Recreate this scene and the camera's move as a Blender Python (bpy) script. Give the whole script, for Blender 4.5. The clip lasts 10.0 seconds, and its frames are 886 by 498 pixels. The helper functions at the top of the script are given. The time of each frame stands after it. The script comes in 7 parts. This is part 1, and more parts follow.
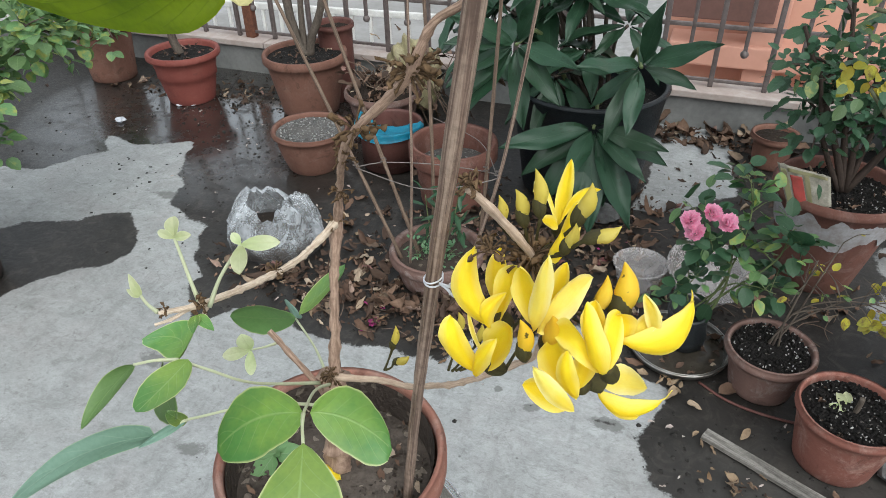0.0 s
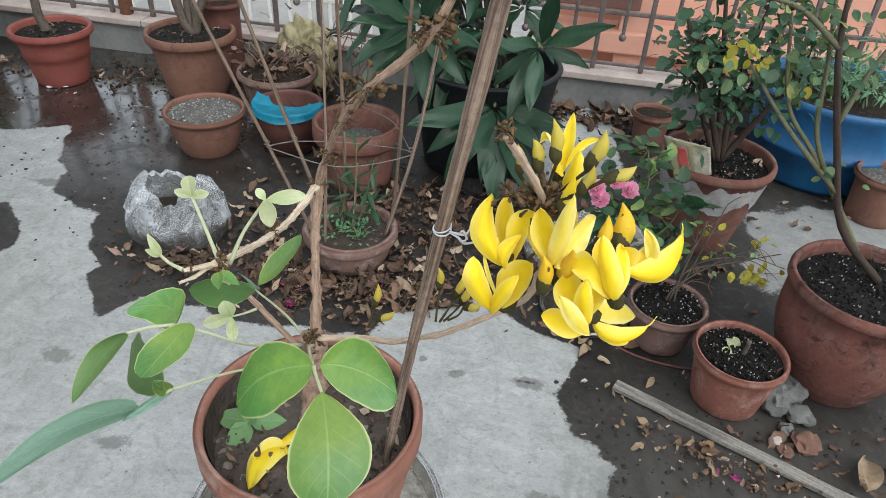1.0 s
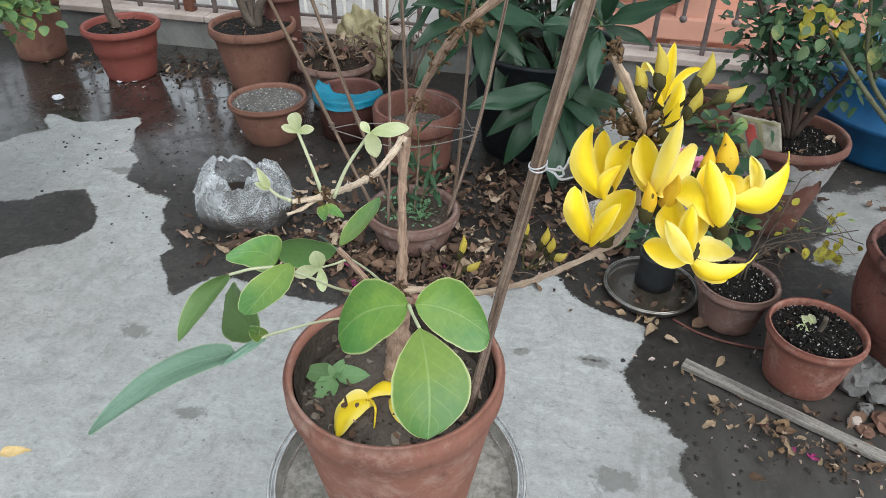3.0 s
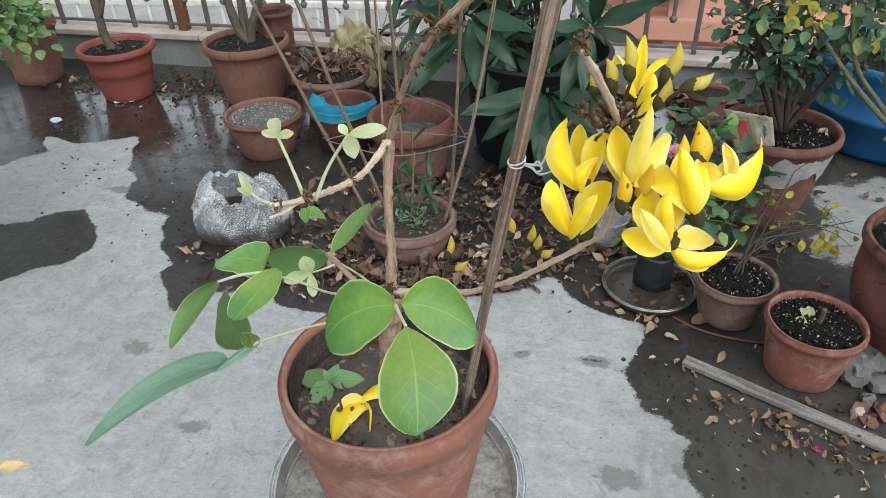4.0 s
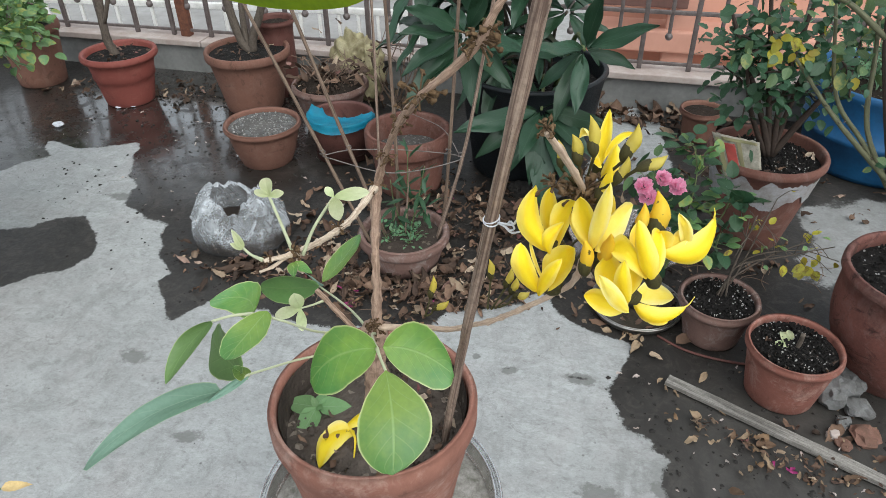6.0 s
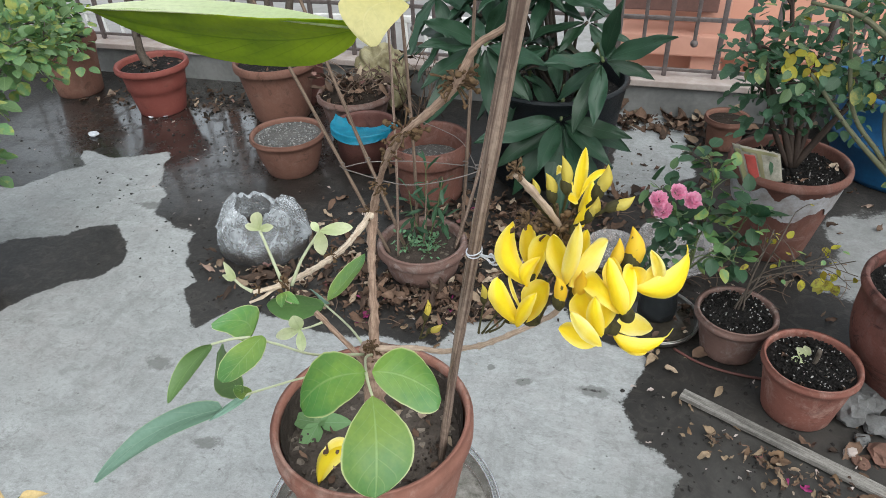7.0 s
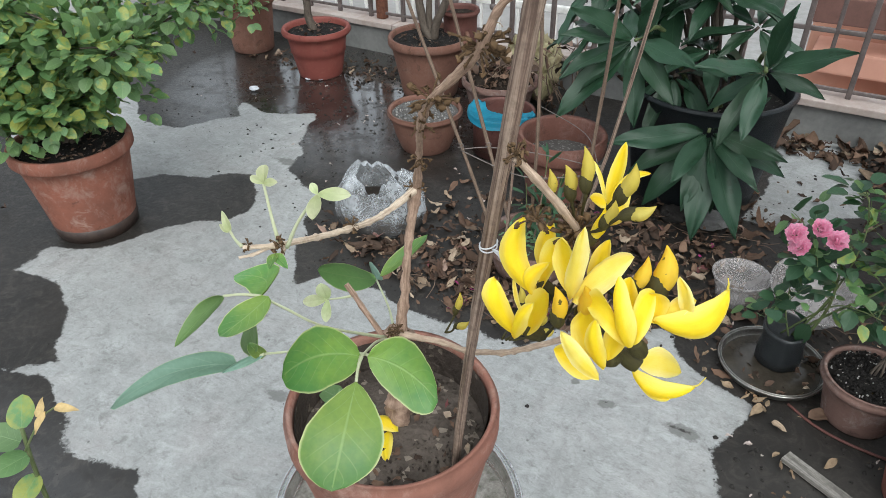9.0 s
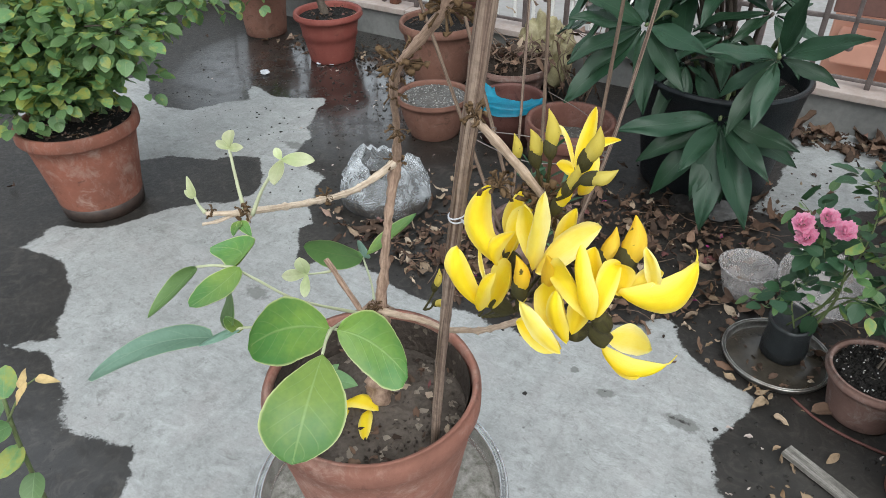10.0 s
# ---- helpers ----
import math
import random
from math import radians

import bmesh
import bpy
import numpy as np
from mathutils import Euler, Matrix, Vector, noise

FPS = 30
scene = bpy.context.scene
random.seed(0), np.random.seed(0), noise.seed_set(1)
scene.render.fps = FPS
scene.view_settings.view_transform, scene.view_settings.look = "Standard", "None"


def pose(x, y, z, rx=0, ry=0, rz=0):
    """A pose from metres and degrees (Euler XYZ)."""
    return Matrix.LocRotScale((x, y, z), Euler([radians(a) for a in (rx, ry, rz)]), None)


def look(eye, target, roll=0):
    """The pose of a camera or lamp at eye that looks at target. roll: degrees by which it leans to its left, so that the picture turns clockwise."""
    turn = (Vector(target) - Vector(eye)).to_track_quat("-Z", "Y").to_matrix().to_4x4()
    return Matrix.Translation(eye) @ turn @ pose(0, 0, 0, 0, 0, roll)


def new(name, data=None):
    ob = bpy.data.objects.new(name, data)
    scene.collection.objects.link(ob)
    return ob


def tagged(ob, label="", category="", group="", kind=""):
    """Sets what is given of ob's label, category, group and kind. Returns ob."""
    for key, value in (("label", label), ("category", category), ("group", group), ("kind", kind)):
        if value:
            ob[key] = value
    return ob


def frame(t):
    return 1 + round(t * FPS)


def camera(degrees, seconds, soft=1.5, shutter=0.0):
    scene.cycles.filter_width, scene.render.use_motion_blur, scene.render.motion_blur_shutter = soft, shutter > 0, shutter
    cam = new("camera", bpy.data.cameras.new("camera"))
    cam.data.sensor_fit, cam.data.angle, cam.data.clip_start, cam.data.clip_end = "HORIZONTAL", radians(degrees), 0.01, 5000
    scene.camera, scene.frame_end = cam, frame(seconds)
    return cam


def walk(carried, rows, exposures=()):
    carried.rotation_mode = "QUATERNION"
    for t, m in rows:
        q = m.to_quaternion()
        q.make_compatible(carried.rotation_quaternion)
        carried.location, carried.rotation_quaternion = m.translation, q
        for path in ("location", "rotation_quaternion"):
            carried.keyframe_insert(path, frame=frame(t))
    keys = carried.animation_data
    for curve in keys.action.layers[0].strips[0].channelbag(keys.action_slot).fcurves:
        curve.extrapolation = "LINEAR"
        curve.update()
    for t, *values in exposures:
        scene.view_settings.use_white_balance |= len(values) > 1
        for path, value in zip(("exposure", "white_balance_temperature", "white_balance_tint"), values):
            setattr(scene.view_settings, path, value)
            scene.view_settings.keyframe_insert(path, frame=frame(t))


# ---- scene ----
cam = camera(65.5, 10.0, 0.45)
PATH = [
    (0, (0.247, -0.153, 1.406), (-0.28, 1.412, 0.278), -1.1),
    (0.5, (0.167, -0.211, 1.407), (-0.14, 1.396, 0.257), 2.0),
    (1, (0.144, -0.235, 1.403), (-0.033, 1.388, 0.248), 3.6),
    (1.5, (0.128, -0.259, 1.396), (-0.045, 1.381, 0.264), 3.3),
    (2, (0.115, -0.272, 1.381), (-0.151, 1.345, 0.235), 1.6),
    (2.5, (0.115, -0.289, 1.378), (-0.18, 1.326, 0.235), 0.3),
    (3, (0.107, -0.282, 1.358), (-0.207, 1.315, 0.196), 0.5),
    (4.5, (0.137, -0.294, 1.353), (-0.193, 1.324, 0.224), -2.5),
    (5, (0.136, -0.29, 1.362), (-0.157, 1.333, 0.23), -1.2),
    (5.5, (0.137, -0.297, 1.391), (-0.166, 1.319, 0.251), -0.6),
    (7, (0.205, -0.288, 1.465), (-0.214, 1.303, 0.328), -2.3),
    (7.5, (0.219, -0.272, 1.444), (-0.287, 1.281, 0.291), -2.3),
    (8, (0.258, -0.232, 1.433), (-0.38, 1.291, 0.304), -0.5),
    (8.5, (0.284, -0.202, 1.425), (-0.464, 1.28, 0.309), -0.5),
    (9, (0.31, -0.18, 1.411), (-0.501, 1.246, 0.267), -1.1),
    (9.5, (0.333, -0.164, 1.396), (-0.468, 1.247, 0.226), -0.8),
    (10, (0.346, -0.153, 1.383), (-0.499, 1.236, 0.219), -1.0),
]
EXPOSURES = [(0.0, 0.54, 6200, 5.0), (10.0, 0.54, 6200, 5.0)]
walk(cam, [(t, look(eye, target, roll)) for t, eye, target, roll in PATH], EXPOSURES)

# ---------------------------------------------------------------- world and light
SUN_EL, SUN_AZ = radians(48), radians(145)
world = bpy.data.worlds.new("sky")
scene.world = world
world.use_nodes = True
_n, _l = world.node_tree.nodes, world.node_tree.links
_bg = _n["Background"]
_sky = _n.new("ShaderNodeTexSky")
_sky.sky_type, _sky.sun_disc = "NISHITA", False
_sky.sun_elevation, _sky.sun_rotation = SUN_EL, SUN_AZ
_sky.air_density, _sky.dust_density, _sky.ozone_density = 1.0, 5.0, 1.0
_hs = _n.new("ShaderNodeHueSaturation")
_hs.inputs["Saturation"].default_value = 0.35
_l.new(_sky.outputs[0], _hs.inputs["Color"])
_veil = _n.new("ShaderNodeMix")  # a thin even cloud layer over the whole sky
_veil.data_type = "RGBA"
_veil.inputs[0].default_value = 0.6
_veil.inputs[7].default_value = (5.2, 5.35, 5.6, 1)
_l.new(_hs.outputs[0], _veil.inputs[6])
_l.new(_veil.outputs[2], _bg.inputs["Color"])
_bg.inputs["Strength"].default_value = 0.15
sun_data = bpy.data.lights.new("sun", "SUN")
sun_data.energy, sun_data.angle, sun_data.color = 1.7, radians(75), (1.0, 0.985, 0.96)
sun = new("sun", sun_data)
# SUN_AZ turns clockwise from +y; the lamp shines from there
_d = Vector((math.sin(SUN_AZ) * math.cos(SUN_EL), math.cos(SUN_AZ) * math.cos(SUN_EL), math.sin(SUN_EL)))
sun.matrix_world = look(_d * 20, (0, 0, 0))

# ---------------------------------------------------------------- materials


class Nodes:
    """A small wrapper to write node materials in few lines."""

    def __init__(self, name):
        self.mat = bpy.data.materials.new(name)
        self.mat.use_nodes = True
        self.t = self.mat.node_tree
        self.bsdf = self.t.nodes["Principled BSDF"]
        self.out = self.t.nodes["Material Output"]

    def node(self, kind, inputs=None, op="", blend="", uv_map="", attribute=""):
        nd = self.t.nodes.new("ShaderNode" + kind)
        if op:
            nd.operation = op
        if blend:
            nd.data_type, nd.blend_type = "RGBA", blend
        if uv_map:
            nd.uv_map = uv_map
        if attribute:
            nd.attribute_name = attribute
        for key, value in (inputs or {}).items():
            self.put(nd.inputs[key], value)
        return nd

    def put(self, socket, value):
        if isinstance(value, bpy.types.NodeSocket):
            self.t.links.new(value, socket)
        else:
            socket.default_value = value

    def coords(self, which="Object"):
        return self.node("TexCoord").outputs[which]

    def noise(self, scale, detail=4.0, rough=0.6, vec=None, dist=0.0):
        nd = self.node("TexNoise", {"Scale": scale, "Detail": detail, "Roughness": rough, "Distortion": dist})
        if vec is not None:
            self.put(nd.inputs["Vector"], vec)
        return nd.outputs["Fac"]

    def ramp(self, fac, stops):
        nd = self.node("ValToRGB", {"Fac": fac})
        el = nd.color_ramp.elements
        el[0].position, el[0].color = stops[0][0], (*stops[0][1], 1)
        el[1].position, el[1].color = stops[-1][0], (*stops[-1][1], 1)
        for p, c in stops[1:-1]:
            e = el.new(p)
            e.color = (*c, 1)
        return nd.outputs["Color"]

    def mix(self, fac, a, b, mode="MIX"):
        nd = self.node("Mix", blend=mode)
        self.put(nd.inputs[0], fac)
        for sock, v in ((nd.inputs[6], a), (nd.inputs[7], b)):
            self.put(sock, (*v, 1) if isinstance(v, tuple) and len(v) == 3 else v)
        return nd.outputs[2]

    def math(self, op, a, b=0.0, c=0.0):
        nd = self.node("Math", op=op)
        for k, v in enumerate((a, b, c)):
            self.put(nd.inputs[k], v)
        return nd.outputs[0]

    def span(self, v, a, b, c=0.0, d=1.0):
        nd = self.node("MapRange", {0: v, 1: a, 2: b, 3: c, 4: d})
        return nd.outputs[0]

    def bump(self, height, strength=0.3, distance=0.002, normal=None):
        nd = self.node("Bump", {"Height": height, "Strength": strength, "Distance": distance})
        if normal is not None:
            self.put(nd.inputs["Normal"], normal)
        return nd.outputs["Normal"]

    def done(self, color=None, rough=None, normal=None, metal=None, **more):
        for key, v in (("Base Color", color), ("Roughness", rough), ("Normal", normal), ("Metallic", metal)):
            if v is not None:
                self.put(self.bsdf.inputs[key], (*v, 1) if isinstance(v, tuple) and len(v) == 3 else v)
        for key, v in more.items():
            self.put(self.bsdf.inputs[key.replace("_", " ")], v)
        return self.mat


def clay(name, base, dark, pale, stain=0.5, rough=0.8, soot=0.6):
    """Fired clay or clay-coloured plastic with lime bloom, dirt and fine grain."""
    m = Nodes(name)
    co = m.coords()
    rnd = m.node("ObjectInfo").outputs["Random"]
    big = m.noise(5, 5, 0.65, co)
    fine = m.noise(130, 5, 0.75, co)
    streak = m.noise(13, 8, 0.75, m.node("Mapping", {"Vector": co, "Scale": (1.3, 1.3, 0.9)}).outputs[0], 0.5)
    col = m.mix(m.span(big, 0.35, 0.7), base, dark)
    col = m.mix(m.math("MULTIPLY", m.span(streak, 0.5, 0.72), stain), col, pale)
    col = m.mix(m.math("MULTIPLY", m.span(fine, 0.35, 0.75), 0.35), col, dark)
    col = m.mix(m.math("MULTIPLY", rnd, 0.15), col, dark)
    patch = m.noise(11, 8, 0.75, m.node("Mapping", {"Vector": co, "Scale": (1.2, 1.2, 1.6)}).outputs[0], 0.6)
    col = m.mix(m.math("MULTIPLY", m.span(patch, 0.56, 0.68), stain * 0.75), col, pale)
    grime = m.noise(16, 7, 0.75, m.node("Mapping", {"Vector": co, "Location": (3.1, 1.7, 5.2)}).outputs[0], 0.8)
    col = m.mix(m.math("MULTIPLY", m.span(grime, 0.62 - soot * 0.1, 0.72 - soot * 0.06), soot), col, tuple(v * 0.4 for v in dark))
    return m.done(col, m.span(fine, 0.2, 0.8, rough - 0.12, min(1, rough + 0.1)), m.bump(m.math("ADD", m.math("MULTIPLY", big, 0.5), m.math("ADD", fine, patch)), 0.5, 0.002), Specular_IOR_Level=0.3)


TERRA = clay("terracotta", (0.29, 0.132, 0.096), (0.18, 0.08, 0.058), (0.4, 0.29, 0.245), 0.6)
TERRA_DUSTY = clay("dusty_red_clay", (0.25, 0.098, 0.072), (0.15, 0.06, 0.046), (0.37, 0.25, 0.21), 0.8)
TERRA_RED = clay("red_clay_plastic", (0.235, 0.066, 0.052), (0.18, 0.05, 0.04), (0.34, 0.17, 0.13), 0.3, 0.6)
TERRA_BROWN = clay("brown_clay", (0.19, 0.093, 0.066), (0.125, 0.06, 0.044), (0.25, 0.165, 0.13), 0.4)
TERRA_PALE = clay("weathered_clay", (0.21, 0.128, 0.106), (0.12, 0.07, 0.058), (0.34, 0.29, 0.27), 0.9)
TERRA_MAROON = clay("maroon_plastic", (0.135, 0.055, 0.045), (0.085, 0.036, 0.03), (0.2, 0.12, 0.1), 0.3, 0.6)
TERRA_OLD = clay("limed_terracotta", (0.265, 0.1, 0.066), (0.14, 0.058, 0.04), (0.36, 0.26, 0.22), 0.75)
TERRA_RUST = clay("rust_brown_clay", (0.175, 0.076, 0.056), (0.1, 0.044, 0.034), (0.25, 0.18, 0.155), 0.5)
TERRA_DARK = clay("sooty_clay", (0.185, 0.07, 0.054), (0.075, 0.034, 0.028), (0.24, 0.16, 0.14), 0.6, 0.8, 0.95)
BLACK_PLASTIC = clay("black_plastic", (0.0135, 0.018, 0.021), (0.0075, 0.009, 0.0105), (0.0375, 0.04125, 0.045), 0.35, 0.5)


def soil_mat(name, a, b, speck, amount, scale=90):
    m = Nodes(name)
    co = m.coords()
    big, fine = m.noise(14, 5, 0.7, co), m.noise(scale, 4, 0.75, co)
    vor = m.node("TexVoronoi", {"Vector": co, "Scale": scale * 1.6, "Randomness": 1.0})
    col = m.mix(m.span(big, 0.3, 0.7), a, b)
    col = m.mix(m.math("MULTIPLY", m.span(fine, 0.45, 0.75), 0.6), col, b)
    grain = m.node("SeparateColor", {0: vor.outputs["Color"]}).outputs[0]
    col = m.mix(m.math("GREATER_THAN", grain, 1 - amount), col, speck)
    h = m.math("ADD", m.math("MULTIPLY", big, 1.4), m.math("ADD", fine, m.math("MULTIPLY", vor.outputs["Distance"], 0.5)))
    return m.done(col, 0.93, m.bump(h, 0.9, 0.006), Specular_IOR_Level=0.15)


SOIL = soil_mat("damp_soil", (0.03375, 0.0252, 0.01935), (0.0171, 0.0126, 0.0099), (0.063, 0.0495, 0.036), 0.05)
SOIL_HERO = soil_mat("crusted_brown_soil", (0.135, 0.112, 0.094), (0.06, 0.048, 0.04), (0.22, 0.185, 0.15), 0.06, 70)
SOIL_DAMP = soil_mat("damp_brown_mud", (0.075, 0.06, 0.05), (0.038, 0.029, 0.024), (0.12, 0.1, 0.08), 0.05, 70)
SOIL_GREY = soil_mat("dry_grey_soil", (0.1275, 0.12, 0.1125), (0.0675, 0.06375, 0.06), (0.195, 0.1875, 0.18), 0.15)
SOIL_BLACK = soil_mat("black_potting_mix", (0.021, 0.019, 0.018), (0.008, 0.007, 0.0065), (0.09, 0.081, 0.072), 0.03, 120)

# leaves: u runs across (-1 to 1), v along, in the uv map


def leaf_mat(name, base, tip, vein, edge=None, rough=0.5, trans=0.3, nveins=7, vein_amt=0.6, back=None, blotch=None, spec=0.35, patchy=0.8):
    m = Nodes(name)
    uv = m.node("SeparateXYZ", {0: m.coords("UV")})
    u = m.math("ABSOLUTE", m.math("SUBTRACT", m.math("MULTIPLY", uv.outputs[0], 2.0), 1.0))
    v = uv.outputs[1]
    co = m.coords()
    rnd = m.node("ObjectInfo").outputs["Random"]
    isl = m.node("NewGeometry").outputs["Random Per Island"]
    big, fine = m.noise(28, 4, 0.6, co), m.noise(220, 3, 0.6, co)
    col = m.mix(m.span(m.math("ADD", v, m.math("MULTIPLY", m.math("SUBTRACT", big, 0.5), patchy)), 0.1, 1.0), base, tip)
    vary = m.math("FRACT", m.math("ADD", rnd, isl))
    hsv = m.node("HueSaturation", {"Color": col, "Hue": m.span(vary, 0, 1, 0.485, 0.515), "Value": m.span(vary, 0, 1, 0.75, 1.2)})
    col = hsv.outputs[0]
    if blotch:
        col = m.mix(m.span(m.math("ADD", big, m.math("MULTIPLY", vary, 0.35)), 0.72, 0.86), col, blotch)
    # side veins rise forward from the midrib
    w = m.math("FRACT", m.math("SUBTRACT", m.math("MULTIPLY", v, float(nveins)), m.math("MULTIPLY", u, nveins * 0.33)))
    side = m.math("MULTIPLY", m.span(m.math("ABSOLUTE", m.math("SUBTRACT", w, 0.5)), 0.0, 0.07, 1, 0), m.span(u, 0.5, 0.95, 1, 0))
    mid = m.span(u, 0.015, 0.05, 1, 0)
    veins = m.math("MAXIMUM", m.math("MULTIPLY", side, 0.6), mid)
    col = m.mix(m.math("MULTIPLY", veins, vein_amt), col, vein)
    if edge:
        col = m.mix(m.math("MULTIPLY", m.span(u, 0.93, 0.99), 0.8), col, edge)
    col = m.mix(m.math("MULTIPLY", m.span(fine, 0.4, 0.7), 0.12), col, (0.02, 0.05, 0.02))
    n = m.bump(m.math("ADD", m.math("MULTIPLY", veins, -0.6), m.math("MULTIPLY", big, 1.2)), 0.35, 0.0012)
    m.done(col, rough, n)
    m.bsdf.inputs["Specular IOR Level"].default_value = spec
    tr = m.node("BsdfTranslucent", {"Color": m.node("HueSaturation", {"Color": col, "Saturation": 1.15, "Value": 1.15}).outputs[0], "Normal": n})
    mx = m.node("MixShader", {0: trans, 1: m.bsdf.outputs[0], 2: tr.outputs[0]})
    m.t.links.new(mx.outputs[0], m.out.inputs[0])
    return m.mat


LEAF_HERO = leaf_mat("sapling_leaf", (0.2, 0.305, 0.062), (0.095, 0.215, 0.055), (0.29, 0.41, 0.15), (0.58, 0.6, 0.3), 0.36, 0.28, 6, 0.5, spec=0.45, patchy=2.0)
LEAF_BLUE = leaf_mat("sapling_leaf_underside", (0.16, 0.275, 0.2), (0.22, 0.35, 0.28), (0.27, 0.38, 0.29), (0.3135, 0.38, 0.2565), 0.5, 0.2, 4, 0.35)
# darker copy of the sapling leaf: the shade on these leaflets is in the colour
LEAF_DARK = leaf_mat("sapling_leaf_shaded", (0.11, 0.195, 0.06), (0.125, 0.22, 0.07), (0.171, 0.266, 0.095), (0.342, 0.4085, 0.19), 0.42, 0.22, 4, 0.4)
# brighter, yellower copy: the glow of light from behind is put into the colour
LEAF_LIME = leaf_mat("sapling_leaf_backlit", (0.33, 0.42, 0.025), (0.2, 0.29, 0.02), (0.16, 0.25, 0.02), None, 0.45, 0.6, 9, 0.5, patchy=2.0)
LEAF_CREAM = leaf_mat("cream_leaf", (0.66, 0.62, 0.25), (0.72, 0.68, 0.34), (0.7, 0.66, 0.35), None, 0.55, 0.4, 4, 0.3)
LEAF_YOUNG = leaf_mat("young_leaf", (0.42, 0.47, 0.24), (0.56, 0.58, 0.38), (0.48, 0.52, 0.3), (0.62, 0.62, 0.42), 0.6, 0.3, 5, 0.5)
LEAF_BIG = leaf_mat("dark_glossy_leaf", (0.021, 0.054, 0.027), (0.018, 0.047, 0.024), (0.05, 0.095, 0.055), None, 0.4, 0.12, 9, 0.4, spec=0.36)
LEAF_SHRUB = leaf_mat("shrub_leaf", (0.11, 0.205, 0.08), (0.15, 0.265, 0.1), (0.22, 0.33, 0.15), None, 0.42, 0.3, 5, 0.4, blotch=(0.29, 0.32, 0.08), spec=0.45)
LEAF_OLIVE = leaf_mat("olive_rose_leaf", (0.075, 0.125, 0.05), (0.09, 0.145, 0.06), (0.14, 0.19, 0.09), None, 0.5, 0.2, 5, 0.4, blotch=(0.32, 0.29, 0.08))
LEAF_ROSE = leaf_mat("rose_leaf", (0.031, 0.075, 0.036), (0.036, 0.083, 0.041), (0.068, 0.12, 0.065), None, 0.45, 0.2, 5, 0.4)
LEAF_YELLOW = leaf_mat("yellowing_leaf", (0.3936, 0.328, 0.0328), (0.3116, 0.3116, 0.0492), (0.2296, 0.2706, 0.0656), None, 0.5, 0.3, 5, 0.5, blotch=(0.164, 0.0984, 0.0328))
LEAF_SEEDLING = leaf_mat("seedling_leaf", (0.16, 0.28, 0.115), (0.19, 0.32, 0.14), (0.3, 0.4, 0.24), None, 0.55, 0.25, 5, 0.5)
LEAF_WEED = leaf_mat("weed_leaf", (0.11, 0.215, 0.11), (0.13, 0.245, 0.125), (0.2, 0.31, 0.18), None, 0.5, 0.2, 5, 0.4)


def dry_mat(name, stops):
    m = Nodes(name)
    co = m.coords()
    isl = m.node("NewGeometry").outputs["Random Per Island"]
    rnd = m.node("ObjectInfo").outputs["Random"]
    col = m.ramp(m.math("FRACT", m.math("ADD", isl, rnd)), stops)
    big = m.noise(60, 4, 0.7, co)
    col = m.mix(m.math("MULTIPLY", m.span(big, 0.4, 0.75), 0.5), col, (0.05, 0.03, 0.02))
    return m.done(col, 0.8, m.bump(big, 0.5, 0.002), Specular_IOR_Level=0.25)


DRY = dry_mat("dry_leaf", [(0.0, (0.025, 0.017, 0.013)), (0.26, (0.08, 0.05, 0.034)), (0.4, (0.2, 0.125, 0.085)), (0.5, (0.04, 0.026, 0.02)), (0.68, (0.135, 0.08, 0.053)), (0.8, (0.05, 0.03, 0.023)), (0.9, (0.32, 0.24, 0.165)), (0.96, (0.4, 0.32, 0.24)), (1.0, (0.14, 0.04, 0.045))])
DRY_TAN = dry_mat("tan_dead_leaf", [(0.0, (0.5, 0.38, 0.18)), (1.0, (0.42, 0.3, 0.14))])
DRY_PALE = dry_mat("pale_dry_leaf", [(0.0, (0.17, 0.115, 0.07)), (0.4, (0.27, 0.2, 0.13)), (0.7, (0.1, 0.062, 0.04)), (1.0, (0.21, 0.13, 0.07))])


def wood_mat(name, a, b, c, scale=18, rough=0.75, stretch=(4, 4, 0.35), soft=0.2):
    m = Nodes(name)
    co = m.coords("UV")
    mp = m.node("Mapping", {"Vector": co, "Scale": stretch}).outputs[0]
    g = m.noise(scale, 5, 0.7, mp, 0.4)
    bl = m.noise(scale * 0.35, 4, 0.6, m.node("Mapping", {"Vector": co, "Scale": (1, 1, 1)}).outputs[0])
    obj = m.noise(110, 5, 0.7, m.coords())
    col = m.mix(m.span(g, 0.5 - soft, 0.5 + soft), a, b)
    col = m.mix(m.math("MULTIPLY", m.span(bl, 0.5, 0.7), 0.75), col, c)
    col = m.mix(m.math("MULTIPLY", m.span(obj, 0.45, 0.75), 0.5), col, c)
    return m.done(col, rough, m.bump(m.math("ADD", g, m.math("MULTIPLY", obj, 0.6)), 0.5, 0.0015), Specular_IOR_Level=0.25)


STICK = wood_mat("weathered_cane", (0.3, 0.225, 0.175), (0.125, 0.082, 0.064), (0.04, 0.027, 0.022), 9, 0.75, (0.9, 0.35, 1), 0.07)
STICK_THIN = wood_mat("dry_twig", (0.21, 0.15, 0.11), (0.11, 0.075, 0.056), (0.05, 0.034, 0.026), 9, 0.75, (0.9, 0.8, 1), 0.1)
BARK = wood_mat("sapling_bark", (0.42, 0.295, 0.22), (0.25, 0.165, 0.12), (0.1, 0.06, 0.04), 22, 0.8, (0.45, 2.2, 1), 0.12)
BARK_PALE = wood_mat("young_bark", (0.68, 0.58, 0.46), (0.48, 0.375, 0.28), (0.2, 0.13, 0.085), 22, 0.75, (0.45, 2.2, 1), 0.12)
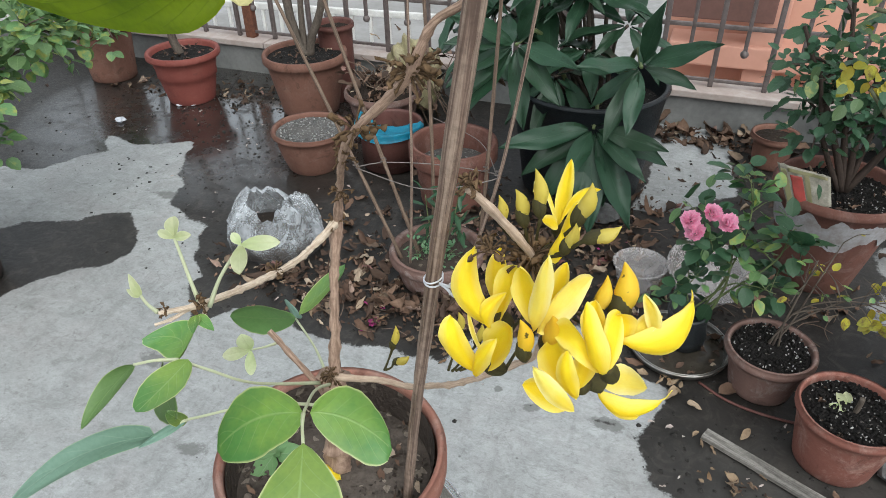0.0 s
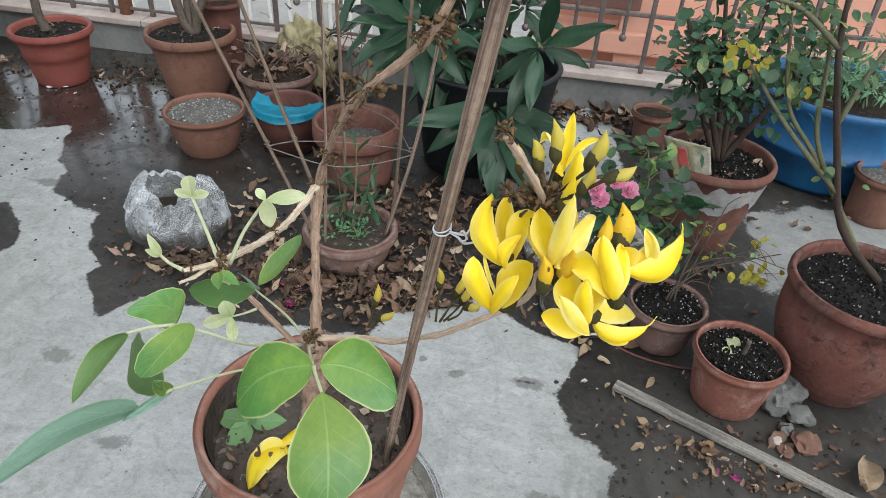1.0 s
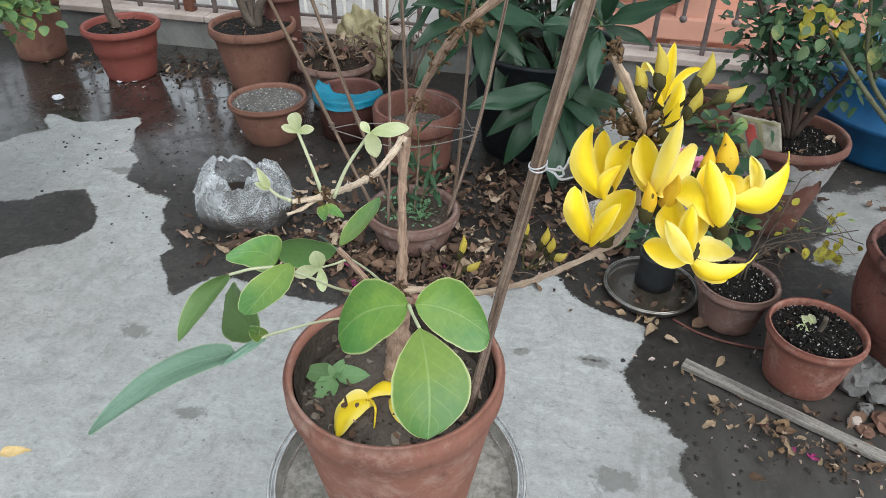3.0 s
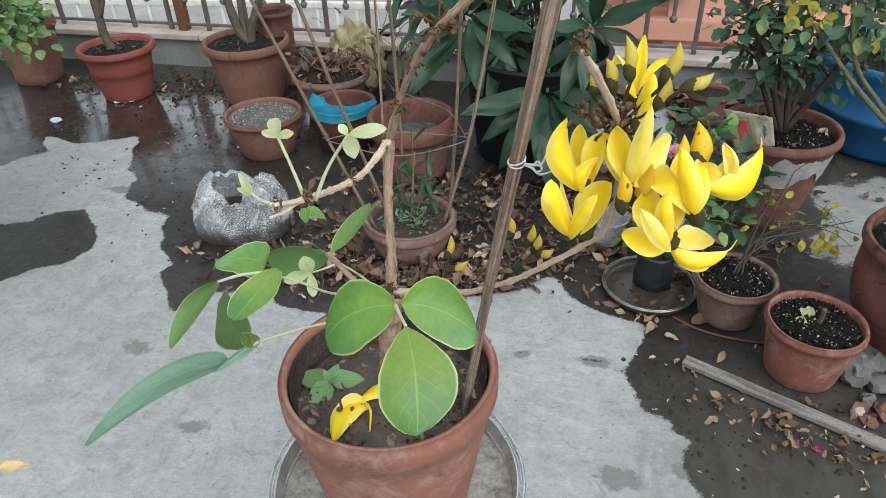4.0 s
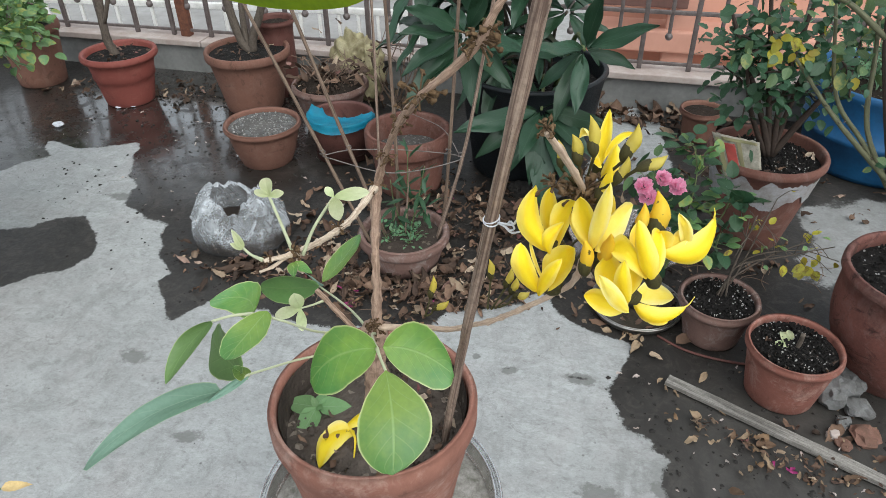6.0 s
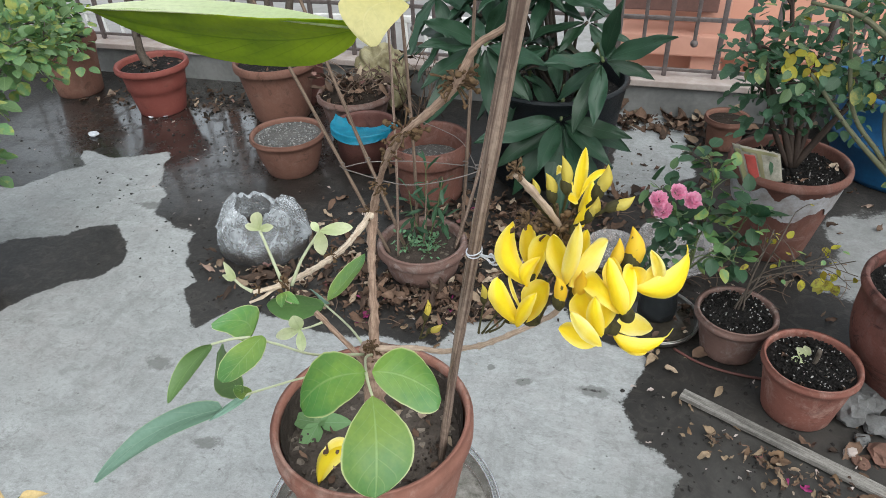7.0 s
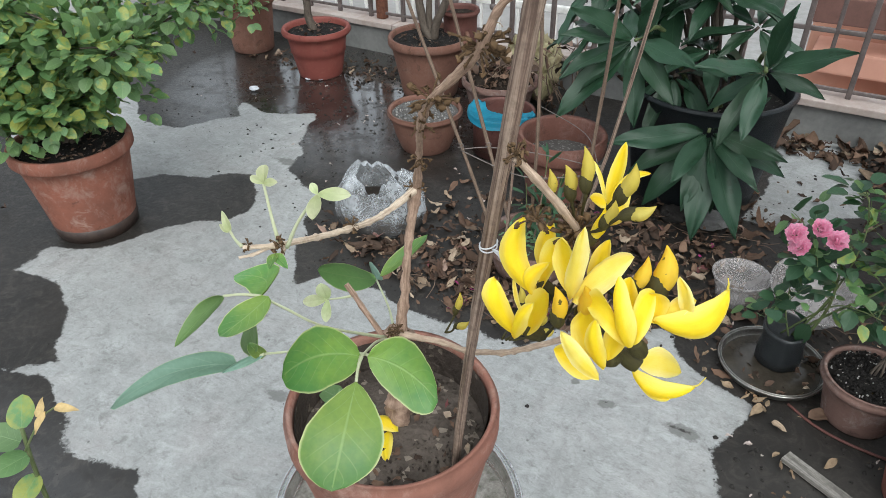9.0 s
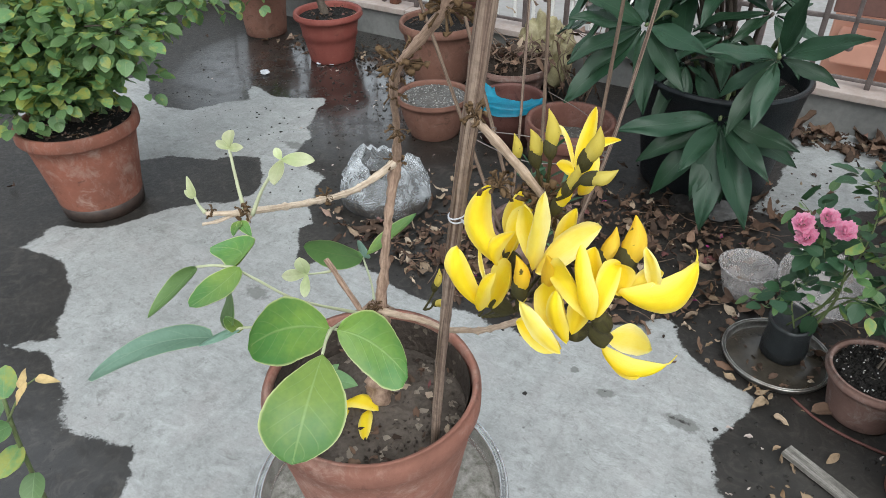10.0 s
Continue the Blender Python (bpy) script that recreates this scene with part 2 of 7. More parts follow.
BARK_GREY = wood_mat("grey_bark", (0.1152, 0.09504, 0.07776), (0.06912, 0.05472, 0.0432), (0.03456, 0.02592, 0.02016), 22, 0.85, (0.45, 2.2, 1))
BARK_DARK = wood_mat("dark_bark", (0.06, 0.042, 0.033), (0.036, 0.0252, 0.0204), (0.018, 0.0132, 0.0108), 22, 0.85, (0.45, 2.2, 1))
BARK_SILVER = wood_mat("silvery_bark", (0.54, 0.42, 0.32), (0.36, 0.265, 0.195), (0.2, 0.135, 0.095), 22, 0.8, (0.45, 2.2, 1), 0.15)
STEM_GREEN = wood_mat("green_stem", (0.12, 0.16, 0.065), (0.09, 0.125, 0.05), (0.12, 0.1, 0.055), 20, 0.55, (4, 3, 1))
CANE_OLIVE = wood_mat("olive_cane", (0.13, 0.135, 0.075), (0.085, 0.085, 0.05), (0.06, 0.05, 0.035), 20, 0.6, (0.5, 2, 1))
PETIOLE = wood_mat("petiole", (0.46, 0.48, 0.33), (0.37, 0.41, 0.25), (0.38, 0.34, 0.22), 20, 0.55, (0.5, 3, 1))
HUSK = wood_mat("dry_husk", (0.15, 0.09375, 0.04875), (0.075, 0.045, 0.0225), (0.03375, 0.021, 0.01125), 40, 0.85, (4, 3, 1))
CALYX = wood_mat("olive_calyx", (0.062, 0.056, 0.015), (0.036, 0.03, 0.01), (0.022, 0.016, 0.008), 30, 0.7, (4, 3, 1))
PLANK = wood_mat("old_plank", (0.27, 0.252, 0.228), (0.16, 0.148, 0.133), (0.026, 0.023, 0.02), 9, 0.85, (4, 0.9, 1), 0.1)


def petal_mat(name, base, deep, pale, speck=False):
    m = Nodes(name)
    uv = m.node("SeparateXYZ", {0: m.coords("UV")})
    u = m.math("ABSOLUTE", m.math("SUBTRACT", m.math("MULTIPLY", uv.outputs[0], 2.0), 1.0))
    co = m.coords()
    big = m.noise(45, 4, 0.6, co)
    fibre = m.noise(26, 4, 0.65, m.node("Mapping", {"Vector": m.coords("UV"), "Scale": (3.2, 0.22, 1)}).outputs[0], 0.3)
    col = m.mix(m.span(big, 0.3, 0.7), base, deep)
    col = m.mix(m.math("MULTIPLY", m.span(u, 0.4, 1.0), 0.6), col, pale)
    col = m.mix(m.math("MULTIPLY", m.span(fibre, 0.42, 0.68), 0.35), col, tuple(v * f for v, f in zip(deep, (0.95, 0.86, 0.7))))
    col = m.mix(m.math("MULTIPLY", m.span(uv.outputs[1], 0.45, 0.0), 0.5), col, deep)
    if speck:
        col = m.mix(m.span(m.noise(160, 2, 0.5, co), 0.68, 0.74), col, (0.12, 0.09, 0.01))
    n = m.bump(m.math("ADD", fibre, m.math("MULTIPLY", big, 0.8)), 0.5, 0.0012)
    m.done(col, 0.5, n)
    m.bsdf.inputs["Specular IOR Level"].default_value = 0.4
    tr = m.node("BsdfTranslucent", {"Color": col, "Normal": n})
    mx = m.node("MixShader", {0: 0.4, 1: m.bsdf.outputs[0], 2: tr.outputs[0]})
    m.t.links.new(mx.outputs[0], m.out.inputs[0])
    return m.mat


PETAL = petal_mat("yellow_petal", (0.98, 0.835, 0.03), (0.96, 0.735, 0.018), (0.98, 0.94, 0.4))
PETAL_PALE = petal_mat("pale_yellow_petal", (0.98, 0.89, 0.24), (0.96, 0.79, 0.08), (0.98, 0.96, 0.64))
BUD = petal_mat("bud_petal", (0.72, 0.6, 0.11), (0.62, 0.5, 0.08), (0.76, 0.68, 0.25), True)
SPOTTED = petal_mat("spotted_bud_petal", (0.9, 0.68, 0.05), (0.84, 0.56, 0.03), (0.93, 0.8, 0.25), True)
PINK = petal_mat("pink_petal", (0.94, 0.56, 0.72), (0.86, 0.3, 0.53), (0.97, 0.84, 0.9))


def plain(name, a, b, rough=0.6, metal=0.0, scale=20, bump=0.3, **more):
    m = Nodes(name)
    co = m.coords()
    big, fine = m.noise(scale, 5, 0.65, co), m.noise(scale * 8, 3, 0.6, co)
    col = m.mix(m.span(big, 0.35, 0.68), a, b)
    col = m.mix(m.math("MULTIPLY", m.span(fine, 0.4, 0.75), 0.25), col, b)
    return m.done(col, m.span(big, 0.2, 0.8, rough * 0.8, min(1, rough * 1.2)), m.bump(m.math("ADD", big, m.math("MULTIPLY", fine, 0.4)), bump, 0.002), metal, **more)


STEEL = plain("dull_steel", (0.78, 0.78, 0.77), (0.55, 0.54, 0.53), 0.25, 1.0, 30, 0.1)
STEEL_DULL = plain("scratched_grey_steel", (0.5, 0.49, 0.47), (0.22, 0.2, 0.18), 0.42, 1.0, 22, 0.2)
WET_SILT = plain("wet_brown_silt", (0.055, 0.047, 0.036), (0.026, 0.021, 0.016), 0.22, 0.0, 26, 0.25)
WET_CLAY = plain("wet_dark_clay", (0.05, 0.031, 0.024), (0.026, 0.017, 0.014), 0.55, 0.0, 24, 0.4)
TRAY_DIRT = plain("tray_grit", (0.32, 0.304, 0.28), (0.112, 0.108, 0.088), 0.9, 0.0, 70, 0.8)
BAR = plain("rail_paint", (0.13, 0.108, 0.104), (0.072, 0.056, 0.052), 0.55, 0.0, 30, 0.3)
RUST = plain("rusty_post", (0.16, 0.06, 0.032), (0.08, 0.032, 0.02), 0.8, 0.0, 30, 0.5)
WHITE_BAR = plain("white_rail_paint", (0.62, 0.61, 0.59), (0.42, 0.41, 0.39), 0.6, 0.0, 12, 0.2)
WALL = plain("stained_cement_wall", (0.204, 0.204, 0.1972), (0.1156, 0.1156, 0.1122), 0.9, 0.0, 5, 0.5)
LEDGE = plain("pinkish_stone_ledge", (0.3944, 0.34, 0.3128), (0.2856, 0.2244, 0.1972), 0.8, 0.0, 7, 0.3)
PINK_WALL = plain("salmon_wall", (0.528, 0.288, 0.208), (0.464, 0.24, 0.176), 0.9, 0.0, 2, 0.15)
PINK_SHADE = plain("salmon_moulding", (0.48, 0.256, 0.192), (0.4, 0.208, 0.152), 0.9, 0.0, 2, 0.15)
BROWN_WALL = plain("brown_shutter", (0.128, 0.06, 0.048), (0.08, 0.04, 0.032), 0.8, 0.0, 6, 0.3)
PALE_WALL = plain("pale_far_wall", (0.42, 0.41, 0.39), (0.33, 0.315, 0.295), 0.9, 0.0, 2, 0.2)
ROOF_GREY = plain("far_roof", (0.28, 0.272, 0.264), (0.2, 0.192, 0.184), 0.9, 0.0, 2, 0.2)
BLUE_TUB = plain("blue_plastic", (0.014, 0.105, 0.25), (0.012, 0.065, 0.16), 0.45, 0.0, 9, 0.2)
CYAN_BAG = plain("cyan_plastic_bag", (0.025, 0.34, 0.5), (0.02, 0.24, 0.37), 0.4, 0.0, 25, 0.5)
BLACK_BAG = plain("black_nursery_bag", (0.012, 0.01425, 0.0165), (0.0225, 0.0255, 0.027), 0.35, 0.0, 40, 0.9)
STONE = plain("grey_rubble", (0.15, 0.15, 0.15), (0.0825, 0.07875, 0.075), 0.9, 0.0, 25, 0.7)
TERRA_SHARD = plain("broken_clay", (0.17, 0.085, 0.06), (0.09, 0.05, 0.035), 0.9, 0.0, 25, 0.5)
SACK = plain("yellowed_plastic_sack", (0.29, 0.26, 0.14), (0.15, 0.122, 0.065), 0.55, 0.0, 16, 1.0)
STRING = plain("white_twine", (0.62, 0.63, 0.66), (0.45, 0.46, 0.5), 0.7, 0.0, 80, 0.4)
WIRE = plain("grey_wire", (0.2, 0.176, 0.16), (0.112, 0.096, 0.088), 0.6, 0.3, 50, 0.2)
PERLITE = plain("grey_chips", (0.36, 0.35, 0.33), (0.16, 0.155, 0.15), 0.9, 0.0, 60, 0.3)
PAPER = plain("torn_printed_packet", (0.37, 0.34, 0.28), (0.18, 0.17, 0.13), 0.75, 0.0, 38, 0.4)
PAPER_RED = plain("red_print", (0.38, 0.05, 0.04), (0.25, 0.05, 0.04), 0.7, 0.0, 40, 0.2)
PAPER_GREEN = plain("green_print", (0.2, 0.2, 0.09), (0.24, 0.2, 0.12), 0.7, 0.0, 40, 0.2)
LIME = plain("lime_wash", (0.34, 0.34, 0.355), (0.2, 0.175, 0.165), 0.95, 0.0, 16, 0.5)
MAGENTA = plain("fallen_magenta_petal", (0.27, 0.02, 0.125), (0.16, 0.012, 0.07), 0.7, 0.0, 40, 0.3)
MUD = plain("dark_silt", (0.02, 0.017, 0.014), (0.01, 0.008, 0.007), 0.9, 0.0, 30, 0.7)


def clear_plastic(name, tint, alpha_lo, alpha_hi, rough, size=9.0, creased=0.14, clings=0.0):
    """Cloudy thin film: see-through, with milky creases."""
    m = Nodes(name)
    co = m.coords()
    fold = m.noise(size, 3, 0.55, m.node("Mapping", {"Vector": co, "Scale": (1, 1, 0.6)}).outputs[0], 1.2)
    crease = m.span(m.math("ABSOLUTE", m.math("SUBTRACT", m.noise(size * 1.3, 2, 0.5, co, 2.0), 0.5)), 0.0, 0.06, 1, 0)
    a = m.math("ADD", m.span(fold, 0.35, 0.65, alpha_lo, alpha_hi), m.math("MULTIPLY", crease, creased))
    if clings:
        # wet film clings to the dirt inside up to this height and turns clear
        a = m.math("MULTIPLY", a, m.span(m.math("ADD", m.node("SeparateXYZ", {0: co}).outputs[2], m.math("MULTIPLY", fold, 0.04)), clings, clings + 0.035, 0.25, 1.1))
    m.done(tint, rough, m.bump(m.math("ADD", fold, m.math("MULTIPLY", crease, 0.15)), 0.25, 0.012), None, Alpha=m.math("MINIMUM", a, 0.95))
    m.bsdf.inputs["Specular IOR Level"].default_value = 0.5
    return m.mat


BAG_CLEAR = clear_plastic("cloudy_clear_bag", (0.58, 0.61, 0.64), 0.1, 0.38, 0.36, 7.0, 0.12, 0.075)
CUP_CLEAR = clear_plastic("scuffed_clear_plastic", (0.48, 0.45, 0.44), 0.24, 0.46, 0.32, 10.0, 0.05)


OLD_STAINS = ((0.258, 1.145, 0.048, 0.026), (0.054, 1.144, 0.026, 0.016), (0.31, 0.765, 0.06, 0.035), (0.46, 0.81, 0.035, 0.02), (-0.05, 1.183, 0.012, 0.012), (-1.05, 1.0, 0.05, 0.03), (-1.6, 1.85, 0.09, 0.03), (-0.75, 0.75, 0.04, 0.02))


def floor_mat():
    """Worn cement with trowel marks; the attribute 'wet' darkens and glosses it where water stands."""
    m = Nodes("worn_cement")
    co = m.coords()
    big = m.noise(1.4, 5, 0.6, co)
    mid = m.noise(7, 6, 0.7, co, 0.6)
    fine = m.noise(55, 5, 0.75, co)
    brush = m.noise(9, 5, 0.7, m.node("Mapping", {"Vector": co, "Scale": (1.0, 1.9, 1), "Rotation": (0, 0, 0.5)}).outputs[0], 1.0)
    dry = m.mix(m.span(big, 0.3, 0.7), (0.301, 0.308, 0.304), (0.258, 0.262, 0.258))
    dry = m.mix(m.math("MULTIPLY", m.span(mid, 0.5, 0.72), 0.55), dry, (0.17, 0.17, 0.166))
    dry = m.mix(m.math("MULTIPLY", m.span(brush, 0.45, 0.66), 0.55), dry, (0.395, 0.402, 0.402))
    dry = m.mix(m.math("MULTIPLY", m.span(fine, 0.5, 0.7), 0.5), dry, (0.154, 0.15, 0.146))
    warm = m.noise(4, 5, 0.65, m.node("Mapping", {"Vector": co, "Location": (7, 3, 0)}).outputs[0], 1.0)
    dry = m.mix(m.math("MULTIPLY", m.span(warm, 0.48, 0.7), 0.45), dry, (0.31, 0.291, 0.287))
    smudge = m.noise(15, 7, 0.75, co, 1.5)
    dry = m.mix(m.math("MULTIPLY", m.span(smudge, 0.54, 0.68), 0.65), dry, (0.1394, 0.1378, 0.1312))
    pale = m.noise(24, 5, 0.7, co, 0.8)
    dry = m.mix(m.math("MULTIPLY", m.span(pale, 0.56, 0.7), 0.22), dry, (0.432, 0.432, 0.424))
    pit = m.node("TexVoronoi", {"Vector": co, "Scale": 16.0, "Randomness": 1.0}).outputs["Distance"]
    dry = m.mix(m.math("MULTIPLY", m.span(pit, 0.03, 0.075, 1, 0), 0.7), dry, (0.082, 0.0779, 0.0738))
    smear = m.noise(5, 6, 0.7, m.node("Mapping", {"Vector": co, "Scale": (2.6, 0.8, 1), "Rotation": (0, 0, -0.35)}).outputs[0], 0.8)
    dry = m.mix(m.math("MULTIPLY", m.span(smear, 0.52, 0.66), 0.5), dry, (0.19, 0.19, 0.185))
    flake = m.noise(70, 6, 0.8, m.node("Mapping", {"Vector": co, "Scale": (1.0, 2.2, 1), "Rotation": (0, 0, 0.25)}).outputs[0], 1.2)
    dry = m.mix(m.math("MULTIPLY", m.span(flake, 0.52, 0.64), 0.4), dry, (0.15, 0.15, 0.148))
    dry = m.mix(m.math("MULTIPLY", m.span(flake, 0.47, 0.36), 0.3), dry, (0.43, 0.44, 0.44))
    xy = m.node("SeparateXYZ", {0: co})
    ragged = m.math("MULTIPLY", m.math("SUBTRACT", m.noise(28, 5, 0.7, co), 0.5), 2.4)
    for sx, sy, rx, ry in OLD_STAINS:
        dx = m.math("DIVIDE", m.math("SUBTRACT", xy.outputs[0], sx), rx)
        dy = m.math("DIVIDE", m.math("SUBTRACT", xy.outputs[1], sy), ry)
        dist = m.math("ADD", m.math("SQRT", m.math("ADD", m.math("MULTIPLY", dx, dx), m.math("MULTIPLY", dy, dy))), ragged)
        dry = m.mix(m.math("MULTIPLY", m.span(dist, 0.75, 1.1, 1, 0), 0.7), dry, (0.11, 0.108, 0.102))
    wetc = m.mix(m.span(mid, 0.35, 0.7), (0.0235, 0.0205, 0.018), (0.011, 0.0096, 0.0084))
    wetc = m.mix(m.math("MULTIPLY", m.span(smudge, 0.5, 0.62), 0.55), wetc, (0.06, 0.052, 0.045))
    wetc = m.mix(m.math("MULTIPLY", m.span(pale, 0.5, 0.68), 0.5), wetc, (0.014, 0.013, 0.012))
    wetc = m.mix(m.math("MULTIPLY", m.span(fine, 0.5, 0.75), 0.45), wetc, (0.02, 0.018, 0.016))
    attr = m.node("Attribute", attribute="wet").outputs["Fac"]
    shine = m.node("Attribute", attribute="pool").outputs["Fac"]
    edge = m.math("ADD", attr, m.math("ADD", m.math("MULTIPLY", m.math("SUBTRACT", m.noise(26, 4, 0.7, co), 0.5), 0.34), m.math("MULTIPLY", m.math("SUBTRACT", m.noise(95, 3, 0.7, co), 0.5), 0.2)))
    wet = m.span(edge, 0.47, 0.54)
    damp = m.node("Attribute", attribute="damp").outputs["Fac"]
    dry = m.mix(m.math("MULTIPLY", damp, m.span(mid, 0.3, 0.6, 0.55, 1.0)), dry, (0.13, 0.127, 0.12))
    wetc = m.mix(m.math("MULTIPLY", damp, m.span(smear, 0.35, 0.6, 0.35, 0.9)), wetc, (0.058, 0.054, 0.049))
    col = m.mix(wet, dry, wetc)
    # standing film: smooth, with small matt islands of silt
    film = m.math("MULTIPLY", shine, m.span(m.noise(8, 6, 0.7, co), 0.3, 0.5))
    r_wet = m.math("SUBTRACT", m.span(fine, 0.3, 0.7, 0.42, 0.6), m.math("MULTIPLY", film, 0.4))
    rough = m.node("Mix", {0: wet, 2: 0.92, 3: r_wet}).outputs[0]
    h = m.math("ADD", m.math("MULTIPLY", fine, 0.6), m.math("ADD", m.math("MULTIPLY", mid, 0.8), m.math("MULTIPLY", brush, 0.4)))
    nb = m.node("Bump", {"Height": h, "Strength": m.node("Mix", {0: film, 2: 0.5, 3: 0.05}).outputs[0], "Distance": 0.004})
    m.put(m.bsdf.inputs["Coat Weight"], m.math("MULTIPLY", film, wet))
    m.bsdf.inputs["Coat Roughness"].default_value = 0.12
    m.bsdf.inputs["Coat IOR"].default_value = 1.72
    m.put(m.bsdf.inputs["Specular IOR Level"], m.node("Mix", {0: film, 2: 0.34, 3: 0.85}).outputs[0])
    return m.done(col, rough, nb.outputs[0])


FLOOR = floor_mat()

# ---------------------------------------------------------------- building helpers


def part(name, bm, mat, parent=None, label="", smooth=True):
    me = bpy.data.meshes.new(name)
    bm.to_mesh(me)
    bm.free()
    for mt in mat if isinstance(mat, (list, tuple)) else [mat]:
        me.materials.append(mt)
    if smooth:
        me.polygons.foreach_set("use_smooth", [True] * len(me.polygons))
    ob = new(name, me)
    if parent is not None:
        ob.parent = parent
        ob.matrix_parent_inverse = parent.matrix_basis.inverted() if parent.parent is None else (parent.parent.matrix_basis @ parent.matrix_parent_inverse @ parent.matrix_basis).inverted()
    if label:
        ob["label"] = label
    return ob


def world_of(ob):
    m = ob.matrix_basis.copy()
    if ob.parent is not None:
        m = world_of(ob.parent) @ ob.matrix_parent_inverse @ m
    return m


def empty(name, x, y, z=0.0):
    ob = new(name)
    ob.empty_display_size = 0.05
    ob.matrix_basis = Matrix.Translation((x, y, z))
    return ob


def lathe(profile, seg=48, centre=(0, 0, 0), wob=0.0, seed=0, close=True):
    """A turned body from (radius, height) pairs, slightly out of true."""
    bm = bmesh.new()
    rings = []
    for r, z in profile:
        ring = []
        for k in range(seg):
            a = 2 * math.pi * k / seg
            rr = r * (1 + wob * noise.noise((math.cos(a) * 1.3 + seed, math.sin(a) * 1.3, z * 7)))
            ring.append(bm.verts.new((centre[0] + rr * math.cos(a), centre[1] + rr * math.sin(a), centre[2] + z)))
        rings.append(ring)
    for a, b in zip(rings, rings[1:]):
        for k in range(seg):
            bm.faces.new((a[k], a[(k + 1) % seg], b[(k + 1) % seg], b[k]))
    if close:
        bm.faces.new(list(reversed(rings[0])))
    bm.normal_update()
    return bm


def smooth_line(pts, n=6):
    """Catmull-Rom through the points."""
    pts = [Vector(p) for p in pts]
    if len(pts) < 3:
        return [pts[0].lerp(pts[-1], k / n) for k in range(n + 1)]
    ext = [2 * pts[0] - pts[1], *pts, 2 * pts[-1] - pts[-2]]
    out = []
    for i in range(1, len(ext) - 2):
        a, b, c, d = ext[i - 1 : i + 3]
        for k in range(n):
            s = k / n
            out.append(0.5 * (2 * b + (c - a) * s + (2 * a - 5 * b + 4 * c - d) * s * s + (3 * b - a - 3 * c + d) * s**3))
    out.append(pts[-1])
    return out


def tube(pts, radii, seg=10, n=6, rough=0.0, bm=None, seed=0.0, smooth=True, knots=0.0, knot_step=0.05):
    """A tapering, slightly knobbly rod through the points, with a uv map (round, along)."""
    line = smooth_line(pts, n) if smooth else [Vector(p) for p in pts]
    own = bm is None
    bm = bm or bmesh.new()
    uvl = bm.loops.layers.uv.verify()
    rings, dist, total = [], [0.0], 0.0
    for a, b in zip(line, line[1:]):
        total += (b - a).length
        dist.append(total)
    up = Vector((0.31, 0.2, 0.93))
    for i, p in enumerate(line):
        t = (line[min(i + 1, len(line) - 1)] - line[max(i - 1, 0)]).normalized()
        x = t.cross(up)
        if x.length < 1e-4:
            x = t.cross(Vector((1, 0, 0)))
        x.normalize()
        y = t.cross(x)
        s = dist[i] / max(total, 1e-6) * (len(radii) - 1)
        k = min(int(s), len(radii) - 2) if len(radii) > 1 else 0
        r = radii[k] * (1 - (s - k)) + radii[min(k + 1, len(radii) - 1)] * (s - k)
        if knots:
            ph = (dist[i] / knot_step + seed + 0.9 * noise.noise((dist[i] / knot_step * 0.6, seed, 3.3))) % 1.0
            r *= 1 + knots * max(0.0, 1 - abs(ph - 0.5) * 7)
        ring = []
        for j in range(seg):
            a = 2 * math.pi * j / seg
            d = x * math.cos(a) + y * math.sin(a)
            rr = r * (1 + rough * noise.noise(p * 90 + d * 1.5 + Vector((seed, 0, 0))))
            ring.append(bm.verts.new(p + d * rr))
        rings.append(ring)
    for i, (a, b) in enumerate(zip(rings, rings[1:])):
        for j in range(seg):
            fc = bm.faces.new((a[j], a[(j + 1) % seg], b[(j + 1) % seg], b[j]))
            for lp, uv in zip(fc.loops, ((j / seg, dist[i]), ((j + 1) / seg, dist[i]), ((j + 1) / seg, dist[i + 1]), (j / seg, dist[i + 1]))):
                lp[uvl].uv = uv
    bm.faces.new(list(reversed(rings[0])))
    bm.faces.new(rings[-1])
    if own:
        bm.normal_update()
    return bm


SHAPES = {
    # half-width along the blade, as a function of v in 0..1
    "ovate": lambda v: (math.sin(math.pi * v**0.72) ** 0.75) * (1 - 0.12 * v),
    "broad": lambda v: math.sin(math.pi * min(1, v * 0.97 + 0.03) ** 0.85) ** 0.55,
    "obovate": lambda v: math.sin(math.pi * v**1.25) ** 0.62,
    "lance": lambda v: math.sin(math.pi * v**0.9) ** 0.9,
    "rose": lambda v: math.sin(math.pi * v**0.8) ** 0.65,
    "petal": lambda v: math.sin(math.pi * (0.08 + 0.92 * v) ** 0.85) ** 0.8,
}


